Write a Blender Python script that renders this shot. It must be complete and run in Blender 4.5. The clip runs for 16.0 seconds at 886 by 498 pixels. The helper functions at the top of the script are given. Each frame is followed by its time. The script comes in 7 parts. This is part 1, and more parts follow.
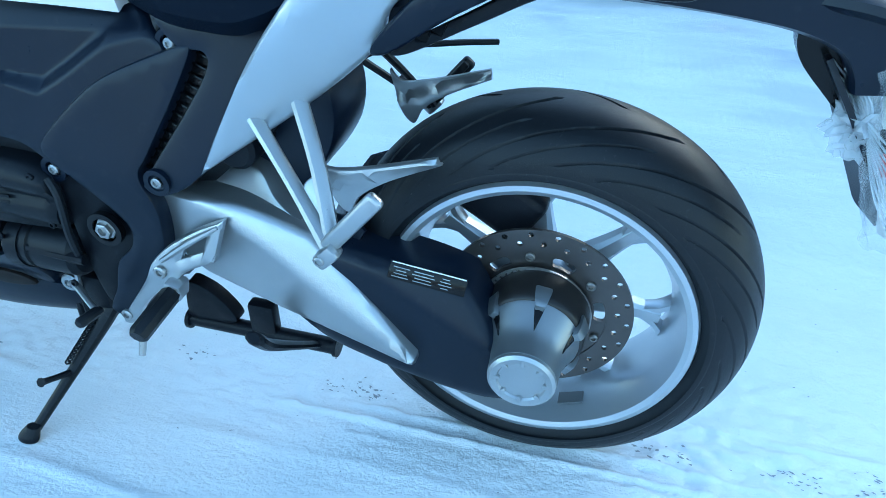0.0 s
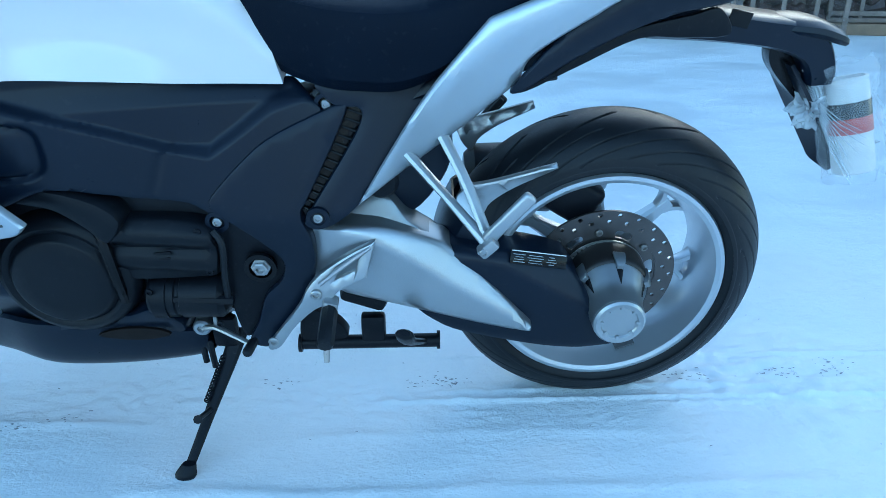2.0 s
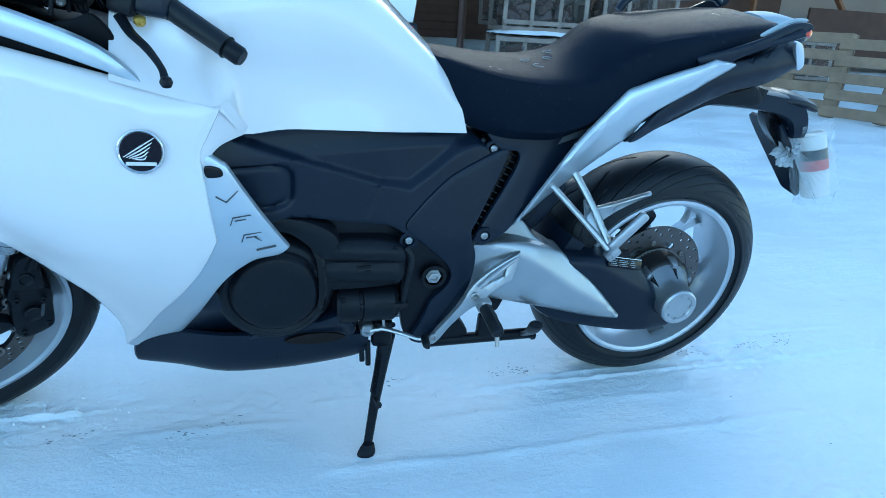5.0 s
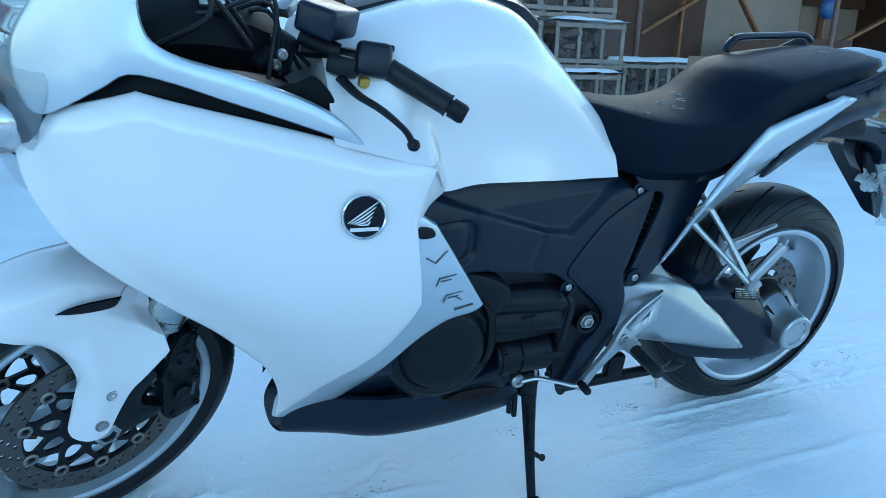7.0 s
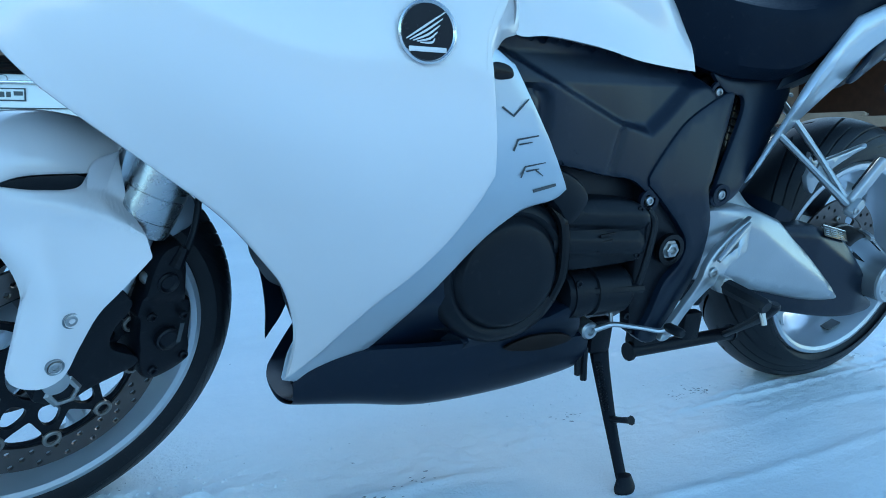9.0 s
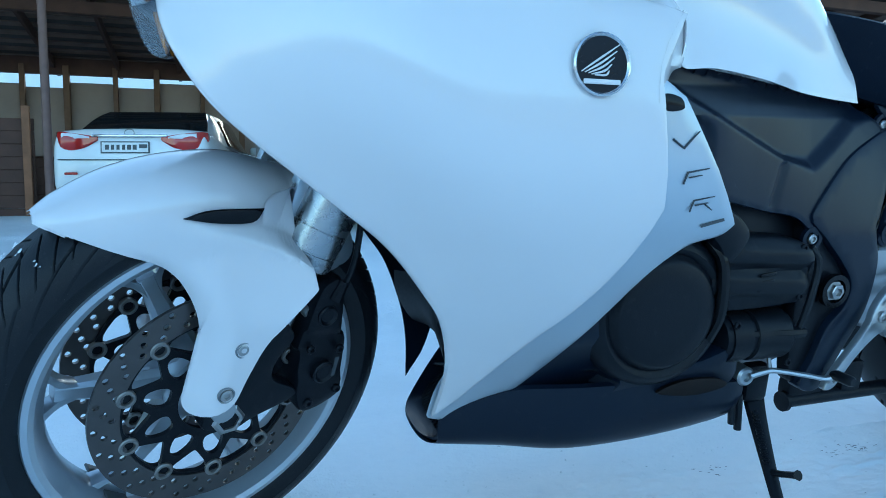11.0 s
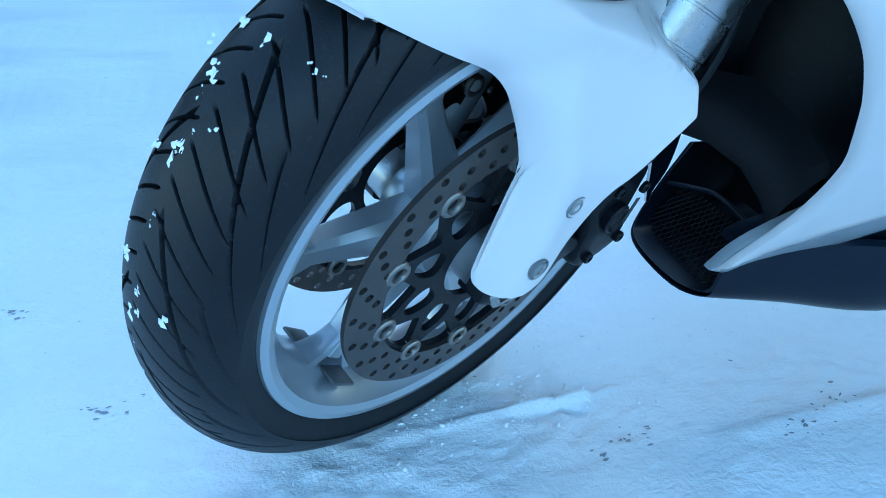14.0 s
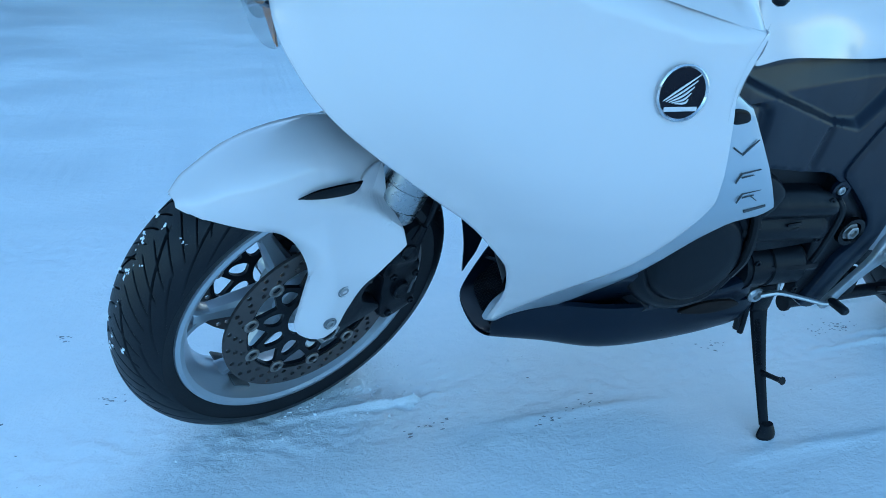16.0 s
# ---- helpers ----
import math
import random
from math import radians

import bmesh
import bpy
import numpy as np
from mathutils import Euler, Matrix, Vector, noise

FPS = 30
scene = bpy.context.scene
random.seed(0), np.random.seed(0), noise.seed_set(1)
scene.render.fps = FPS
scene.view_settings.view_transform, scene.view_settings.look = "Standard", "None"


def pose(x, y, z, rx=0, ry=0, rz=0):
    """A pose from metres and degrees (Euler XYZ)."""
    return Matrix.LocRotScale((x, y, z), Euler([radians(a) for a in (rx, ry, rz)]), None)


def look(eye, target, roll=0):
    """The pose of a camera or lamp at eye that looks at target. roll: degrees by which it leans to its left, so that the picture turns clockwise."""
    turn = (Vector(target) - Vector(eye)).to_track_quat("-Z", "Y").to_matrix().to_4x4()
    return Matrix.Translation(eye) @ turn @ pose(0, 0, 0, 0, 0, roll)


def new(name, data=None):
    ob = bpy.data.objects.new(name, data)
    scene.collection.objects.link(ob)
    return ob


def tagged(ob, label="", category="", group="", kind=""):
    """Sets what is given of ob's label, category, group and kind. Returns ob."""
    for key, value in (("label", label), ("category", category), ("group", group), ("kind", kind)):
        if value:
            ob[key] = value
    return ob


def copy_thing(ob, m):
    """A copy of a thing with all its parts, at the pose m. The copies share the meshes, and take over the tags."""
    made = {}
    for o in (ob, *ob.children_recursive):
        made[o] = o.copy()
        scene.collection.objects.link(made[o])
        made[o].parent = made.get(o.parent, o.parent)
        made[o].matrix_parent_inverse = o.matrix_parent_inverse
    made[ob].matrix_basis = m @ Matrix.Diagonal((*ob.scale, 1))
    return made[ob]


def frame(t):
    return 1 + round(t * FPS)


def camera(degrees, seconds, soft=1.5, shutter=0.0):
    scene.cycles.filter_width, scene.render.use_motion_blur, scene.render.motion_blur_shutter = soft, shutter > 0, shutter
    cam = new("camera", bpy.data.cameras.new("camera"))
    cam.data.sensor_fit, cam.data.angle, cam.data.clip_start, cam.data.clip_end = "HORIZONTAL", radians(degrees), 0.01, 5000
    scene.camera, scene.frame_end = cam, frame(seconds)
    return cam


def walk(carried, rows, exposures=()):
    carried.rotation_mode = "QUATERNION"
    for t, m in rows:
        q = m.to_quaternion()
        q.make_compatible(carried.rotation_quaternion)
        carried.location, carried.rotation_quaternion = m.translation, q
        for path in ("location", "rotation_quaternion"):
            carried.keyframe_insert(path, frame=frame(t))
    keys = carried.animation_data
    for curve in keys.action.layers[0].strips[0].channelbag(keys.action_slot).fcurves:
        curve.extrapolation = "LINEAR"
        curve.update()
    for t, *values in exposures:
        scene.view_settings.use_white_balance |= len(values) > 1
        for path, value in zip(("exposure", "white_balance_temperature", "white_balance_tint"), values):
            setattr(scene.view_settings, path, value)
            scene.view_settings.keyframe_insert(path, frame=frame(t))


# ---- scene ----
# The motorcycle stands on its side stand, leaning 10.2 degrees; the path is written beside it, in the leaning frame.
LEANING = pose(0, 0, -0.018, 10.2, 0, 0)
cam = camera(65.81, 16.0, soft=0.9)
ROWS = [
    (0, 0.0635, -0.8064, 0.9674, 53.81, -0.82, 15.68),
    (0.5, -0.0123, -0.9041, 0.9529, 55.23, -0.13, 9.49),
    (1, -0.0955, -0.9635, 0.9749, 56.11, -1.57, 6.52),
    (1.5, -0.2203, -1.0473, 0.9939, 55.95, -1.51, 2.72),
    (2, -0.3280, -1.1131, 1.0433, 57.85, -0.55, -1.26),
    (2.5, -0.3988, -1.1081, 1.0630, 59.58, -0.27, -2.53),
    (3, -0.4804, -1.0929, 1.0958, 58.57, -3.01, -6.21),
    (3.5, -0.5769, -1.1718, 1.0855, 58.70, -6.25, -9.27),
    (4, -0.7438, -1.2988, 1.1212, 60.47, -7.12, -9.98),
    (4.2, -0.7942, -1.3515, 1.1286, 60.89, -5.87, -11.15),
    (6.3, -1.2620, -1.2519, 1.1449, 63.34, -7.81, -19.59),
    (6.5, -1.3103, -1.2345, 1.1404, 63.97, -6.81, -21.15),
    (7, -1.3889, -1.1604, 1.1145, 64.94, -5.42, -21.65),
    (7.5, -1.4216, -1.0369, 1.0084, 63.53, -4.23, -23.77),
    (8, -1.4305, -0.9894, 0.7921, 67.38, -4.74, -25.25),
    (8.2, -1.4241, -0.9914, 0.7245, 69.66, -4.92, -25.54),
    (10.3, -1.4632, -0.9829, 0.7219, 75.95, -3.40, -24.59),
    (10.5, -1.4593, -0.9926, 0.6933, 77.63, -3.92, -22.75),
    (11, -1.5186, -0.9469, 0.7007, 76.29, -2.83, -18.12),
    (11.5, -1.5602, -0.8880, 0.7645, 65.40, -2.28, -13.40),
    (12, -1.6440, -0.7737, 0.7321, 61.51, -3.74, -13.53),
    (12.5, -1.7163, -0.6319, 0.7208, 56.24, -5.51, -18.71),
    (13, -1.7569, -0.5487, 0.6522, 55.94, -6.44, -20.48),
    (13.5, -1.7699, -0.5140, 0.6370, 54.91, -6.98, -21.04),
    (14, -1.7764, -0.5158, 0.6385, 54.80, -6.99, -19.88),
    (14.5, -1.7741, -0.5283, 0.6517, 54.88, -6.71, -18.96),
    (15, -1.7558, -0.5991, 0.7223, 55.34, -6.92, -16.10),
    (15.5, -1.7111, -0.7456, 0.8621, 55.17, -5.92, -15.50),
    (16, -1.6285, -0.9265, 0.9998, 55.87, -5.01, -16.27),
]
EXPOSURES = [(0.0, 2.42, 6000, -6), (1.5, 2.07, 5800, -6), (4.0, 2.13, 5830, -6), (7.0, 1.87, 5800, -6), (8.0, 1.82, 5620, -6), (11.0, 1.75, 5740, -6), (11.5, 1.78, 5480, -6), (12.0, 1.82, 5420, -6), (12.5, 1.98, 5480, -6), (14.5, 2.14, 5560, -6), (15.0, 2.12, 5640, -6), (16.0, 1.68, 5330, -6)]
walk(cam, [(t, LEANING @ pose(x, y, z, rx, ry, rz)) for t, x, y, z, rx, ry, rz in ROWS], EXPOSURES)
from mathutils.geometry import delaunay_2d_cdt

# ---- sky and light ----
world = bpy.data.worlds.new("sky")
scene.world = world
world.use_nodes = True
wn = world.node_tree
sky = wn.nodes.new("ShaderNodeTexSky")
sky.sky_type, sky.sun_disc = "NISHITA", False
SUN_UP, SUN_ROUND = radians(14), radians(25)
sky.sun_elevation, sky.sun_rotation = SUN_UP, SUN_ROUND
sky.air_density, sky.dust_density, sky.ozone_density = 1.0, 0.6, 2.1
wn.links.new(sky.outputs[0], wn.nodes["Background"].inputs[0])
wn.nodes["Background"].inputs[1].default_value = 0.15
sun = new("sun", bpy.data.lights.new("sun", "SUN"))
sun.data.energy, sun.data.angle, sun.data.color = 0.6, radians(40), (1.0, 0.92, 0.82)
sun.matrix_world = look((0, 0, 0), (-math.sin(SUN_ROUND) * math.cos(SUN_UP), -math.cos(SUN_ROUND) * math.cos(SUN_UP), -math.sin(SUN_UP)))


# ---- materials ----
def material(name, color, rough=0.5, metal=0.0, var=0.08, scale=14.0, bump=0.0, bump_scale=300.0, coat=0.0, rough_var=0.08, alpha=1.0, speckle=0.0, transmission=0.0, spec=0.5):
    """A painted, cast or moulded surface: broad tone changes, fine grain, uneven gloss and relief."""
    m = bpy.data.materials.new(name)
    m.use_nodes = True
    n, l = m.node_tree.nodes, m.node_tree.links
    b = n["Principled BSDF"]
    b.inputs["Metallic"].default_value = metal
    b.inputs["Coat Weight"].default_value = coat
    b.inputs["Coat Roughness"].default_value = 0.06
    b.inputs["Alpha"].default_value = alpha
    b.inputs["Specular IOR Level"].default_value = spec
    b.inputs["Transmission Weight"].default_value = transmission
    where = n.new("ShaderNodeTexCoord")
    broad, fine = n.new("ShaderNodeTexNoise"), n.new("ShaderNodeTexNoise")
    broad.inputs["Scale"].default_value, broad.inputs["Detail"].default_value = scale, 5
    fine.inputs["Scale"].default_value, fine.inputs["Detail"].default_value = scale * 14, 3
    for tex in (broad, fine):
        l.new(where.outputs["Object"], tex.inputs["Vector"])
    mix = n.new("ShaderNodeMix")
    mix.data_type = "RGBA"
    mix.inputs[6].default_value = (*[max(0, c * (1 - var)) for c in color], 1)
    mix.inputs[7].default_value = (*[min(1, c * (1 + var)) for c in color], 1)
    l.new(broad.outputs["Fac"], mix.inputs[0])
    out = mix.outputs[2]
    if speckle:
        ramp = n.new("ShaderNodeValToRGB")
        ramp.color_ramp.elements[0].position, ramp.color_ramp.elements[1].position = 0.62, 0.72
        l.new(fine.outputs["Fac"], ramp.inputs["Fac"])
        dust = n.new("ShaderNodeMix")
        dust.data_type = "RGBA"
        scaled = n.new("ShaderNodeMath")
        scaled.operation = "MULTIPLY"
        scaled.inputs[1].default_value = speckle
        l.new(ramp.outputs["Color"], scaled.inputs[0])
        l.new(scaled.outputs[0], dust.inputs[0])
        l.new(out, dust.inputs[6])
        dust.inputs[7].default_value = (0.5, 0.5, 0.5, 1)
        out = dust.outputs[2]
    l.new(out, b.inputs["Base Color"])
    rr = n.new("ShaderNodeMapRange")
    rr.inputs["To Min"].default_value, rr.inputs["To Max"].default_value = max(0.02, rough - rough_var), min(1, rough + rough_var)
    l.new(fine.outputs["Fac"], rr.inputs["Value"])
    l.new(rr.outputs["Result"], b.inputs["Roughness"])
    if bump:
        grain, bp = n.new("ShaderNodeTexNoise"), n.new("ShaderNodeBump")
        grain.inputs["Scale"].default_value, grain.inputs["Detail"].default_value = bump_scale, 4
        bp.inputs["Strength"].default_value, bp.inputs["Distance"].default_value = bump, 0.002
        l.new(where.outputs["Object"], grain.inputs["Vector"])
        l.new(grain.outputs["Fac"], bp.inputs["Height"])
        l.new(bp.outputs["Normal"], b.inputs["Normal"])
    return m


WHITE = material("pearl_white_paint", (0.735, 0.69, 0.685), 0.22, var=0.015, coat=0.8, rough_var=0.05)
SILVER = material("silver_paint", (0.52, 0.56, 0.60), 0.30, 0.62, var=0.03, coat=0.5, rough_var=0.015)
ALLOY = material("cast_alloy", (0.43, 0.44, 0.45), 0.32, 0.85, var=0.12, bump=0.14, bump_scale=420)
WHEEL_PAINT = material("wheel_silver_paint", (0.52, 0.55, 0.59), 0.32, 0.72, var=0.06, coat=0.3, bump=0.05, bump_scale=500)
BLACK = material("black_plastic", (0.0050, 0.0092, 0.0190), 0.31, var=0.3, scale=5, bump=0.06, bump_scale=900, speckle=0.008, rough_var=0.07, spec=0.27)
GLOSS_BLACK = material("glossy_black_plastic", (0.004, 0.004, 0.005), 0.2, var=0.2, spec=0.25)
ENGINE = material("dark_cast_engine", (0.0062, 0.0076, 0.0108), 0.37, 0.0, var=0.3, scale=7, bump=0.16, bump_scale=500, speckle=0.012, spec=0.20)
RUBBER = material("tyre_rubber", (0.0070, 0.0085, 0.0115), 0.44, var=0.4, scale=20, bump=0.15, bump_scale=600, speckle=0.02, spec=0.28)
VINYL = material("seat_vinyl", (0.0045, 0.0082, 0.0165), 0.46, var=0.3, scale=6, bump=0.3, bump_scale=1100, speckle=0.012, spec=0.06)
STEEL = material("bare_steel", (0.42, 0.41, 0.40), 0.3, 0.9, var=0.15, bump=0.1, bump_scale=500)
DISC = material("brake_disc_steel", (0.120, 0.106, 0.100), 0.34, 0.85, var=0.2, scale=30, bump=0.08, bump_scale=900)
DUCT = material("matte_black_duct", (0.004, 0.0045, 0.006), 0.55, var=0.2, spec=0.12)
NOSE = material("grey_drive_casting", (0.27, 0.28, 0.29), 0.34, 0.8, var=0.12, scale=20, bump=0.06, bump_scale=500)
FINAL_DRIVE = material("brown_black_casting", (0.020, 0.017, 0.016), 0.32, 0.2, var=0.3, scale=9, bump=0.1, bump_scale=500, spec=0.4)
BUTTON = material("disc_button_steel", (0.26, 0.24, 0.22), 0.36, 0.8, var=0.15, scale=30)
CHROME = material("polished_tube", (0.62, 0.62, 0.63), 0.16, 0.95, var=0.06, scale=9)
BRUSHED = material("brushed_fork_tube", (0.40, 0.41, 0.42), 0.27, 0.9, var=0.05, scale=4, bump=0.015, bump_scale=700)
DARK_METAL = material("black_painted_steel", (0.006, 0.007, 0.010), 0.36, 0.0, var=0.3, bump=0.2, bump_scale=600, speckle=0.02, spec=0.18)
LEAD = material("lead_grey", (0.13, 0.135, 0.14), 0.45, 0.4, var=0.2)
CHALK = material("chalk", (0.36, 0.38, 0.40), 0.9, var=0.5, scale=60)
GOLD = material("gold_anodised", (0.6, 0.38, 0.08), 0.3, 0.9)
RED = material("red_plastic", (0.5, 0.02, 0.02), 0.2, coat=0.3)
PALE_PLASTIC = material("pale_tail_plastic", (0.34, 0.40, 0.45), 0.55, var=0.05)
AMBER = material("amber_lens", (0.65, 0.22, 0.03), 0.2, coat=0.3)
SMOKE = material("lamp_lens", (0.30, 0.33, 0.37), 0.05, 0.0, var=0.3, scale=40, coat=0.8, alpha=0.26)
LOOSE_SNOW = material("loose_snow", (0.84, 0.86, 0.88), 0.55, var=0.03, scale=9, bump=0.6, bump_scale=120)


def snow_material():
    """Trodden snow: icy and crumbly patches, drag marks along the tracks, fine grains."""
    m = bpy.data.materials.new("packed_snow")
    m.use_nodes = True
    n, l = m.node_tree.nodes, m.node_tree.links
    b = n["Principled BSDF"]
    where = n.new("ShaderNodeTexCoord")

    def cloud(scale, detail, stretch=(1, 1, 1), rough=0.55, turn=0.0):
        move, tex = n.new("ShaderNodeMapping"), n.new("ShaderNodeTexNoise")
        move.inputs["Scale"].default_value = stretch
        move.inputs["Rotation"].default_value = (0, 0, turn)
        tex.inputs["Scale"].default_value, tex.inputs["Detail"].default_value, tex.inputs["Roughness"].default_value = scale, detail, rough
        l.new(where.outputs["Object"], move.inputs["Vector"])
        l.new(move.outputs["Vector"], tex.inputs["Vector"])
        return tex.outputs["Fac"]

    def calc(kind, a, c, clamp=False):
        node = n.new("ShaderNodeMath")
        node.operation, node.use_clamp = kind, clamp
        for k, v in enumerate((a, c)):
            if isinstance(v, (int, float)):
                node.inputs[k].default_value = v
            else:
                l.new(v, node.inputs[k])
        return node.outputs[0]

    patches = cloud(1.6, 7, (1, 1.7, 1), 0.62)
    lanes = cloud(1.0, 6, (0.12, 2.2, 1), 0.6, 0.05)
    drags = cloud(9.0, 4, (0.35, 7.0, 1), 0.6, -0.04)
    lumps = cloud(52, 5, rough=0.68)
    grains = cloud(160, 4, rough=0.7)
    crumbly = calc("MULTIPLY", calc("SUBTRACT", patches, 0.43, True), 4.5, True)
    tone = calc("ADD", calc("MULTIPLY", patches, 0.55), calc("ADD", calc("MULTIPLY", lanes, 0.30), calc("MULTIPLY", lumps, 0.15)))
    ramp = n.new("ShaderNodeValToRGB")
    ramp.color_ramp.elements[0].position, ramp.color_ramp.elements[1].position = 0.36, 0.62
    ramp.color_ramp.elements[0].color = (0.79, 0.825, 0.855, 1)
    ramp.color_ramp.elements[1].color = (0.92, 0.93, 0.94, 1)
    l.new(tone, ramp.inputs["Fac"])
    l.new(ramp.outputs["Color"], b.inputs["Base Color"])
    gloss = n.new("ShaderNodeMapRange")
    gloss.inputs["To Min"].default_value, gloss.inputs["To Max"].default_value = 0.30, 0.75
    l.new(crumbly, gloss.inputs["Value"])
    l.new(gloss.outputs["Result"], b.inputs["Roughness"])
    height = calc("ADD", calc("MULTIPLY", calc("MULTIPLY", lumps, crumbly), 1.25), calc("ADD", calc("MULTIPLY", drags, 0.10), calc("MULTIPLY", grains, 0.22)))
    bp = n.new("ShaderNodeBump")
    bp.inputs["Strength"].default_value, bp.inputs["Distance"].default_value = 0.70, 0.012
    l.new(height, bp.inputs["Height"])
    l.new(bp.outputs["Normal"], b.inputs["Normal"])
    return m


SNOW = snow_material()
LETTER = material("dark_lettering", (0.05, 0.055, 0.06), 0.4)


def glass(name, color, rough=0.03):
    m = material(name, color, rough, var=0.02, rough_var=0.02, transmission=1.0)
    m.node_tree.nodes["Principled BSDF"].inputs["IOR"].default_value = 1.2
    return m


CLEAR = glass("clear_plastic", (0.9, 0.93, 0.95))
FILM = material("cling_film", (0.72, 0.76, 0.80), 0.12, var=0.1, alpha=0.20, bump=1.0, bump_scale=45, coat=0.6)

FILM_KNOT = material("bunched_film", (0.74, 0.78, 0.82), 0.15, var=0.2, alpha=0.45, bump=1.0, bump_scale=60, coat=0.6)


# ---- shape helpers ----
def link(name, bm, mat, parent=None, label="", smooth=34):
    """One bmesh as one mesh object, under a thing or a part."""
    bmesh.ops.recalc_face_normals(bm, faces=bm.faces)
    me = bpy.data.meshes.new(name)
    bm.to_mesh(me)
    bm.free()
    for p in me.polygons:
        p.use_smooth = True
    me.set_sharp_from_angle(angle=radians(smooth))
    for one in (mat if isinstance(mat, tuple) else (mat,)):
        me.materials.append(one)
    ob = new(name, me)
    if parent:
        ob.parent = parent
    if label:
        ob["label"] = label
    return ob


part = link


def curve(points, n=6, closed=False):
    """A smooth run through control points of any size; a point given twice is a corner."""
    p = [np.array(q, float) for q in points]
    out, m = [], len(p)
    for i in range(m if closed else m - 1):
        a, b, c, d = (p[(i - 1) % m] if closed or i else p[0]), p[i], p[(i + 1) % m], (p[(i + 2) % m] if closed or i + 2 < m else p[-1])
        if np.allclose(b, c):
            continue
        if np.allclose(a, b):
            a = 2 * b - c
        if np.allclose(c, d):
            d = 2 * c - b
        for k in range(n):
            t = k / n
            out.append(0.5 * (2 * b + (c - a) * t + (2 * a - 5 * b + 4 * c - d) * t * t + (3 * b - a - 3 * c + d) * t ** 3))
    if not closed:
        out.append(p[-1])
    return out


def grid_faces(bm, rows, closed_u=False, closed_v=False):
    """Quads over rows of bmesh vertices."""
    nu, nv = len(rows), len(rows[0])
    for i in range(nu if closed_u else nu - 1):
        for j in range(nv if closed_v else nv - 1):
            q = (rows[i][j], rows[(i + 1) % nu][j], rows[(i + 1) % nu][(j + 1) % nv], rows[i][(j + 1) % nv])
            if len(set(q)) == 4:
                bm.faces.new(q)


def loft(sections, n=5, ring=True, caps=True, bm=None):
    """A skin over sections with equal numbers of points, smoothed from one to the next."""
    bm = bm or bmesh.new()
    rows = [[bm.verts.new(q) for q in np.asarray(s).reshape(-1, 3)] for s in curve([np.asarray(s, float).ravel() for s in sections], n)]
    grid_faces(bm, rows, closed_v=ring)
    if caps and ring:
        bm.faces.new(rows[0])
        bm.faces.new(rows[-1])
    return bm


def tube(path, radius, seg=10, n=6, flat=1.0, bm=None, sharp=False):
    """A round bar along a path; radius: one number or one for each control point; flat squeezes it."""
    bm = bm or bmesh.new()
    r = radius if hasattr(radius, "__len__") else [radius] * len(path)
    pts = [np.array((*q, k), float) for q, k in zip(path, r)] if sharp else curve([(*q, k) for q, k in zip(path, r)], n)
    rows, side = [], None
    for i, q in enumerate(pts):
        ahead = Vector(pts[min(i + 1, len(pts) - 1)][:3] - pts[max(i - 1, 0)][:3]).normalized()
        side = side or (Vector((0, 0, 1)) if abs(ahead.z) < 0.9 else Vector((1, 0, 0)))
        across = ahead.cross(side).normalized()
        side = across.cross(ahead).normalized()
        rows.append([bm.verts.new(Vector(q[:3]) + (across * math.cos(a) + side * math.sin(a) * flat) * q[3]) for a in np.linspace(0, 2 * math.pi, seg, endpoint=False)])
    grid_faces(bm, rows, closed_v=True)
    bm.faces.new(rows[0])
    bm.faces.new(rows[-1])
    return bm


def lathe(profile, seg=48, centre=(0, 0, 0), axis="y", bm=None, closed=False):
    """A turned shape: profile rows of (along the axis, radius)."""
    bm = bm or bmesh.new()
    rows = []
    for a in np.linspace(0, 2 * math.pi, seg, endpoint=False):
        c, s = math.cos(a), math.sin(a)
        ring = []
        for h, r in profile:
            q = {"y": (r * c, h, r * s), "x": (h, r * c, r * s), "z": (r * c, r * s, h)}[axis]
            ring.append(bm.verts.new(Vector(q) + Vector(centre)))
        rows.append(ring)
    grid_faces(bm, rows, closed_u=True, closed_v=closed)
    if not closed:
        for j in (0, -1):
            if profile[j][1] > 1e-6:
                bm.faces.new([r[j] for r in rows])
    bmesh.ops.remove_doubles(bm, verts=bm.verts, dist=1e-6)
    return bm


def block(size, m, bevel=0.004, seg=2, bm=None):
    """A box of that size at the pose m, with rounded edges."""
    one = bmesh.new()
    bmesh.ops.create_cube(one, size=1)
    bmesh.ops.scale(one, vec=size, verts=one.verts)
    if bevel:
        bmesh.ops.bevel(one, geom=one.edges[:], offset=bevel, segments=seg, affect="EDGES", profile=0.5)
    bmesh.ops.transform(one, matrix=m, verts=one.verts)
    if bm is None:
        return one
    join(bm, one)
    return bm


def join(bm, other):
    me = bpy.data.meshes.new("join")
    other.to_mesh(me)
    other.free()
    bm.from_mesh(me)
    bpy.data.meshes.remove(me)
    return bm


def to_edge(q, line):
    """The distance of points q from a closed line."""
    a, b = line, np.roll(line, -1, 0)
    ab = b - a
    t = np.clip(((q[:, None] - a) * ab).sum(2) / ((ab ** 2).sum(1) + 1e-12), 0, 1)
    return np.linalg.norm(q[:, None] - (a + ab * t[..., None]), axis=2).min(1)


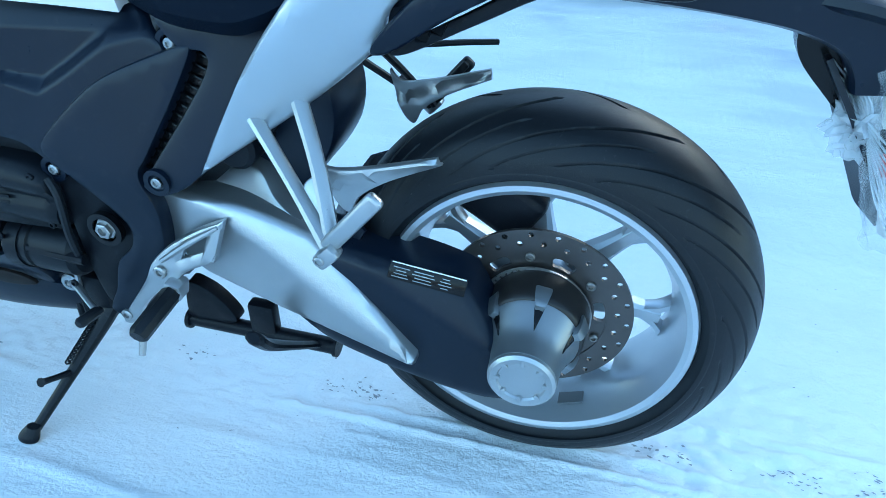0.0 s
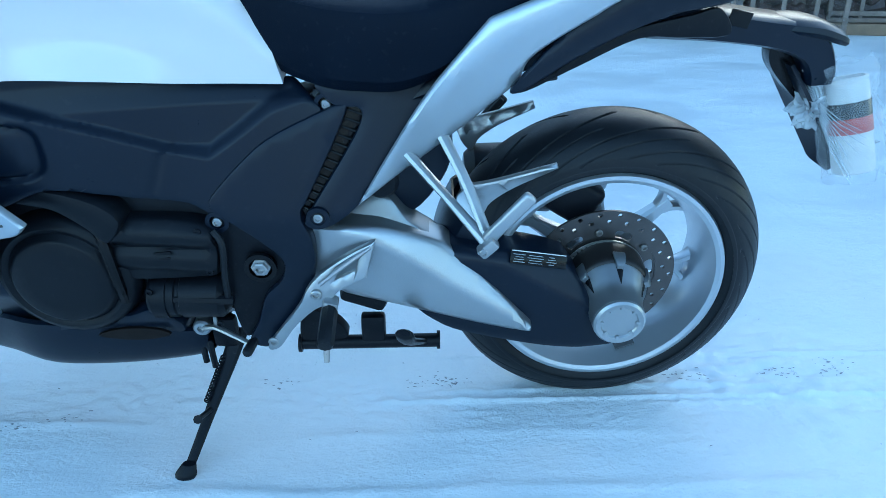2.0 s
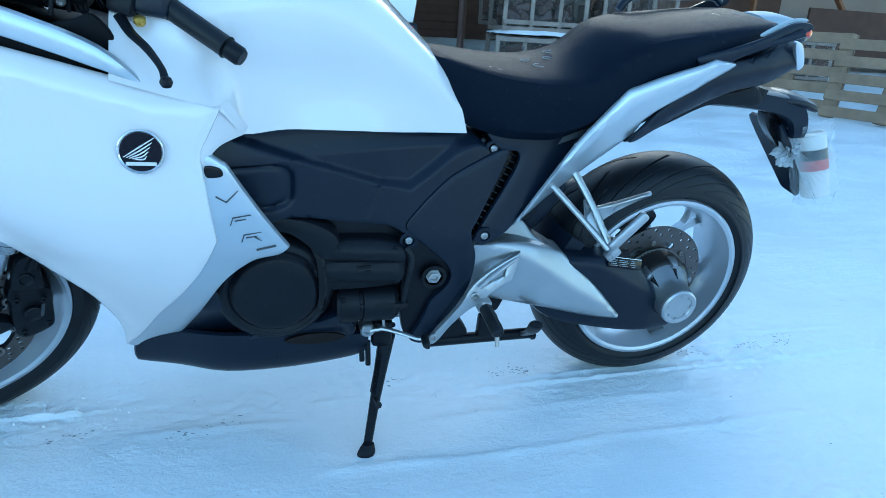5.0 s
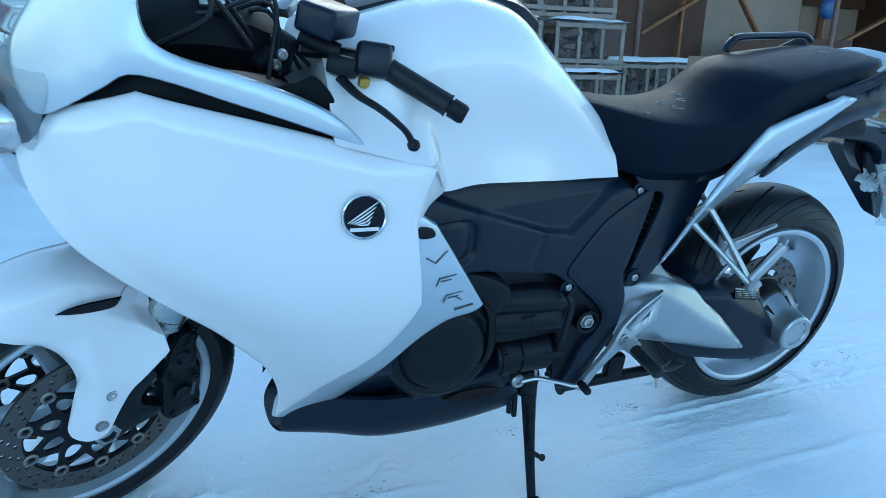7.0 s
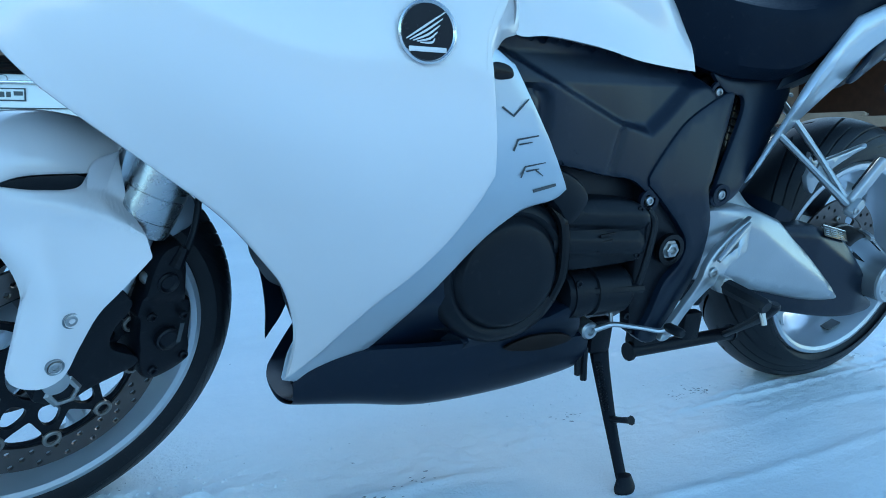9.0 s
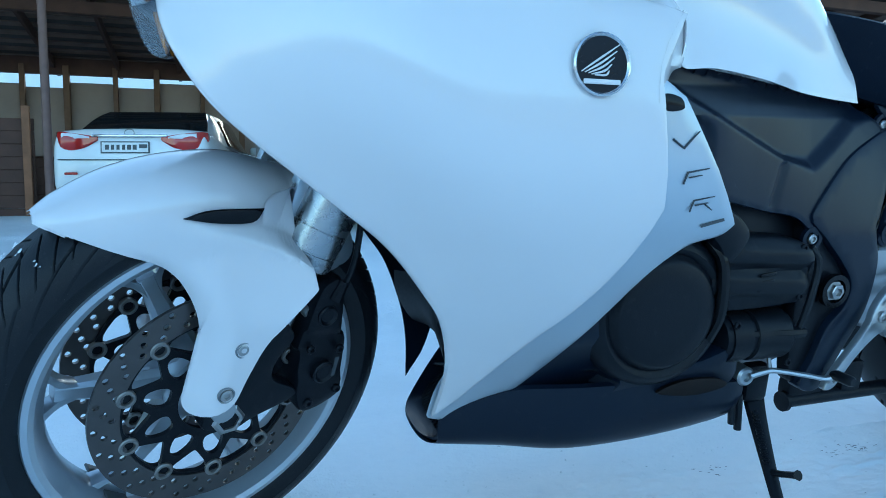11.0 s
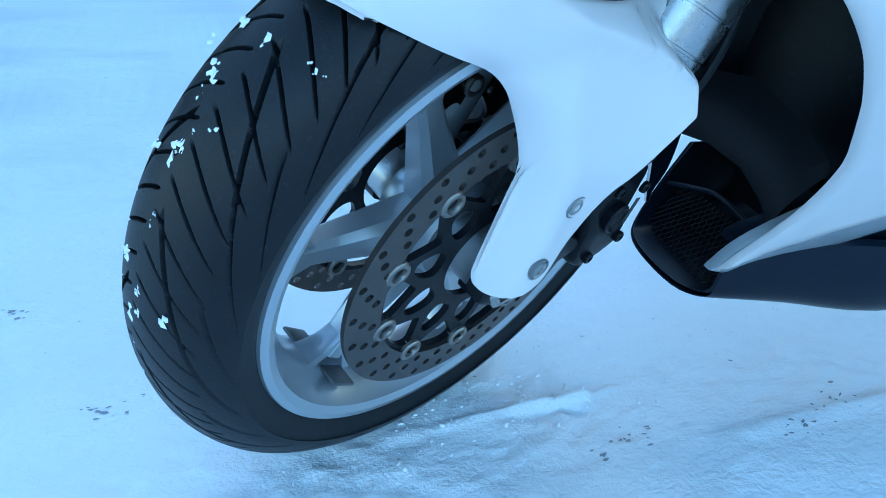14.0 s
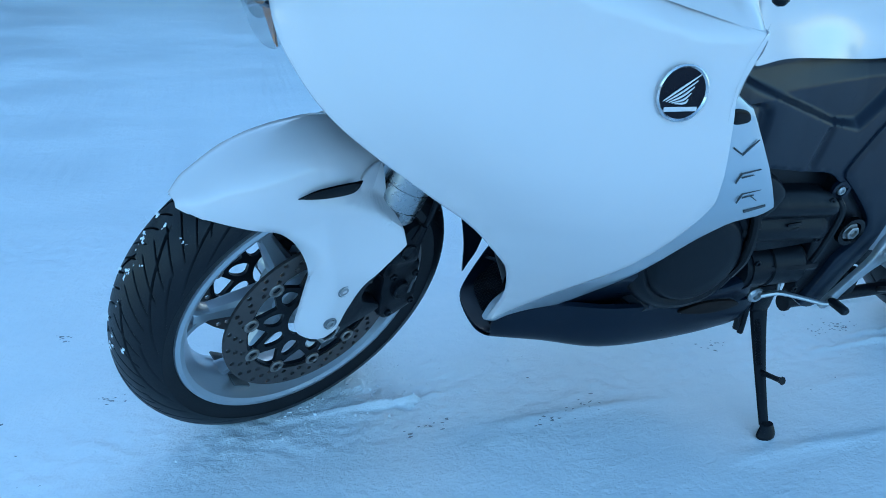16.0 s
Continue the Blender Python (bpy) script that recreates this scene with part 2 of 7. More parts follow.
def inside(q, line):
    a, b = line, np.roll(line, -1, 0)
    x, y = q[:, :1], q[:, 1:]
    cross = ((a[:, 1] > y) != (b[:, 1] > y)) & (x < (b[:, 0] - a[:, 0]) * (y - a[:, 1]) / (b[:, 1] - a[:, 1] + 1e-12) + a[:, 0])
    return cross.sum(1) % 2 == 1


def panel(outline, depth, thick=0.004, r=0.006, step=0.03, n=5, holes=(), side=-1, bm=None):
    """A moulded panel: its outline in (x, z), its half width depth(x, z), rolled edges and a real thickness. side: -1 the left, 1 the right."""
    line = np.array(curve(outline, n, True))
    cuts = [np.array(curve(h, 3, True)) for h in holes]
    area = 0.5 * np.sum(line[:, 0] * np.roll(line[:, 1], -1) - line[:, 1] * np.roll(line[:, 0], -1))
    tang = np.roll(line, -1, 0) - np.roll(line, 1, 0)
    tang /= np.linalg.norm(tang, axis=1)[:, None] + 1e-12
    inward = np.c_[-tang[:, 1], tang[:, 0]] * np.sign(area)
    extra = [line + inward * r * k for k in (0.3, 1.0)]
    lo, hi = line.min(0), line.max(0)
    gx, gz = np.meshgrid(np.arange(lo[0] - step, hi[0], step), np.arange(lo[1], hi[1], step * 0.866))
    gx = gx + 0.5 * step * (np.arange(len(gx)) % 2)[:, None]
    extra.append(np.c_[gx.ravel(), gz.ravel()])
    for k, e in enumerate(extra):
        keep = inside(e, line) & (to_edge(e, line) > (0.2 * r, 0.85 * r, 1.4 * r + 0.25 * step)[k])
        for c in cuts:
            keep &= ~inside(e, c) & (to_edge(e, c) > 0.3 * r)
        extra[k] = e[keep]
    verts, edges = [line, *cuts], []
    start = 0
    for c in verts:
        edges += [(start + i, start + (i + 1) % len(c)) for i in range(len(c))]
        start += len(c)
    co = np.vstack(verts + extra)
    v2, _, f2, *_ = delaunay_2d_cdt([Vector(q) for q in co], edges, [], 1, 1e-6)
    q = np.array([(v.x, v.y) for v in v2])
    mid = np.array([q[list(f)].mean(0) for f in f2])
    for c in cuts:
        gone = inside(mid, c)
        f2, mid = [f for f, g in zip(f2, gone) if not g], mid[~gone]
    d = to_edge(q, line)
    for c in cuts:
        d = np.minimum(d, to_edge(q, c))
    roll = r - np.sqrt(np.maximum(0, r * r - (r - np.minimum(d, r)) ** 2))
    bm = bm or bmesh.new()
    front = [bm.verts.new((x, side * (depth(x, z) - k), z)) for (x, z), k in zip(q, roll)]
    back = [bm.verts.new((x, side * (depth(x, z) - r - thick), z)) for x, z in q]
    count = {}
    for f in f2:
        bm.faces.new([front[i] for i in f])
        bm.faces.new([back[i] for i in reversed(f)]).material_index = 1
        for i, j in zip(f, (*f[1:], f[0])):
            count[tuple(sorted((i, j)))] = count.get(tuple(sorted((i, j))), 0) + 1
    for (i, j), k in count.items():
        if k == 1:
            bm.faces.new((front[i], front[j], back[j], back[i]))
    return bm


def bolt(where, parent, r=0.009, proud=0.006, mat=None, hexagon=False, side=-1, turn=None, name="bolt"):
    """A screw with a socket, or a hexagon nut, facing sideways."""
    if hexagon:
        bm = lathe([(0, r * 1.3), (proud * 0.4, r * 1.3), (proud * 0.42, r), (proud * 1.6, r), (proud * 1.8, r * 0.86), (proud * 1.8, r * 0.55), (proud * 0.8, r * 0.5), (proud * 0.8, 0)], 6)
    else:
        bm = lathe([(0, r), (proud * 0.7, r), (proud, r * 0.8), (proud, r * 0.5), (proud * 0.4, r * 0.45), (proud * 0.4, 0)], 14)
    if side < 0:
        bmesh.ops.scale(bm, vec=(1, -1, 1), verts=bm.verts)
    bmesh.ops.transform(bm, matrix=(turn or Matrix.Identity(4)), verts=bm.verts)
    bmesh.ops.translate(bm, vec=where, verts=bm.verts)
    return part(name, bm, mat or STEEL, parent)


def over(x, z, line, soft):
    """1 well above a line given as rows of (x, z), 0 well below, with a soft step."""
    k = min(1, max(0, 0.5 + (z - ease(x, line)) / (2 * soft)))
    return k * k * (3 - 2 * k)


def ease(x, table):
    """A smooth reading between rows of (x, value)."""
    xs = [r[0] for r in table]
    if x <= xs[0]:
        return table[0][1]
    for (a, p), (b, q) in zip(table, table[1:]):
        if x <= b:
            t = (x - a) / (b - a)
            return p + (q - p) * t
    return table[-1][1]

# ---- the motorcycle: x runs to its rear, y to its right, z up its leaning middle plane; rear axle over the origin ----
bike = new("motorcycle")
bike.matrix_world = LEANING
tagged(bike, "white and silver sports motorcycle leaning on its side stand on snow", "motorcycle")

REAR, FRONT = Vector((0, 0, 0.32)), Vector((-1.545, 0, 0.30))
RAKE = Vector((math.sin(radians(25.5)), 0, math.cos(radians(25.5))))
HEAD = Vector((-1.503, 0, 0.30))
STEER = Matrix.Translation(HEAD + Vector((-0.0107, 0.0054, -0.0058))) @ Matrix.Rotation(radians(24.0), 4, RAKE) @ Matrix.Translation(-HEAD)


BAR_STEER = Matrix.Translation(HEAD + Vector((-0.007, -0.012, -0.001))) @ Matrix.Rotation(radians(21.3), 4, RAKE) @ Matrix.Translation(-HEAD)


def steered(ob):
    ob.matrix_local = STEER
    return ob


# -- wheels --
MESH_TURN = 0.40  # how far the tyre mesh leans from the main grooves towards the fine ones


def tyre(centre, width, radius, bead, parent, lean, grooves, nu=1800):
    """A road tyre with its real tread grooves; its mesh runs along them."""
    nv = 210
    w, crown = width / 2, width * 0.40
    prof = np.array(curve([(-w * 0.70, bead - 0.006), (-w * 0.84, bead + 0.004), (-w * 0.97, bead + 0.022), (-w, radius - crown * 0.98), (-w * 0.93, radius - crown * 0.66), (-w * 0.72, radius - crown * 0.30),
                           (-w * 0.38, radius - crown * 0.07), (0, radius), (w * 0.38, radius - crown * 0.07), (w * 0.72, radius - crown * 0.30), (w * 0.93, radius - crown * 0.66), (w, radius - crown * 0.98),
                           (w * 0.97, bead + 0.022), (w * 0.84, bead + 0.004), (w * 0.70, bead - 0.006)], 12))
    run = np.r_[0, np.cumsum(np.linalg.norm(np.diff(prof, axis=0), axis=1))]
    mid = run[-1] / 2
    at = mid + np.interp(np.linspace(-1, 1, nv), (-1, -0.86, 0.86, 1), (-mid, -min(mid * 0.8, width * 0.75), min(mid * 0.8, width * 0.75), mid))
    y, r = np.interp(at, run, prof[:, 0]), np.interp(at, run, prof[:, 1])
    s = np.abs(at - run[-1] / 2)
    u = (np.arange(nu) / nu)[:, None]
    sweep = (np.minimum(s, 0.11) / 0.1) ** 1.35
    deep = np.zeros((nu, nv))
    for period, lo, hi, wide, phase, slope in grooves:
        k = ((u + phase + (slope - MESH_TURN) * lean * sweep + np.where(y > 0, 0.5 / period, 0)) * period) % 1.0
        off = np.minimum(k, 1 - k) / period * 2 * math.pi * radius
        end = np.clip((s - lo) / 0.006, 0, 1) * np.clip((hi - s) / 0.010, 0, 1)
        deep = np.maximum(deep, 0.0075 * end * np.clip((wide - off) / 0.0010, 0, 1))
    a = (u + lean * (1 - MESH_TURN) * sweep) * 2 * math.pi
    co = np.stack([(r - deep) * np.cos(a) + centre.x, np.broadcast_to(y, a.shape) + centre.y, (r - deep) * np.sin(a) + centre.z], 2).reshape(-1, 3)
    faces = [(i * nv + j, ((i + 1) % nu) * nv + j, ((i + 1) % nu) * nv + j + 1, i * nv + j + 1) for i in range(nu) for j in range(nv - 1)]
    me = bpy.data.meshes.new("tyre")
    me.from_pydata(co.tolist(), [], faces)
    for p in me.polygons:
        p.use_smooth = True
    me.set_sharp_from_angle(angle=radians(40))
    me.materials.append(RUBBER)
    ob = new("tyre", me)
    ob.parent = parent
    ob["label"] = "black rubber tyre with long curved tread grooves"
    return ob


def rim(centre, width, name, spokes, phase, hub, dish, parent):
    """A cast wheel: barrel, rolled flanges, hub and forked spokes."""
    w, f, b = width / 2, 0.2185, 0.199
    bm = lathe([(-w, f - 0.014), (-w - 0.004, f - 0.007), (-w - 0.003, f), (-w + 0.004, f + 0.003), (-w + 0.012, f - 0.006), (-w * 0.4, b + 0.004), (w * 0.4, b + 0.004), (w - 0.012, f - 0.006),
                (w - 0.004, f + 0.003), (w + 0.003, f), (w + 0.004, f - 0.007), (w, f - 0.014), (w - 0.016, f - 0.020), (w * 0.45, b - 0.010), (0, b - 0.014), (-w * 0.45, b - 0.010), (-w + 0.016, f - 0.020)], 96, closed=True)
    lathe([(dish - 0.035, hub * 0.55), (dish - 0.035, hub * 0.9), (dish - 0.02, hub), (dish + 0.02, hub), (dish + 0.035, hub * 0.9), (dish + 0.035, hub * 0.55)], 40, bm=bm, closed=True)
    bmesh.ops.translate(bm, vec=centre, verts=bm.verts)
    wheel = part(name, bm, WHEEL_PAINT, parent, "silver cast alloy wheel with forked spokes")
    for k in range(spokes):
        arm = loft([[(r, dish + y * d, z * h) for y, z in ((-1, -0.6), (-0.6, -1), (0.6, -1), (1, -0.6), (1, 0.6), (0.6, 1), (-0.6, 1), (-1, 0.6))]
                    for r, d, h in ((hub * 0.8, 0.022, 0.026), (0.11, 0.016, 0.016), (0.15, 0.013, 0.012), (0.168, 0.013, 0.013), (0.176, 0.013, 0.013))], 4)
        for s in (-1, 1):
            loft([[(r, dish + y * d, s * off + z * h) for y, z in ((-1, -0.7), (-0.6, -1), (0.6, -1), (1, -0.7), (1, 0.7), (0.6, 1), (-0.6, 1), (-1, 0.7))] for r, off, h, d in ((0.148, 0.003, 0.008, 0.011), (0.168, 0.012, 0.007, 0.012), (0.182, 0.024, 0.008, 0.014), (0.194, 0.036, 0.012, 0.018))], 3, bm=arm)
        bmesh.ops.transform(arm, matrix=Matrix.Translation(centre) @ Matrix.Rotation(phase + k * 2 * math.pi / spokes, 4, "Y"), verts=arm.verts)
        part("spoke", arm, WHEEL_PAINT, wheel)
    return wheel


def pierced(outer, inner, windows, y, thick):
    """A flat ring lying across y with openings cut right through."""
    pts, edges = [], []
    rings = [[(r * math.cos(a), r * math.sin(a)) for a in np.linspace(0, 2 * math.pi, n, endpoint=False)] for r, n in ((outer, 96), (inner, 60))] + windows
    for ring in rings:
        s = len(pts)
        pts.extend(Vector(q) for q in ring)
        edges.extend((s + i, s + (i + 1) % len(ring)) for i in range(len(ring)))
    v, _, f, *_ = delaunay_2d_cdt(pts, edges, [], 1, 1e-7)
    q = np.array([(p.x, p.y) for p in v])
    mid = np.array([q[list(t)].mean(0) for t in f])
    keep = np.ones(len(f), bool)
    for ring in rings[1:]:
        keep &= ~inside(mid, np.array(ring))
    f = [t for t, k in zip(f, keep) if k]
    bm = bmesh.new()
    a = [bm.verts.new((p.x, y - thick / 2, p.y)) for p in v]
    b = [bm.verts.new((p.x, y + thick / 2, p.y)) for p in v]
    count = {}
    for t in f:
        bm.faces.new([a[i] for i in t])
        bm.faces.new([b[i] for i in reversed(t)])
        for i, j in zip(t, (*t[1:], t[0])):
            count[tuple(sorted((i, j)))] = count.get(tuple(sorted((i, j))), 0) + 1
    for (i, j), k in count.items():
        if k == 1:
            bm.faces.new((a[i], a[j], b[j], b[i]))
    bmesh.ops.delete(bm, geom=[p for p in bm.verts if not p.link_faces], context="VERTS")
    return bm


def disc(centre, y, r_out, r_in, parent, holes, rings, thick=0.005):
    """A drilled brake disc: the holes go right through."""
    drilled = [[(rr * math.cos(t) + 0.0042 * math.cos(a), rr * math.sin(t) + 0.0042 * math.sin(a)) for a in np.linspace(0, 2 * math.pi, 8, endpoint=False)] for k in range(holes) for rr, shift in rings for t in ((k + shift) / holes * 2 * math.pi,)]
    bm = pierced(r_out, r_in, drilled, y, thick)
    bmesh.ops.translate(bm, vec=centre, verts=bm.verts)
    return part("brake_disc", bm, DISC, parent, "drilled steel brake disc with heat-tinted face")


def carrier(centre, y, parent):
    """The black spider of a floating disc, with windows between its webs, and the buttons that hold the disc."""
    polar = lambda rows, t: [(0.96 * r * math.cos(t + a), 0.96 * r * math.sin(t + a)) for r, a in curve(rows, 3, True)]
    big = [polar([(0.086, -0.05), (0.108, -0.22), (0.117, -0.16), (0.118, 0.0), (0.117, 0.16), (0.108, 0.22), (0.086, 0.05)], k * math.pi / 5) for k in range(10)]
    small = [polar([(0.061, -0.14), (0.072, -0.20), (0.090, -0.10), (0.095, 0.0), (0.090, 0.10), (0.072, 0.20), (0.061, 0.14)], k * math.pi / 5 + math.pi / 10) for k in range(10)]
    bm = pierced(0.119, 0.046, big + small, y, 0.007)
    bmesh.ops.translate(bm, vec=centre, verts=bm.verts)
    ob = part("disc_carrier", bm, DARK_METAL, parent, "black disc carrier with windows")
    for k in range(10):
        a = k * math.pi / 5 + math.pi / 10
        p = centre + Vector((0.1135 * math.cos(a), y - 0.0045, 0.1135 * math.sin(a)))
        part("disc_button", lathe([(0.004, 0.0122), (-0.002, 0.0122), (-0.0035, 0.0108), (-0.0035, 0.0078), (-0.002, 0.0070), (0.003, 0.0064), (0.003, 0)], 20, p), BUTTON, parent)
    return ob


FRONT_GROOVES = ((14, 0.008, 0.082, 0.0050, 0.0, 0), (14, 0.054, 0.084, 0.0048, 0.036, 0), (70, 0.002, 0.058, 0.0016, 0.008, 0.66))
REAR_GROOVES = ((12, 0.006, 0.108, 0.0062, 0.0, 0), (12, 0.050, 0.114, 0.0054, 0.040, 0))
rear_wheel = rim(REAR, 0.160, "rear_wheel", 7, radians(58), 0.062, 0.012, bike)
tyre(REAR, 0.184, 0.303, 0.2185, rear_wheel, 0.15, REAR_GROOVES)
disc(REAR, -0.052, 0.136, 0.100, rear_wheel, 22, ((0.128, 0), (0.114, 0.5)))
openings = [[(r * math.cos(t + a), r * math.sin(t + a)) for r, a in curve([(0.082, -0.16), (0.082, 0.0), (0.082, 0.16), (0.095, 0.17), (0.097, 0.0), (0.095, -0.17)], 3, True)] for k in range(6) for t in (radians(10 + 60 * k),)]
spider = pierced(0.1015, 0.052, openings, -0.050, 0.006)
bmesh.ops.translate(spider, vec=REAR, verts=spider.verts)
rear_carrier = part("disc_carrier", spider, DISC, rear_wheel, "brown-grey disc carrier with windows")
for k in range(6):
    a = radians(40 + 60 * k)
    bolt(tuple(REAR + Vector((0.0925 * math.cos(a), -0.0535, 0.0925 * math.sin(a)))), rear_carrier, 0.0068, 0.005, BUTTON)
slots = [[(r * math.cos(t + a), r * math.sin(t + a)) for r, a in ((0.0725, -0.022), (0.0725, 0.022), (0.0765, 0.022), (0.0765, -0.022))] for k in range(48) for t in (k * math.pi / 24,)]
tone = pierced(0.0795, 0.066, slots, -0.0615, 0.003)
bmesh.ops.translate(tone, vec=REAR, verts=tone.verts)
part("sensor_ring", tone, STEEL, rear_wheel, "bright slotted sensor ring")
front_wheel = steered(rim(FRONT, 0.100, "front_wheel", 6, radians(9), 0.052, 0.0, bike))
tyre(FRONT, 0.123, 0.2885, 0.2185, front_wheel, 0.154, FRONT_GROOVES, 2800)
for y in (-0.0653, 0.0653):
    disc(FRONT, y, 0.1535, 0.117, front_wheel, 26, ((0.146, 0), (0.1355, 0.33), (0.1255, 0.66)))
    carrier(FRONT, y * 0.94, front_wheel)
clods = bmesh.new()
rnd = random.Random(21)
for k in range(22):
    a0, y0, big = radians(rnd.uniform(118, 205)), rnd.gauss(0.006, 0.018), rnd.uniform(0.6, 1.5)
    for j in range(rnd.randint(2, 6)):
        a, y, r = a0 + rnd.gauss(0, 0.012), y0 + rnd.gauss(0, 0.003), big * rnd.uniform(0.0008, 0.0026)
        where = Matrix.Translation(FRONT) @ Matrix.Rotation(-a, 4, "Y") @ Matrix.Translation((0.2881 - 4.0 * y * y, y, 0)) @ Matrix.Rotation(rnd.random() * 3, 4, "X")
        made = bmesh.ops.create_icosphere(clods, subdivisions=1, radius=r, matrix=where @ Matrix.Diagonal((0.30, rnd.uniform(0.6, 1.2), rnd.uniform(0.7, 1.9), 1)))
        for v in made["verts"]:
            v.co += Vector((rnd.uniform(-1, 1), rnd.uniform(-1, 1), rnd.uniform(-1, 1))) * r * 0.35
tagged(part("stuck_snow", clods, LOOSE_SNOW, front_wheel, "bits of snow stuck in the tread", smooth=70), kind="stuff")
part("hub_spindle", lathe([(-0.10, 0.016), (-0.075, 0.020), (-0.075, 0.030), (0.075, 0.030), (0.075, 0.020), (0.10, 0.016)], 24, FRONT), ALLOY, front_wheel)
for a, y in ((radians(232), -0.026), (radians(228), 0.026)):
    m = Matrix.Translation(FRONT) @ Matrix.Rotation(-a, 4, "Y") @ pose(0.187, y, 0)
    part("wheel_weight", block((0.004, 0.026, 0.034), m, 0.0015), LEAD, front_wheel, "grey stick-on wheel weight")
m = Matrix.Translation(REAR) @ Matrix.Rotation(-radians(292), 4, "Y") @ pose(0.188, -0.045, 0)
part("wheel_weight", block((0.004, 0.024, 0.040), m, 0.0015), LEAD, rear_wheel, "grey stick-on wheel weight")


# -- rear end --
def rear_y(x, z):
    return ease(x, ((-0.52, 0.135), (-0.40, 0.150), (-0.28, 0.165), (-0.15, 0.180), (0, 0.172)))


SWING_RIDGE = ((-0.55, 0.470), (-0.44, 0.462), (-0.37, 0.430), (-0.27, 0.366), (-0.145, 0.294))
SWING_BAND = ((-0.545, 0.392), (-0.47, 0.350), (-0.35, 0.324), (-0.25, 0.306), (-0.145, 0.286))
swing = panel([(-0.545, 0.464), (-0.437, 0.473), (-0.370, 0.463), (-0.300, 0.440), (-0.300, 0.440), (-0.220, 0.370), (-0.145, 0.292), (-0.145, 0.292), (-0.152, 0.279), (-0.225, 0.279), (-0.35, 0.307), (-0.47, 0.327), (-0.545, 0.36)],
              lambda x, z: rear_y(x, z) - 0.55 * max(0, z - ease(x, SWING_RIDGE)) - 0.85 * max(0, ease(x, SWING_BAND) - z), thick=0.05, r=0.008, step=0.009)
swingarm = part("swingarm", swing, ALLOY, bike, "silver cast single-sided swingarm")
lobe = panel([(-0.52, 0.440), (-0.497, 0.464), (-0.450, 0.500), (-0.420, 0.509), (-0.388, 0.500), (-0.360, 0.468), (-0.310, 0.440), (-0.265, 0.400), (-0.35, 0.40)], lambda x, z: rear_y(x, z) - 0.034 - 0.40 * max(0, z - 0.43), thick=0.05, r=0.006, step=0.012)
# Same alloy as the arm; the darker NOSE grey paints in its shade.
part("upper_lobe", lobe, NOSE, swingarm, "recessed upper lobe of the swingarm, greyed for its shade")
part("shock_boss", lathe([(-0.06, 0.030), (-0.120, 0.030), (-0.126, 0.024), (-0.126, 0.0)], 24, (-0.402, 0, 0.548)), DARK_METAL, swingarm)
shaft = panel([(-0.37, 0.435), (-0.29, 0.430), (-0.191, 0.424), (-0.100, 0.398), (-0.076, 0.380), (-0.052, 0.348), (-0.028, 0.315), (-0.018, 0.275), (0.026, 0.250), (0.022, 0.232), (-0.02, 0.226), (-0.10, 0.226), (-0.20, 0.242), (-0.30, 0.265), (-0.37, 0.33)],
              lambda x, z: ease(x, ((-0.4, 0.128), (-0.2, 0.152), (-0.05, 0.158), (0.04, 0.150))) - 0.6 * max(0, z - ease(x, ((-0.3, 0.415), (-0.2, 0.404), (-0.08, 0.338), (0.0, 0.30)))), thick=0.06, r=0.012, step=0.0075)
drive = part("shaft_drive_housing", shaft, BLACK, bike, "black shaft drive housing")
label_at = Matrix.Translation((-0.137, -0.1365, 0.408)) @ pose(0, 0, 0, -30, 13, 9)
part("warning_label", block((0.104, 0.0015, 0.024), label_at, 0.0005), GLOSS_BLACK, drive, "black warning label with pale print")
for k in range(4):
    for j, w in enumerate((0.022, 0.030, 0.018)):
        part("print_bar", block((w - 0.004 * ((k + j) % 3), 0.0012, 0.0011), label_at @ pose(-0.036 + 0.030 * j, -0.0012, -0.008 + 0.0042 * k), 0), CHALK, drive)
part("print_bar", block((0.100, 0.0014, 0.0016), label_at @ pose(0, -0.0012, 0.0105), 0), WHITE, drive)
cap_at = Vector((0.004, -0.155, 0.318))
hub_cover = part("final_drive_cover", loft([[(cap_at.x + r * math.cos(a), -y, cap_at.z + cz + r * math.sin(a)) for a in np.linspace(0, 2 * math.pi, 40, endpoint=False)]
                                            for y, r, cz in ((0.055, 0.074, 0.006), (0.080, 0.073, 0.005), (0.100, 0.071, 0.004), (0.112, 0.068, 0.002), (0.116, 0.060, 0.0))], 3), FINAL_DRIVE, bike, "dark final drive housing with silver pads")
part("drive_nose", loft([[(cap_at.x + r * math.cos(a), -y, cap_at.z + cz + r * math.sin(a)) for a in np.linspace(0, 2 * math.pi, 48, endpoint=False)] for y, r, cz in ((0.110, 0.0655, 0.002), (0.113, 0.0655, 0.002), (0.126, 0.0585, 0.001), (0.146, 0.0500, -0.003), (0.164, 0.0470, -0.006), (0.183, 0.0460, -0.008))], 3), NOSE, hub_cover, "silver nose of the final drive")
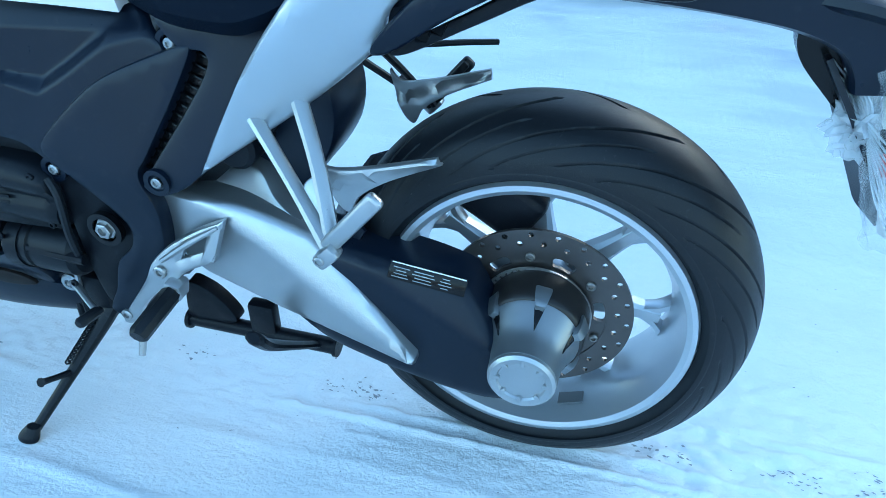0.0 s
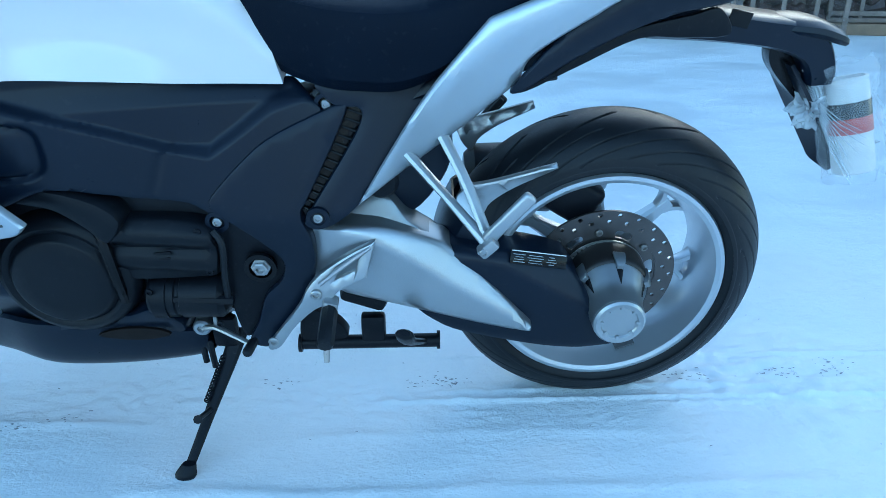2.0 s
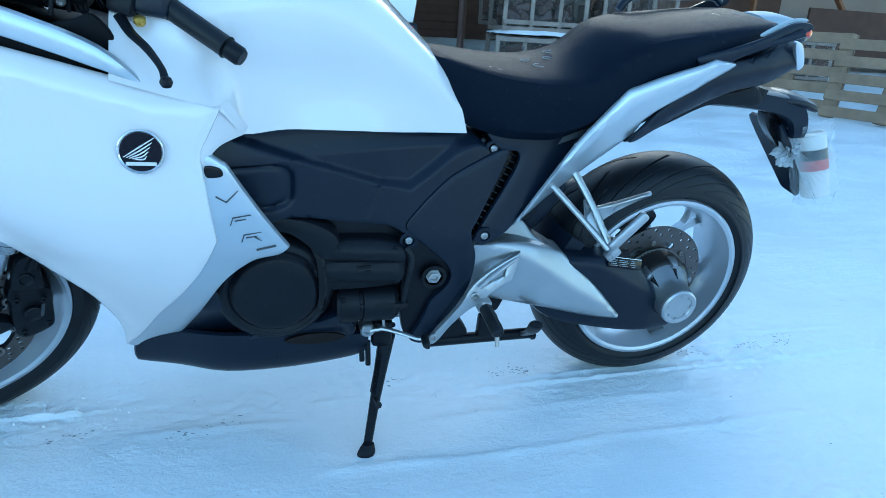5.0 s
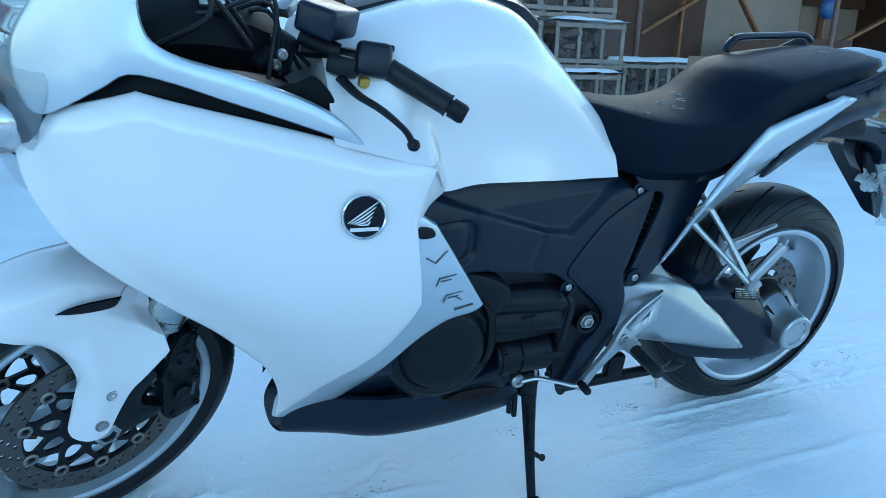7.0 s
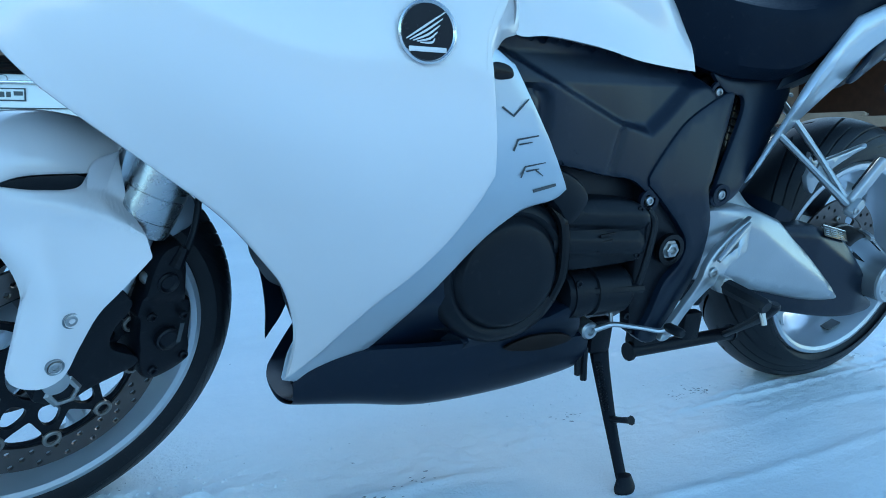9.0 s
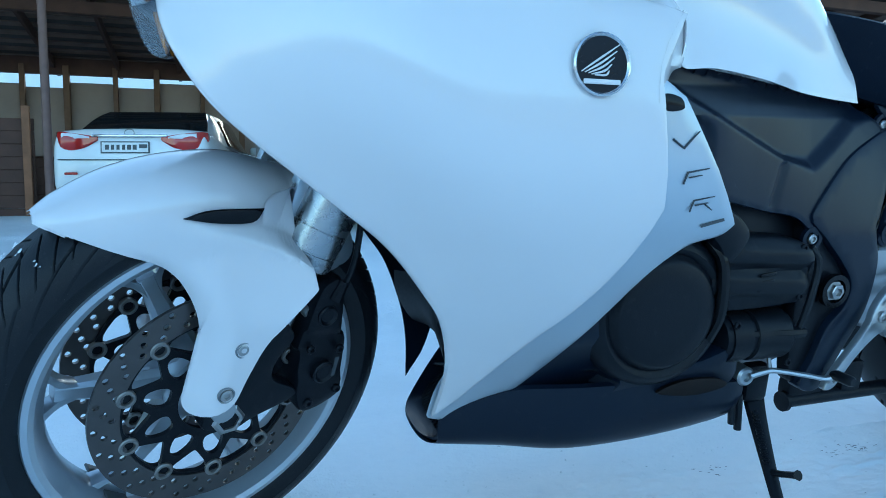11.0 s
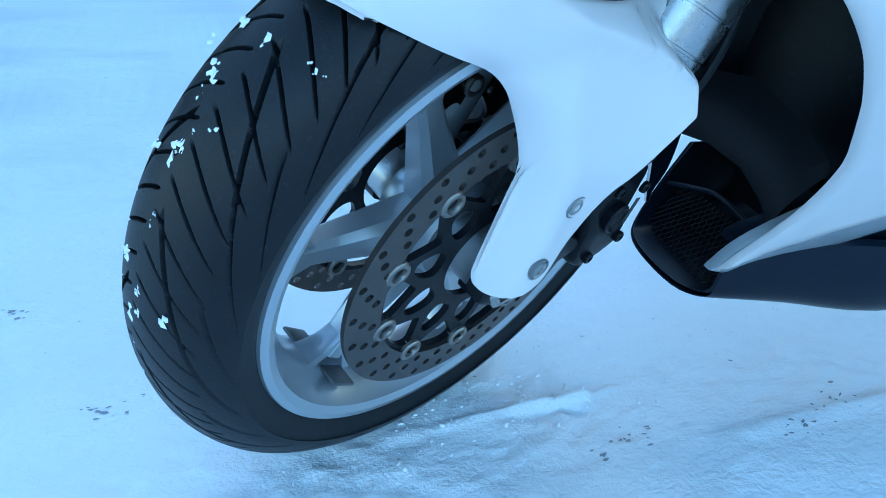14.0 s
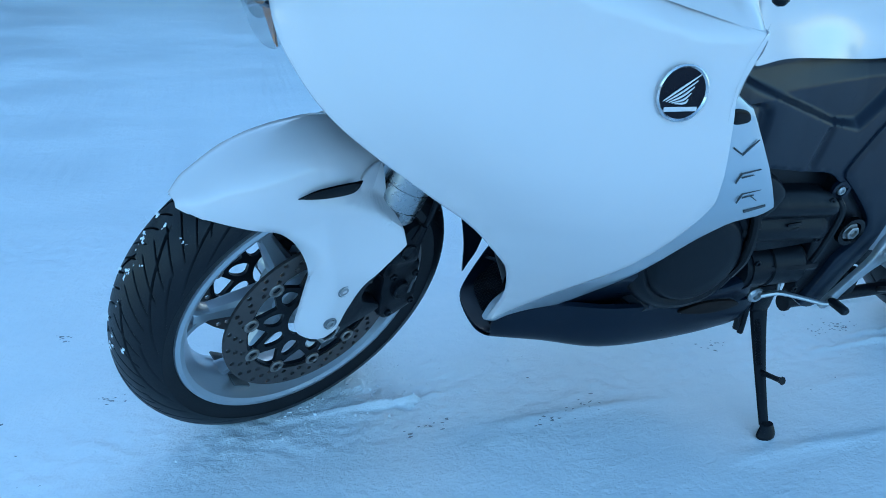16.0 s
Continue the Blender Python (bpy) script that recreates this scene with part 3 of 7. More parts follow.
for k in range(6):
    a = radians(84 + 60 * k)
    spot = lambda y, r, t, cz: (cap_at.x + r * math.cos(a + t), -y, cap_at.z + cz + r * math.sin(a + t))
    pad = loft([[spot(y, r, -b, cz), spot(y, r, b, cz), spot(y, r - 0.010, b * 0.9, cz), spot(y, r - 0.010, -b * 0.9, cz)] for y, r, b, cz in ((0.094, 0.0745, 0.13, 0.004), (0.100, 0.0765, 0.15, 0.003), (0.118, 0.0725, 0.12, 0.001), (0.124, 0.0685, 0.09, 0.0))], 2)
    part("drive_pad", pad, NOSE, hub_cover)
    # Black sliver laid on the nose, painting the shade of a V-shaped recess.
    gouge = loft([[spot(y, r, -b, cz), spot(y, r + 0.0012, 0, cz), spot(y, r, b, cz), spot(y, r - 0.006, 0, cz)] for y, r, b, cz in ((0.120, 0.0622, 0.11, 0.0012), (0.132, 0.0562, 0.075, -0.0003), (0.148, 0.0500, 0.008, -0.0033))], 3)
    part("gouge_shade", gouge, GLOSS_BLACK, hub_cover)
part("axle_cap", lathe([(-0.180, 0.046), (-0.188, 0.045), (-0.192, 0.041), (-0.190, 0.033), (-0.187, 0.031), (-0.187, 0)], 40, (cap_at.x, 0, cap_at.z - 0.008)), ALLOY, hub_cover, "round silver axle cap")
for k in range(8):
    a = k * math.pi / 4
    part("cap_notch", block((0.010, 0.004, 0.006), Matrix.Translation((cap_at.x, -0.189, cap_at.z - 0.008)) @ Matrix.Rotation(a, 4, "Y") @ pose(0.033, 0, 0), 0.001), ALLOY, hub_cover)

# hub-side brake caliper behind the disc, above the axle
caliper = part("rear_brake_caliper", block((0.13, 0.06, 0.085), pose(-0.075, 0.0, 0.47, 0, 32, 0), 0.016, 3), DARK_METAL, bike, "black rear brake caliper")
part("caliper_bridge", block((0.045, 0.05, 0.05), pose(-0.02, 0.03, 0.470, 0, 30, 0), 0.014, 3), SILVER, caliper)

# passenger footrest brackets: two arms meeting over the folding peg, and a heel guard
def arm_y(x, z):
    return 0.222 - 0.68 * (z - 0.462)


for side in (-1, 1):
    arms = tube([(x, side * (arm_y(x, z) + 0.006), z) for x, z in ((-0.366, 0.611), (-0.335, 0.582), (-0.290, 0.540), (-0.238, 0.490))], (0.0112, 0.0102, 0.0098, 0.0118), 8, flat=0.62)
    bracket = part("footrest_bracket", arms, ALLOY if side < 0 else DARK_METAL, bike, "cast alloy passenger footrest bracket")
    part("upright_arm", tube([(x, side * (arm_y(x, z) + 0.006), z) for x, z in ((-0.332, 0.672), (-0.298, 0.618), (-0.265, 0.562), (-0.232, 0.492))], (0.0120, 0.0110, 0.0102, 0.0104), 8, flat=0.62), ALLOY if side < 0 else DARK_METAL, bracket)
    web = panel([(-0.282, 0.540), (-0.273, 0.552), (-0.262, 0.556), (-0.244, 0.520), (-0.233, 0.492), (-0.244, 0.496), (-0.262, 0.514)], lambda x, z: arm_y(x, z) + 0.004, thick=0.003, r=0.002, step=0.02, side=side)
    part("web", web, ALLOY if side < 0 else DARK_METAL, bracket)
    heel = panel([(-0.280, 0.572), (-0.262, 0.556), (-0.216, 0.563), (-0.124, 0.590), (-0.124, 0.590), (-0.120, 0.578), (-0.120, 0.578), (-0.187, 0.545), (-0.224, 0.518), (-0.240, 0.492), (-0.262, 0.515)], lambda x, z: 0.140 + 0.008 * over(x, z, ((-0.257, 0.53), (-0.197, 0.556), (-0.117, 0.583)), 0.003), thick=0.006, r=0.004, step=0.012, side=side)
    part("heel_plate", heel, ALLOY, bracket, "slim cast alloy heel guard arm")
    part("clevis", block((0.034, 0.022, 0.020), pose(-0.234, side * 0.222, 0.486, 0, -46, 0), 0.005, 2), ALLOY, bracket)
    bolt((-0.241, side * 0.230, 0.482), bracket, 0.007, 0.005, side=side)
    peg = part("passenger_peg", block((0.104, 0.015, 0.022), pose(-0.204, side * 0.215, 0.532, 0, -50, 0), 0.006, 3), ALLOY if side < 0 else RUBBER, bracket, "folded passenger peg")
    part("peg_rubber", block((0.074, 0.010, 0.013), pose(-0.199, side * 0.207, 0.541, 0, -50, 0), 0.004, 2), RUBBER, peg)

part("inner_mudguard", panel([(-0.46, 0.520), (-0.41, 0.640), (-0.32, 0.665), (-0.285, 0.600), (-0.300, 0.520), (-0.37, 0.450)], lambda x, z: 0.062, thick=0.10, r=0.012, step=0.03), BLACK, bike, "black inner mudguard behind the footrest bracket")
# hugger and brake line over the rear tyre
hug = loft([[(REAR.x + rr * math.cos(a), y, REAR.z + rr * math.sin(a)) for y, rr in ((-0.108, 0.265), (-0.098, 0.298), (-0.05, 0.320), (0.05, 0.320), (0.098, 0.298), (0.108, 0.265), (0.102, 0.263), (0.093, 0.293), (0.05, 0.315), (-0.05, 0.315), (-0.093, 0.293), (-0.102, 0.263))]
            for a in (radians(176), radians(168), radians(160), radians(152))], 4)
part("rear_hugger", hug, BLACK, bike, "black inner mudguard close to the tyre")
part("brake_hose", tube([(-0.30, -0.05, 0.62), (-0.24, -0.02, 0.66), (-0.16, 0.02, 0.665), (-0.10, 0.06, 0.66)], 0.004, 6), RUBBER, bike)
part("shock_absorber", lathe([(0.40, 0.03), (0.43, 0.045), (0.58, 0.045), (0.60, 0.03)], 20, (-0.42, 0.0, 0), "z"), DARK_METAL, bike)


# -- tail, seat, tank --
def tail_y(x, z):
    return ease(x, ((-0.45, 0.144), (-0.25, 0.148), (-0.09, 0.152), (0.0, 0.135), (0.15, 0.10)))


BLADE_RIDGE = ((-0.437, 0.525), (-0.359, 0.653), (-0.281, 0.744), (-0.226, 0.789), (-0.081, 0.859), (0.0, 0.885))
TAIL = [(-0.437, 0.520), (-0.437, 0.520), (-0.385, 0.612), (-0.325, 0.708), (-0.240, 0.812), (-0.240, 0.812), (-0.16, 0.845), (-0.06, 0.880), (-0.06, 0.880), (-0.005, 0.868), (-0.08, 0.822), (-0.172, 0.757), (-0.200, 0.703), (-0.300, 0.615)]
for side in (-1, 1):
    t = part("tail_panel", panel(TAIL, lambda x, z: tail_y(x, z) + 0.014 - 0.30 * max(0, z - ease(x, BLADE_RIDGE)) - 0.42 * max(0, ease(x, BLADE_RIDGE) - z), side=side, step=0.014, n=9), SILVER, bike, "silver blade-shaped tail panel")
TAIL_RING = [(-1, -0.2), (-0.85, -0.75), (-0.4, -1), (0.4, -1), (0.85, -0.75), (1, -0.2), (0.95, 0.4), (0.7, 0.85), (0.3, 1), (-0.3, 1), (-0.7, 0.85), (-0.95, 0.4)]
part("tail_unit", loft([[(x + 0.04 * q, w * p, z + h * q) for p, q in TAIL_RING] for x, w, z, h in ((-0.34, 0.10, 0.690, 0.055), (-0.24, 0.112, 0.735, 0.055), (-0.12, 0.108, 0.775, 0.060), (0.0, 0.100, 0.835, 0.058), (0.10, 0.085, 0.868, 0.050), (0.19, 0.060, 0.893, 0.034), (0.215, 0.05, 0.90, 0.018))], 4), BLACK, bike, "black tail unit under the seat")
part("tail_fin", panel([(-0.06, 0.862), (0.054, 0.880), (0.149, 0.918), (0.149, 0.918), (0.186, 0.874), (0.186, 0.874), (0.165, 0.858), (0.105, 0.826), (0.031, 0.812), (-0.032, 0.788), (-0.111, 0.748), (-0.186, 0.700), (-0.200, 0.712), (-0.13, 0.790)], lambda x, z: ease(x, ((-0.2, 0.142), (0.0, 0.136), (0.1, 0.126), (0.19, 0.108))) - 0.35 * abs(z - ease(x, ((-0.2, 0.72), (-0.03, 0.83), (0.06, 0.848), (0.18, 0.872)))), step=0.014, r=0.004), BLACK, bike, "black angular tail fin")
part("tail_underside", panel([(-0.19, 0.694), (-0.11, 0.740), (-0.032, 0.782), (0.06, 0.806), (0.10, 0.815), (0.121, 0.777), (0.05, 0.772), (-0.014, 0.770), (-0.096, 0.730), (-0.174, 0.690)], lambda x, z: 0.100, step=0.02, r=0.004), DARK_METAL, bike)
part("fin_end", panel([(0.143, 0.915), (0.167, 0.910), (0.190, 0.870), (0.175, 0.857), (0.166, 0.872)], lambda x, z: ease(x, ((0.1, 0.126), (0.19, 0.110))), step=0.02, thick=0.006, r=0.003), SILVER, bike, "pale silver end of the tail fin")
part("tail_lamp_cover", loft([[(x, w * p, z + h * q) for p, q in TAIL_RING] for x, w, z, h in ((0.115, 0.058, 0.926, 0.024), (0.150, 0.060, 0.929, 0.026), (0.190, 0.056, 0.928, 0.024), (0.222, 0.048, 0.926, 0.019), (0.228, 0.044, 0.926, 0.014))], 3), PALE_PLASTIC, bike, "pale grey tail lamp cover behind the seat")
part("tail_light", loft([[(x, w * p, z + h * q) for p, q in TAIL_RING] for x, w, z, h in ((0.220, 0.046, 0.924, 0.017), (0.238, 0.044, 0.923, 0.018), (0.250, 0.038, 0.922, 0.015), (0.254, 0.028, 0.922, 0.009))], 3), RED, bike, "red tail light lens")
for side in (-1, 1):
    rail = [(-0.155, 0.112, 0.922), (-0.140, 0.114, 0.942), (-0.112, 0.116, 0.953), (0.0, 0.120, 0.959), (0.080, 0.118, 0.963), (0.104, 0.112, 0.952)] if side > 0 else [(-0.04, -0.125, 0.880), (0.03, -0.140, 0.910), (0.09, -0.150, 0.930), (0.118, -0.155, 0.942)]
    part("grab_rail", tube(rail, 0.0105, 10, flat=0.8), BLACK, bike, "black passenger grab rail")
    part("tail_cap", panel([(-0.100, 0.878), (-0.037, 0.899), (0.032, 0.925), (0.097, 0.956), (0.137, 0.960), (0.142, 0.946), (0.064, 0.916), (-0.006, 0.886), (-0.058, 0.856)], lambda x, z: ease(x, ((-0.10, 0.144), (0.05, 0.154), (0.14, 0.148))) - 0.3 * max(0, z - ease(x, ((-0.1, 0.866), (0.064, 0.928), (0.14, 0.952)))), side=side, step=0.012, r=0.003), BLACK, bike)
    if side < 0:
        part("tail_strip", panel([(0.040, 0.934), (0.097, 0.962), (0.137, 0.966), (0.139, 0.960), (0.097, 0.954), (0.045, 0.928)], lambda x, z: ease(x, ((0.04, 0.140), (0.14, 0.132))), side=side, step=0.012, r=0.003), PALE_PLASTIC, bike, "silver strip along the tail")

SEAT_RING = [(-1, -0.1), (-0.97, -0.7), (-0.85, -1), (0, -1), (0.85, -1), (0.97, -0.7), (1, -0.1), (0.995, 0.40), (0.98, 0.62), (0.945, 0.76), (0.85, 0.85), (0.5, 0.95), (0.2, 1.0), (-0.2, 1.0), (-0.5, 0.95), (-0.85, 0.85), (-0.945, 0.76), (-0.98, 0.62), (-0.995, 0.40)]
SEAT_TOP = ((-0.640, 0.846), (-0.612, 0.850), (-0.555, 0.838), (-0.48, 0.829), (-0.42, 0.826), (-0.37, 0.829), (-0.335, 0.836), (-0.30, 0.852), (-0.26, 0.886), (-0.235, 0.905), (-0.20, 0.916), (-0.17, 0.921), (-0.08, 0.934), (0.03, 0.947), (0.095, 0.952), (0.135, 0.944))
SEAT = ((-0.640, 0.036, 0.790), (-0.612, 0.060, 0.760), (-0.555, 0.090, 0.718), (-0.48, 0.118, 0.697), (-0.42, 0.130, 0.694), (-0.37, 0.138, 0.697), (-0.33, 0.144, 0.712), (-0.30, 0.146, 0.728), (-0.272, 0.147, 0.750), (-0.25, 0.147, 0.766), (-0.225, 0.145, 0.785), (-0.20, 0.143, 0.800),
        (-0.17, 0.141, 0.815), (-0.08, 0.136, 0.848), (0.03, 0.124, 0.876), (0.095, 0.104, 0.892), (0.135, 0.072, 0.903))


def seat_point(x, w, low, p, q):
    """The passenger step starts further back at the edges than in the middle."""
    top = ease(x - 0.045 * p * p + 0.012, SEAT_TOP)
    return (x - 0.012 * max(0, q), w * p * (1 - 0.05 * max(0, q)), (low + top) / 2 + (top - low) / 2 * q)


seat = part("seat", loft([[seat_point(x, w, low, p, q) for p, q in SEAT_RING] for x, w, low in SEAT], 5), VINYL, bike, "black vinyl dual seat with a stepped passenger section", smooth=28)
for x, y, r in ((-0.39, -0.045, 0.012), (-0.365, -0.02, 0.010), (-0.35, 0.015, 0.011), (-0.41, -0.01, 0.008), (-0.505, -0.050, 0.014), (-0.485, -0.062, 0.010)):
    z = ease(x + 0.03, ((-0.555, 0.8385), (-0.48, 0.8285), (-0.42, 0.8265), (-0.36, 0.8305), (-0.31, 0.8465), (-0.262, 0.8785)))
    ring = tube([(x + r * math.cos(a) * 1.2, y + r * math.sin(a), z - 1.1 * y * y) for a in np.linspace(0.4, 4.9, 7)], 0.0008, 5, 3)
    part("chalk_mark", ring, CHALK, seat, "faint white chalk squiggle")
for k in range(4):
    part("chalk_mark", tube([(-0.10 + 0.05 * k, -0.01, ease(-0.10 + 0.05 * k, ((-0.20, 0.9195), (-0.11, 0.9325), (0.0, 0.9465), (0.065, 0.9525)))), (-0.095 + 0.05 * k, -0.03, ease(-0.10 + 0.05 * k, ((-0.20, 0.9195), (-0.11, 0.9325), (0.0, 0.9465), (0.065, 0.9525))) - 0.0005)], 0.0007, 5, 2), CHALK, seat)

# half sections: bottom edge, waist, shoulder, top, middle of the top
TANK = (  # x; then (half width, height) five times
    (-1.16, 0.246, 0.826, 0.205, 0.875, 0.17, 0.915, 0.10, 0.955, 0.0, 0.965),
    (-1.06, 0.2535, 0.801, 0.212, 0.860, 0.19, 0.925, 0.125, 0.985, 0.0, 1.000),
    (-1.010, 0.2545, 0.788, 0.202, 0.842, 0.190, 0.930, 0.131, 0.998, 0.0, 1.018),
    (-0.990, 0.2380, 0.762, 0.193, 0.832, 0.188, 0.929, 0.131, 1.000, 0.0, 1.021),
    (-0.968, 0.2095, 0.733, 0.186, 0.825, 0.187, 0.928, 0.130, 1.002, 0.0, 1.024),
    (-0.90, 0.189, 0.735, 0.170, 0.815, 0.180, 0.925, 0.128, 1.005, 0.0, 1.030),
    (-0.80, 0.165, 0.726, 0.140, 0.800, 0.155, 0.905, 0.110, 0.985, 0.0, 1.012),
    (-0.70, 0.130, 0.712, 0.116, 0.780, 0.122, 0.865, 0.085, 0.930, 0.0, 0.955),
    (-0.62, 0.108, 0.705, 0.102, 0.760, 0.100, 0.820, 0.072, 0.868, 0.0, 0.888),
    (-0.545, 0.095, 0.700, 0.090, 0.735, 0.075, 0.770, 0.055, 0.800, 0.0, 0.815))
rows = []
for x, *v in TANK:
    half = curve([(v[i], v[i + 1]) for i in range(0, 10, 2)], 4)
    z0 = half[0][1]
    lean = lambda y, z: x - 0.28 * (z - z0) * min(1, max(0, (x + 0.85) / 0.3))
    rows.append([(lean(y, z), -y, z) for y, z in half] + [(lean(y, z), y, z) for y, z in reversed(half[:-1])] + [(x, v[0] - 0.012, v[1] + 0.006), (x, -(v[0] - 0.012), v[1] + 0.006)])
tank = part("fuel_tank", loft(rows, 5), WHITE, bike, "pearl white fuel tank")
top_cover = loft([[(x, w * p, z + 0.004 + 0.012 * (1 - p * p)) for p in (-1, -0.5, 0, 0.5, 1)] + [(x, w * p, z - 0.02) for p in (1, 0, -1)] for x, w, z in ((-1.10, 0.07, 0.985), (-1.0, 0.075, 1.012), (-0.9, 0.07, 1.022), (-0.8, 0.055, 1.006), (-0.74, 0.03, 0.975))], 4)
part("tank_cover", top_cover, BLACK, tank, "black tank top cover")


# -- fairing --
FRONT_EDGE = ((0.15, -1.222), (0.212, -1.220), (0.269, -1.218), (0.326, -1.224), (0.394, -1.246), (0.437, -1.273), (0.474, -1.299), (0.509, -1.331), (0.538, -1.362), (0.568, -1.402), (0.596, -1.440), (0.653, -1.508), (0.676, -1.533), (0.716, -1.556), (0.76, -1.573), (0.80, -1.575), (1.0, -1.57))


def fairing_y(x, z):
    rear = ease(z, ((0.15, 0.060), (0.20, 0.072), (0.30, 0.145), (0.40, 0.217), (0.50, 0.262), (0.58, 0.288), (0.65, 0.287), (0.73, 0.274), (0.82, 0.252), (0.90, 0.240), (1.0, 0.22)))
    edge = ease(z, ((0.15, 0.045), (0.212, 0.060), (0.269, 0.087), (0.326, 0.121), (0.394, 0.153), (0.437, 0.173), (0.509, 0.192), (0.57, 0.188), (0.60, 0.179), (0.65, 0.164), (0.70, 0.138), (0.74, 0.103), (0.77, 0.088), (0.84, 0.085), (1.0, 0.08)))
    t = min(1, max(0, (x - ease(z, FRONT_EDGE)) / 0.24))
    return edge + (rear - edge) * (1 - (1 - t) ** 2)


def soft_y(x, z):
    return sum(fairing_y(x + a, z + b) for a in (-0.03, 0, 0.03) for b in (-0.035, 0, 0.035)) / 9


def rimmed(x, z):
    top = ease(x, ((-1.60, 0.780), (-1.568, 0.808), (-1.512, 0.850), (-1.412, 0.889), (-1.292, 0.862), (-1.004, 0.790)))
    return soft_y(x, z) - 0.013 * min(1, max(0, 1 - (top - z) / 0.018)) * min(1, max(0, (-1.03 - x) / 0.08))


FAIRING = [(-1.574, 0.765), (-1.568, 0.808), (-1.512, 0.850), (-1.412, 0.889), (-1.412, 0.889), (-1.292, 0.862), (-1.112, 0.817), (-1.004, 0.790), (-1.004, 0.790), (-1.022, 0.753), (-1.036, 0.722), (-1.034, 0.690), (-1.028, 0.640), (-1.019, 0.568), (-1.019, 0.568),
           (-1.038, 0.522), (-1.057, 0.484), (-1.091, 0.428), (-1.128, 0.369), (-1.182, 0.262), (-1.221, 0.213), (-1.221, 0.213), (-1.218, 0.269), (-1.224, 0.326), (-1.246, 0.394), (-1.273, 0.437), (-1.331, 0.509), (-1.402, 0.568), (-1.508, 0.653), (-1.556, 0.715)]
WEDGE = [(-1.038, 0.715), (-1.000, 0.700), (-1.000, 0.700), (-0.952, 0.625), (-0.900, 0.546), (-0.900, 0.546), (-0.918, 0.529), (-0.968, 0.511), (-1.021, 0.448), (-1.080, 0.318), (-1.114, 0.253), (-1.162, 0.195), (-1.222, 0.205), (-1.222, 0.205), (-1.212, 0.290), (-1.165, 0.420), (-1.095, 0.520), (-1.050, 0.570), (-1.050, 0.640)]
for side in (-1, 1):
    f = part("fairing_panel", panel(FAIRING, rimmed if side < 0 else lambda x, z: rimmed(x, z) + 0.035 * min(1, max(0, (0.40 - z) / 0.17)), side=side, step=0.018, r=0.006, n=14), (WHITE, BLACK), bike, "pearl white side fairing panel")
    w = part("lower_trim", panel(WEDGE if side < 0 else WEDGE[:8] + [(-1.005, 0.440), (-1.050, 0.345), (-1.085, 0.300), (-1.125, 0.290), (-1.152, 0.330), (-1.150, 0.420), (-1.095, 0.520), (-1.050, 0.570)], lambda x, z: soft_y(x, z) - 0.010, side=side, step=0.014, thick=0.010, r=0.006, n=10), SILVER if side < 0 else (SILVER, BLACK), bike, "silver lower fairing blade")
    if side < 0:
        left_fairing, left_trim = f, w
# the fairing's rear corner, wrapped round to the seam with the tank
for side in (-1, 1):
    skin = [[(-1.046, 0.690), (-1.046, 0.705), (-1.044, 0.730), (-1.034, 0.757), (-1.012, 0.793)]]
    skin = [[(x, soft_y(x, z) + 0.0004, z) for x, z in skin[0]]]
    skin.append([(-1.029, 0.264, 0.706), (-1.027, 0.2635, 0.718), (-1.025, 0.2630, 0.738), (-1.020, 0.2575, 0.762), (-1.008, 0.2495, 0.793)])
    skin.append([(-1.008, 0.245, 0.7255), (-1.007, 0.2455, 0.733), (-1.006, 0.2455, 0.746), (-1.007, 0.2465, 0.767), (-1.006, 0.2485, 0.793)])
    skin.append([(-0.971, 0.2100, 0.7325), (-0.9745, 0.2150, 0.739), (-0.979, 0.2210, 0.747), (-0.990, 0.2345, 0.767), (-1.0045, 0.2480, 0.793)])
    skin.append([(x + 0.012, y - 0.012, z + 0.003) for x, y, z in skin[-1]])
    skin = [[(x + 0.004, y - 0.022, z + 0.003), (x, y - 0.004, z - 0.001)] + row for row in skin for x, y, z in row[:1]]
    part("rear_corner", loft([[(x, side * y, z) for x, y, z in row] for row in skin], 5, ring=False, caps=False), WHITE, bike, "white rear corner of the fairing")
# dark duct wall that turns inward from the front edge of the left fairing
for side in (-1, 1):
    edge = [(x, z) for z, x in FRONT_EDGE[2 if side < 0 else 6:14]]
    wall = loft([[(x + dx, side * (soft_y(x, z) * k - 0.008), z + dz) for x, z in edge] for dx, k, dz in ((0.004, 1.0, 0.0), (0.05, 0.90, 0.004), (0.11, 0.72, 0.01), (0.17, 0.55, 0.02))], 4, ring=False)
    part("duct_wall", wall, DUCT, bike, "black inner duct wall of the fairing")

# round badge: a plain pale wing on a dark field
at = Vector((-1.122, -soft_y(-1.122, 0.727) - 0.003, 0.727))
tilt = Matrix.Translation(at) @ pose(0, 0, 0, -10, 0, -2)
ringed = lathe([(0, 0.034), (-0.004, 0.034), (-0.005, 0.032), (-0.003, 0.030), (0, 0.030)], 40, closed=True)
bmesh.ops.transform(ringed, matrix=tilt, verts=ringed.verts)
badge = part("badge", ringed, CHROME, left_fairing, "round badge with a pale wing on a dark field")
field = lathe([(0, 0.0305), (-0.0025, 0.0305), (-0.0025, 0)], 40)
bmesh.ops.transform(field, matrix=tilt, verts=field.verts)
part("badge_field", field, material("badge_lacquer", (0.004, 0.004, 0.010), 0.25, spec=0.2), badge)
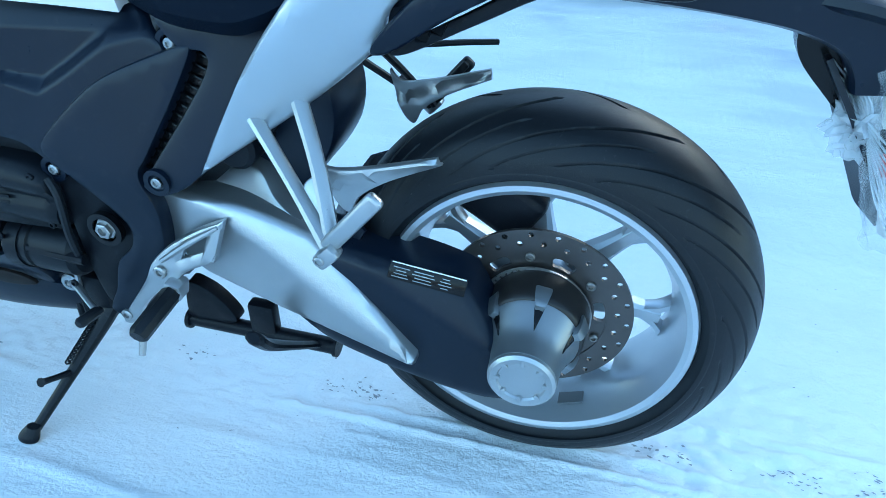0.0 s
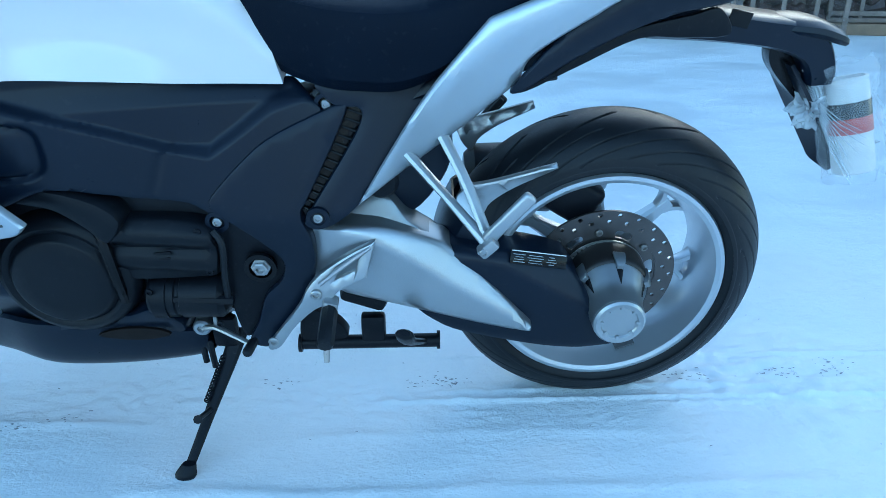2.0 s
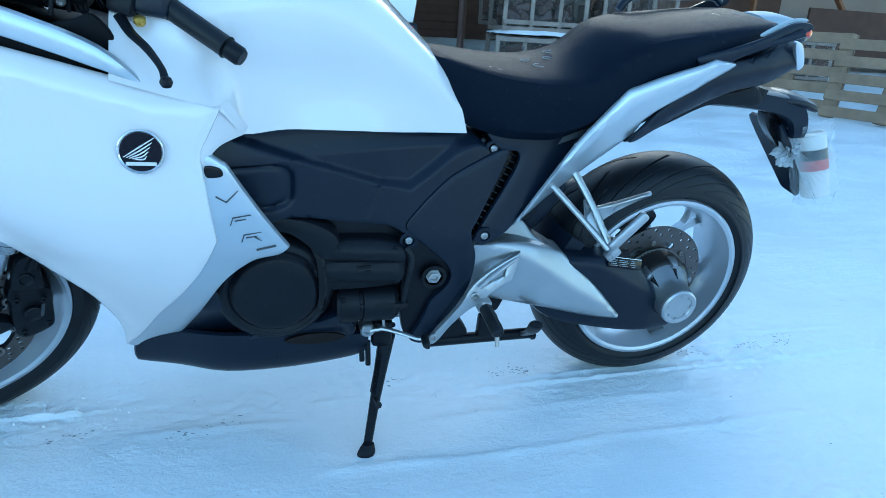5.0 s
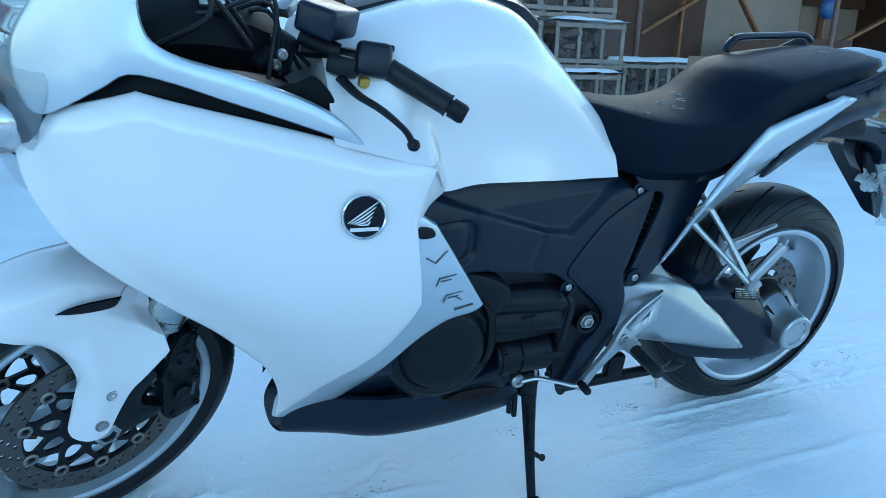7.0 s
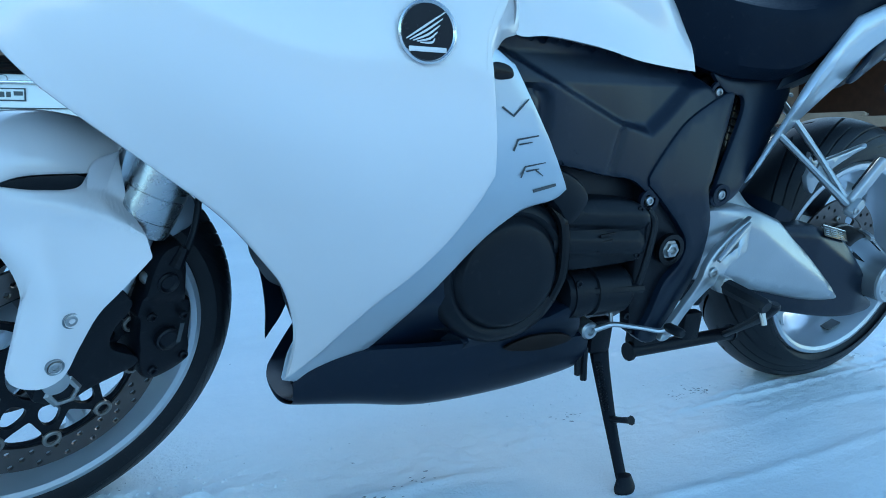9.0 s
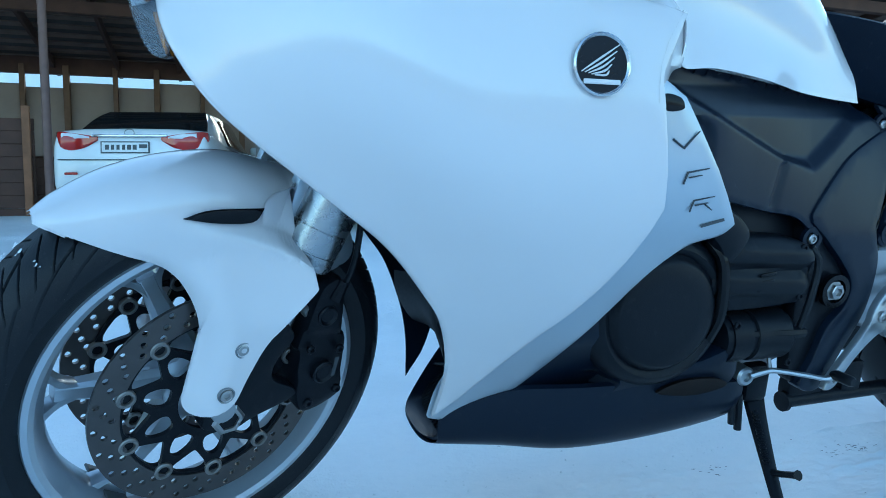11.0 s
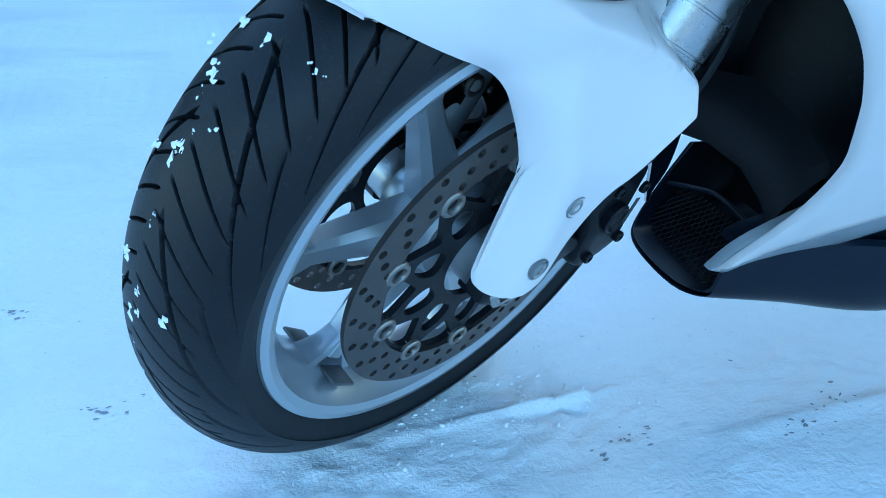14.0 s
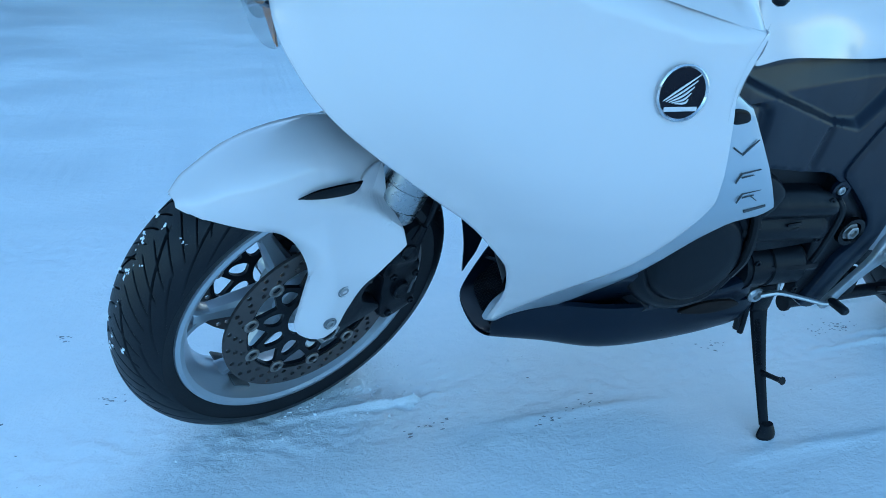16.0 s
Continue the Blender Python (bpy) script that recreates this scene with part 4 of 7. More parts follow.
for k in range(5):
    wing = tube([(-0.025 + 0.004 * k, -0.0035, -0.0085 - 0.0008 * k), (-0.004 + 0.002 * k, -0.0035, 0.0055 - 0.0042 * k), (0.020 - 0.003 * k, -0.0035, 0.0215 - 0.0070 * k)], (0.0007, 0.0014, 0.0007), 6, 3)
    bmesh.ops.transform(wing, matrix=tilt, verts=wing.verts)
    part("badge_feather", wing, WHITE, badge)
bar = block((0.044, 0.002, 0.0056), pose(0, -0.003, -0.0185), 0.0008)
bmesh.ops.transform(bar, matrix=tilt, verts=bar.verts)
part("badge_bar", bar, WHITE, badge)

# dark marks on the silver blade, and its small vent
for k, (x, z, w) in enumerate(((-1.000, 0.648, 0.030), (-0.982, 0.607, 0.030), (-0.965, 0.573, 0.032), (-0.940, 0.549, 0.034))):
    y = -soft_y(x, z) + 0.0090
    if k == 0:
        bm = tube([(x - 0.018, y, z + 0.002), (x - 0.002, y, z - 0.008), (x + 0.017, y, z + 0.012)], (0.0022, 0.0026, 0.0012), 6, 2, flat=0.6, sharp=True)
    elif k == 3:
        bm = block((w, 0.002, 0.004), pose(x, y, z, -6, -14, -2), 0.0008)
    else:
        bm = tube([(x - 0.015, y, z - 0.009), (x - 0.011, y, z + 0.005), (x + 0.018, y, z + 0.010)], (0.0014, 0.0022, 0.0014), 6, 2, flat=0.6, sharp=True)
        tube([(x - 0.008, y, z - 0.001), (x + 0.010, y, z + 0.002)], (0.0018, 0.001), 6, 2, flat=0.6, bm=bm, sharp=True)
        if k == 2:
            tube([(x + 0.006, y, z + 0.0), (x + 0.017, y, z - 0.007)], (0.0018, 0.001), 6, 2, flat=0.6, bm=bm, sharp=True)
    part("lettering_bar", bm, LETTER, left_trim)
part("vent", panel([(-1.032, 0.700), (-1.010, 0.697), (-1.006, 0.684), (-1.030, 0.682)], lambda x, z: soft_y(x, z) - 0.0075, thick=0.002, r=0.002, step=0.02), GLOSS_BLACK, left_trim)

# upper cowl, black recess under its rim, windscreen, headlight, cockpit
def cowl_y(x, z):
    return (0.245 - 0.20 * max(0, z - 0.84)) * (1 - 0.62 * (max(0, -1.38 - x) / 0.2) ** 1.5)


RIM = [(-1.100, 0.812), (-1.100, 0.812), (-1.18, 0.842), (-1.29, 0.878), (-1.405, 0.912), (-1.455, 0.888), (-1.53, 0.842), (-1.558, 0.862), (-1.562, 0.925), (-1.525, 0.99), (-1.46, 1.08), (-1.40, 1.15), (-1.375, 1.13), (-1.395, 1.04), (-1.398, 0.975), (-1.37, 0.942), (-1.28, 0.915), (-1.17, 0.872)]
for side in (-1, 1):
    part("upper_cowl", panel(RIM, cowl_y, side=side, step=0.025, r=0.008), SILVER, bike, "silver upper cowl round the cockpit")
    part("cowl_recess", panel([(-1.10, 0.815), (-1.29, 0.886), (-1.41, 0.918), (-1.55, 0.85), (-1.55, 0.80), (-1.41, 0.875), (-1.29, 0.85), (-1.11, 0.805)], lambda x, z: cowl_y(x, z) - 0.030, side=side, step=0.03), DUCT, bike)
    part("headlight", panel([(-1.530, 0.838), (-1.515, 0.905), (-1.56, 0.925), (-1.605, 0.88), (-1.612, 0.80), (-1.592, 0.725), (-1.566, 0.716), (-1.552, 0.77)], lambda x, z: max(0.01, cowl_y(x, z) - 0.012 + 0.02 * math.sin((z - 0.76) * 18)), side=side, step=0.025), SMOKE, bike, "clear headlight lens")
    part("indicator", panel([(-1.584, 0.775), (-1.574, 0.776), (-1.566, 0.722), (-1.571, 0.722)], lambda x, z: cowl_y(x, z) - 0.030, side=side, step=0.02, thick=0.002), AMBER, bike, "amber indicator behind clear lens")
    part("windscreen", panel([(-1.545, 0.90), (-1.50, 0.96), (-1.455, 1.06), (-1.40, 1.16), (-1.36, 1.22), (-1.40, 1.24), (-1.50, 1.12), (-1.60, 0.985), (-1.60, 0.93)], lambda x, z: max(0.0, 0.20 - 0.9 * max(0, -1.42 - x) - 0.10 * (z - 0.9)), side=side, step=0.03, thick=0.002, r=0.003), CLEAR, bike, "clear windscreen")
nose = loft([[(x, w * p, z + h * q) for p, q in TAIL_RING] for x, w, z, h in ((-1.615, 0.05, 0.83, 0.04), (-1.59, 0.10, 0.83, 0.07), (-1.53, 0.13, 0.83, 0.09), (-1.44, 0.17, 0.82, 0.09))], 4)
part("nose_cowl", nose, BLACK, bike, "dark nose behind the headlight")
dash = loft([[(x, w * p, z + h * q) for p, q in TAIL_RING] for x, w, z, h in ((-1.45, 0.15, 0.93, 0.05), (-1.36, 0.16, 0.955, 0.06), (-1.28, 0.15, 0.95, 0.06), (-1.22, 0.12, 0.93, 0.05))], 3)
part("instrument_panel", dash, DUCT, bike, "black instrument binnacle")
inner = loft([[(x, w * p, z + h * q) for p, q in TAIL_RING] for x, w, z, h in ((-1.47, 0.19, 0.84, 0.05), (-1.30, 0.215, 0.82, 0.05), (-1.15, 0.215, 0.80, 0.03), (-1.06, 0.20, 0.79, 0.02))], 3)
part("cockpit_tray", inner, DUCT, bike)
part("inner_cover", panel([(-1.240, 0.892), (-1.205, 0.902), (-1.178, 0.910), (-1.150, 0.874), (-1.163, 0.852), (-1.233, 0.880)], lambda x, z: 0.205, thick=0.006, r=0.004, step=0.03), DUCT, bike, "black inner cockpit cover")
for side in (-1, 1):
    bowl = lathe([(-0.055, 0.050), (-0.02, 0.040), (0.0, 0.018), (0.002, 0.0)], 24, (-1.545, side * 0.075, 0.815), "x")
    part("lamp_reflector", bowl, CHROME, bike, "bright headlight reflector bowl")
radiator = part("radiator", block((0.05, 0.20, 0.30), pose(-1.075, 0, 0.47, 0, 8, 0), 0.01), DARK_METAL, bike, "black finned radiator behind the front wheel")
for k in range(9):
    part("fin", block((0.006, 0.19, 0.003), pose(-1.099 - 0.0045 * k + 0.018, 0, 0.32 + 0.034 * k, 0, 8, 0), 0), DARK_METAL, radiator)


# -- engine and lower body --
def cover_y(x, z):
    low = ease(x, ((-1.05, 0.215), (-0.90, 0.195), (-0.75, 0.172), (-0.62, 0.162), (-0.50, 0.155), (-0.43, 0.150)))
    high = ease(x, ((-1.05, 0.225), (-0.95, 0.205), (-0.80, 0.160), (-0.65, 0.120), (-0.50, 0.090), (-0.43, 0.088)))
    k = min(1, max(0, (z - 0.50) / 0.20))
    return low + (high - low) * k


RIDGE = ((-1.00, 0.725), (-0.926, 0.694), (-0.825, 0.656), (-0.726, 0.618), (-0.662, 0.606), (-0.620, 0.633), (-0.566, 0.672), (-0.506, 0.690))


def upper_y(x, z):
    q = ((x + 0.985) / 0.095) ** 4 + ((z - 0.628) / 0.044) ** 4
    hollow = 0.5 * math.exp(-q) + 0.6 * math.exp(-((q - 0.75) / 0.35) ** 2)
    crease = math.exp(-((x + 0.726 - 0.36 * (z - 0.618)) / 0.007) ** 2) * (1 if z < 0.61 else 0)
    return cover_y(x, z) - 0.016 * min(1, max(0, (z - 0.675) / 0.04)) - 0.015 * over(x, z, RIDGE, 0.006 if x < -0.70 else 0.006 + 0.12 * min(0.05, x + 0.70)) - 0.014 * hollow - 0.004 * crease


UPPER = [(-1.06, 0.700), (-1.0, 0.736), (-0.93, 0.738), (-0.80, 0.729), (-0.66, 0.714), (-0.535, 0.702), (-0.535, 0.702), (-0.490, 0.660), (-0.53, 0.630), (-0.575, 0.590), (-0.630, 0.530), (-0.650, 0.500), (-0.70, 0.530), (-0.76, 0.540), (-0.82, 0.553), (-0.90, 0.566), (-0.97, 0.545), (-1.04, 0.58)]
upper = part("side_cover", panel(UPPER, upper_y, step=0.0045, r=0.005), BLACK, bike, "black plastic side cover above the engine")
LOWER = [(-0.452, 0.672), (-0.496, 0.658), (-0.566, 0.628), (-0.608, 0.598), (-0.664, 0.542), (-0.668, 0.522), (-0.668, 0.522), (-0.640, 0.498), (-0.592, 0.455), (-0.565, 0.420), (-0.572, 0.385), (-0.602, 0.352), (-0.620, 0.300), (-0.640, 0.255), (-0.595, 0.245), (-0.555, 0.310), (-0.520, 0.375), (-0.512, 0.450), (-0.528, 0.505), (-0.514, 0.535), (-0.464, 0.632)]
frame_cover = part("frame_cover", panel(LOWER, lambda x, z: cover_y(x, z) + 0.005, step=0.016, r=0.005, thick=0.02), BLACK, bike, "black frame cover over the pivot")
part("pivot_plate", panel([(-0.668, 0.520), (-0.640, 0.500), (-0.590, 0.458), (-0.562, 0.420), (-0.562, 0.380), (-0.590, 0.350), (-0.640, 0.26), (-0.660, 0.30), (-0.668, 0.42)], lambda x, z: cover_y(x, z) - 0.008, step=0.02, r=0.004, thick=0.02), DARK_METAL, frame_cover)
BACK = [(-0.500, 0.700), (-0.45, 0.700), (-0.30, 0.715), (-0.345, 0.62), (-0.44, 0.515), (-0.495, 0.480), (-0.522, 0.488), (-0.516, 0.508), (-0.455, 0.600), (-0.430, 0.645), (-0.434, 0.664), (-0.470, 0.668)]
back_cover = part("rear_side_cover", panel(BACK, lambda x, z: cover_y(x, z) + 0.004, step=0.02, r=0.005), BLACK, bike, "black cover with a ribbed vent")
part("vent_floor", panel([(-0.50, 0.690), (-0.42, 0.672), (-0.425, 0.64), (-0.50, 0.49), (-0.56, 0.48), (-0.54, 0.58)], lambda x, z: cover_y(x, z) - 0.020, step=0.02, r=0.004), GLOSS_BLACK, back_cover)
for k in range(13):
    t = k / 12
    x0, z0 = -0.528 + 0.085 * t, 0.512 + 0.140 * t
    part("vent_rib", tube([(x0 - 0.012, -cover_y(x0, z0) + 0.017, z0 + 0.006), (x0 + 0.014 + 0.012 * t, -cover_y(x0, z0) + 0.012, z0 - 0.006)], 0.0018, 6, 2, sharp=True), GLOSS_BLACK, back_cover)
for x, y, z in ((-0.483, -0.094, 0.668), (-0.501, -0.158, 0.502), (-0.661, -0.160, 0.497)):
    part("bolt_seat", lathe([(y + 0.004, 0.019), (y - 0.003, 0.019), (y - 0.003, 0.012), (y + 0.002, 0.011)], 20, (x, 0, z), closed=True), BLACK, frame_cover)
    bolt((x, y, z), frame_cover, 0.0078, 0.005)
part("bolt_seat", lathe([(-0.160, 0.027), (-0.170, 0.027), (-0.170, 0.019), (-0.160, 0.018)], 28, (-0.602, 0, 0.413), closed=True), GLOSS_BLACK, frame_cover)
bolt((-0.602, -0.164, 0.413), frame_cover, 0.0128, 0.006, hexagon=True, name="pivot_nut")

core = loft([[(x, w * p, z + h * q) for p, q in TAIL_RING] for x, w, z, h in ((-1.12, 0.12, 0.42, 0.10), (-1.02, 0.150, 0.45, 0.20), (-0.85, 0.150, 0.47, 0.24), (-0.70, 0.140, 0.46, 0.22), (-0.58, 0.125, 0.45, 0.20), (-0.46, 0.10, 0.55, 0.14), (-0.36, 0.08, 0.62, 0.07))], 3)
engine = part("engine_block", core, ENGINE, bike, "dark cast engine block")
part("clutch_cover", lathe([(-0.145, 0.118), (-0.166, 0.113), (-0.176, 0.104), (-0.179, 0.096), (-0.177, 0.090), (-0.1745, 0.087), (-0.177, 0.084), (-0.184, 0.080), (-0.1875, 0.074), (-0.189, 0.05), (-0.1895, 0)], 64, (-0.922, 0, 0.398)), ENGINE, engine, "round black clutch cover")
part("gear_case", panel([(-0.83, 0.505), (-0.70, 0.500), (-0.665, 0.47), (-0.670, 0.405), (-0.70, 0.395), (-0.80, 0.390), (-0.845, 0.40), (-0.850, 0.47)], lambda x, z: 0.172 + 0.012 * math.exp(-((z - 0.478 + 0.06 * (x + 0.75)) / 0.016) ** 4) + 0.010 * math.exp(-((z - 0.432 + 0.06 * (x + 0.75)) / 0.017) ** 4), thick=0.05, r=0.012, step=0.006), ENGINE, engine)
part("starter_motor", lathe([(-0.805, 0.020), (-0.800, 0.036), (-0.790, 0.040), (-0.755, 0.040), (-0.753, 0.037), (-0.747, 0.037), (-0.745, 0.041), (-0.682, 0.041), (-0.672, 0.034), (-0.668, 0.018)], 28, (0, -0.140, 0.342), "x"), ENGINE, engine, "black cylindrical starter motor")
part("motor_strap", lathe([(-0.792, 0.0425), (-0.768, 0.0425)], 28, (0, -0.140, 0.342), "x"), DARK_METAL, engine)
part("intake_horn", panel([(-0.97, 0.565), (-0.90, 0.568), (-0.83, 0.545), (-0.80, 0.51), (-0.83, 0.47), (-0.86, 0.50), (-0.90, 0.53), (-0.96, 0.545)], lambda x, z: 0.192, thick=0.04, r=0.014, step=0.025), ENGINE, engine)
for k in range(3):
    part("case_slot", block((0.028, 0.003, 0.0055), pose(-0.755 + 0.002 * k, -0.1800, 0.428 + 0.011 * k, 0, -6, 0), 0.001), GLOSS_BLACK, engine)
for x, z in ((-0.835, 0.492), (-0.690, 0.488), (-0.682, 0.412), (-0.835, 0.402), (-0.790, 0.372), (-0.683, 0.305)):
    bolt((x, -0.176, z), engine, 0.006, 0.004, DARK_METAL)
part("coolant_hose", tube([(-0.852, -0.165, 0.500), (-0.838, -0.182, 0.470), (-0.832, -0.184, 0.40), (-0.836, -0.170, 0.352)], 0.0095, 10), GLOSS_BLACK, engine)
part("sensor_lead", tube([(-0.668, -0.170, 0.486), (-0.655, -0.176, 0.462), (-0.660, -0.176, 0.40), (-0.664, -0.168, 0.345)], 0.006, 8), RUBBER, engine)
part("drain_pipe", tube([(-0.80, -0.165, 0.352), (-0.70, -0.172, 0.352), (-0.655, -0.170, 0.350)], 0.009, 8), DARK_METAL, engine)
skirt = [(-1.17, 0.215), (-1.12, 0.300), (-1.06, 0.395), (-1.02, 0.40), (-0.98, 0.345), (-0.95, 0.320), (-0.85, 0.315), (-0.80, 0.335), (-0.775, 0.325), (-0.755, 0.27), (-0.80, 0.225), (-1.0, 0.205)]
part("lower_case", panel(skirt, lambda x, z: min(0.176 + 0.42 * min(0, z - 0.33), soft_y(x, z) - 0.016 if x < -0.98 else 1), thick=0.05, r=0.010, step=0.016), BLACK, engine)
PAN = [(-1, 1), (-1, 0.2), (-0.92, -0.5), (-0.7, -0.9), (-0.3, -1), (0.3, -1), (0.7, -0.9), (0.92, -0.5), (1, 0.2), (1, 1)]
MOUTH = [(-1.198, -0.056, 0.215), (-1.200, -0.055, 0.190), (-1.199, -0.050, 0.165), (-1.203, -0.030, 0.151), (-1.211, 0.0, 0.146), (-1.213, 0.05, 0.146), (-1.208, 0.095, 0.149), (-1.193, 0.122, 0.162), (-1.158, 0.139, 0.212), (-1.118, 0.154, 0.262)]
hull = [[tuple(p) for p in curve(MOUTH, 3)]]
for x, w, a, b, slip in ((-1.12, 0.098, 0.148, 0.262, 0.030), (-1.02, 0.145, 0.152, 0.280, 0.010), (-0.88, 0.155, 0.162, 0.280, 0.0), (-0.76, 0.148, 0.178, 0.265, 0.0), (-0.725, 0.14, 0.188, 0.265, 0.0)):
    hull.append([tuple(p) for p in curve([(x + slip * (1 + p), w * p + slip * (1 + p), (a + b) / 2 + (b - a) / 2 * q) for p, q in PAN], 3)])


def inward(p, d):
    v = Vector((0, 0.03 - p[1], 0.32 - p[2])).normalized()
    return (p[0], p[1] + d * v.y, p[2] + d * v.z)


sections = [[(x - 0.004, y, z) for x, y, z in [inward(p, 0.003) for p in hull[0]] + [inward(p, 0.006) for p in reversed(hull[0])]]]
sections += [[tuple(p) for p in row] + [inward(p, 0.010) for p in reversed(row)] for row in hull]
pan = loft(sections, 4, caps=False)
belly = part("belly_pan", pan, BLACK, bike, "black belly pan below the engine")
# air scoop in the mouth of the pan: cross bar, woven grille, dark back, curved cover above it
part("scoop_bar", tube([(-1.157, 0.135, 0.212), (-1.138, 0.105, 0.219), (-1.122, 0.077, 0.223), (-1.12, 0.02, 0.220), (-1.13, -0.04, 0.212)], 0.0035, 8), BLACK, belly)
grille = bmesh.new()
for k in range(-9, 22):
    for lean in (-1, 1):
        path = []
        for u in np.linspace(0, 1, 6):
            y = -0.045 + 0.0085 * k + lean * 0.045 * (u - 0.5)
            if -0.045 < y < 0.125:
                path.append((-1.192 + 0.060 * u, y, 0.155 + 0.060 * u))
        if len(path) > 1:
            tube(path, 0.0009, 4, 1, bm=grille)
part("scoop_grille", grille, DARK_METAL, belly, "fine black wire grille in the scoop")
part("oil_cooler", block((0.12, 0.10, 0.16), pose(-0.985, 0.125, 0.37, 0, 8, 0), 0.012), DARK_METAL, bike)
part("scoop_back", block((0.006, 0.19, 0.26), pose(-1.035, 0.03, 0.325, 0, 6, 0), 0.002), DARK_METAL, belly)
top_line = [(-1.255, 0.060, 0.410), (-1.240, -0.025, 0.428), (-1.243, -0.098, 0.414), (-1.244, -0.136, 0.398), (-1.231, -0.136, 0.384)]
low_line = [(-1.207, 0.100, 0.309), (-1.197, 0.050, 0.317), (-1.186, 0.000, 0.310), (-1.186, -0.040, 0.293), (-1.193, -0.072, 0.276)]
cover = loft([[Vector(a).lerp(Vector(b), u) + Vector((-0.012 * math.sin(math.pi * u), 0, 0)) for a, b in zip(top_line, low_line)] for u in (0, 0.35, 0.7, 1)] + [[Vector(b) + Vector((0.02, 0, 0.012)) for b in low_line]], 4, ring=False, caps=False)
part("duct_cover", cover, DUCT, bike, "curved black cover between the fairing sides")
part("duct_hole", lathe([(0.0, 0.006), (-0.003, 0.006), (-0.003, 0.0)], 14, (-1.219, -0.094, 0.382)), GLOSS_BLACK, bike)
part("belly_gap", panel([(-0.905, 0.268), (-0.86, 0.284), (-0.80, 0.282), (-0.78, 0.268), (-0.84, 0.258)], lambda x, z: 0.164, thick=0.004, r=0.002, step=0.03), material("rusty_header", (0.012, 0.007, 0.005), 0.5, 0.6, var=0.5, scale=60), belly)

# exhaust parts and centre stand bar under the swingarm
stand_bar = part("centre_stand", tube([(-0.572, -0.080, 0.181), (-0.306, -0.082, 0.187)], 0.0135, 16, 2, sharp=True), DARK_METAL, bike, "black tubular centre stand folded under the swingarm")
for x, z in ((-0.572, 0.180), (-0.306, 0.186)):
    part("end_flange", lathe([(x - 0.003, 0.0), (x - 0.003, 0.018), (x + 0.003, 0.018), (x + 0.003, 0.0)], 16, (0, -0.080, z), "x"), DARK_METAL, stand_bar)
part("hinge_plate", block((0.046, 0.024, 0.062), pose(-0.430, -0.080, 0.218, 0, 0, 0), 0.006, 2), DARK_METAL, stand_bar)
part("hinge_plate", panel([(-0.566, 0.186), (-0.500, 0.190), (-0.478, 0.205), (-0.500, 0.240), (-0.530, 0.262), (-0.560, 0.262)], lambda x, z: 0.088, thick=0.02, r=0.005, step=0.02), DARK_METAL, stand_bar)
part("stand_tang", tube([(-0.335, -0.084, 0.186), (-0.348, -0.140, 0.232), (-0.362, -0.185, 0.272), (-0.366, -0.205, 0.300), (-0.366, -0.210, 0.308)], (0.010, 0.011, 0.015, 0.017, 0.010), 10, flat=0.6), DARK_METAL, stand_bar)
part("link_plate", block((0.09, 0.05, 0.07), pose(-0.44, -0.06, 0.30, 0, 20, 0), 0.012), DARK_METAL, bike)
part("silencer", lathe([(-0.30, 0.05), (-0.28, 0.07), (-0.12, 0.075), (-0.09, 0.06), (-0.09, 0.045), (-0.13, 0.04)], 28, (0.05, 0.20, 0.40), "x"), DARK_METAL, bike, "dark silencer on the far side")

# rider footrest, gear lever
rest = panel([(-0.604, 0.262), (-0.586, 0.256), (-0.555, 0.300), (-0.520, 0.336), (-0.492, 0.352), (-0.475, 0.374), (-0.428, 0.398), (-0.428, 0.398), (-0.412, 0.459), (-0.412, 0.459), (-0.455, 0.438), (-0.500, 0.408), (-0.527, 0.380), (-0.545, 0.345)], lambda x, z: 0.186 - 0.26 * max(0, z - 0.365), thick=0.008, r=0.004, step=0.012,
             holes=([(-0.481, 0.392), (-0.481, 0.392), (-0.473, 0.414), (-0.473, 0.414), (-0.438, 0.434), (-0.438, 0.434), (-0.446, 0.408), (-0.446, 0.408)],))
rider_rest = part("rider_footrest", rest, ALLOY, bike, "cast alloy rider footrest bracket and heel plate")
bolt((-0.512, -0.184, 0.371), rider_rest, 0.0098, 0.006)
part("plate_rib", tube([(-0.505, -0.186, 0.392), (-0.462, -0.176, 0.424), (-0.420, -0.165, 0.450)], (0.004, 0.005, 0.003), 8), ALLOY, rider_rest)
part("peg_clevis", block((0.026, 0.03, 0.030), pose(-0.490, -0.188, 0.350, 0, 12, 0), 0.006), ALLOY, rider_rest)
bolt((-0.594, -0.184, 0.272), rider_rest, 0.009, 0.006)
part("foot_peg", tube([(-0.491, -0.196, 0.349), (-0.490, -0.204, 0.349), (-0.488, -0.280, 0.343), (-0.488, -0.284, 0.342)], (0.011, 0.0145, 0.0140, 0.011), 8, sharp=True), RUBBER, rider_rest, "black rubber foot peg")
part("peg_feeler", tube([(-0.487, -0.274, 0.336), (-0.487, -0.286, 0.312)], (0.0055, 0.0045), 8, sharp=True), STEEL, rider_rest)
lever = part("gear_lever", tube([(-0.722, -0.150, 0.274), (-0.708, -0.158, 0.282), (-0.694, -0.166, 0.287), (-0.655, -0.190, 0.286), (-0.632, -0.203, 0.284), (-0.618, -0.211, 0.290)], (0.0075, 0.0065, 0.006, 0.0052, 0.0055, 0.0062), 8, flat=0.75), ALLOY, bike, "alloy gear lever")
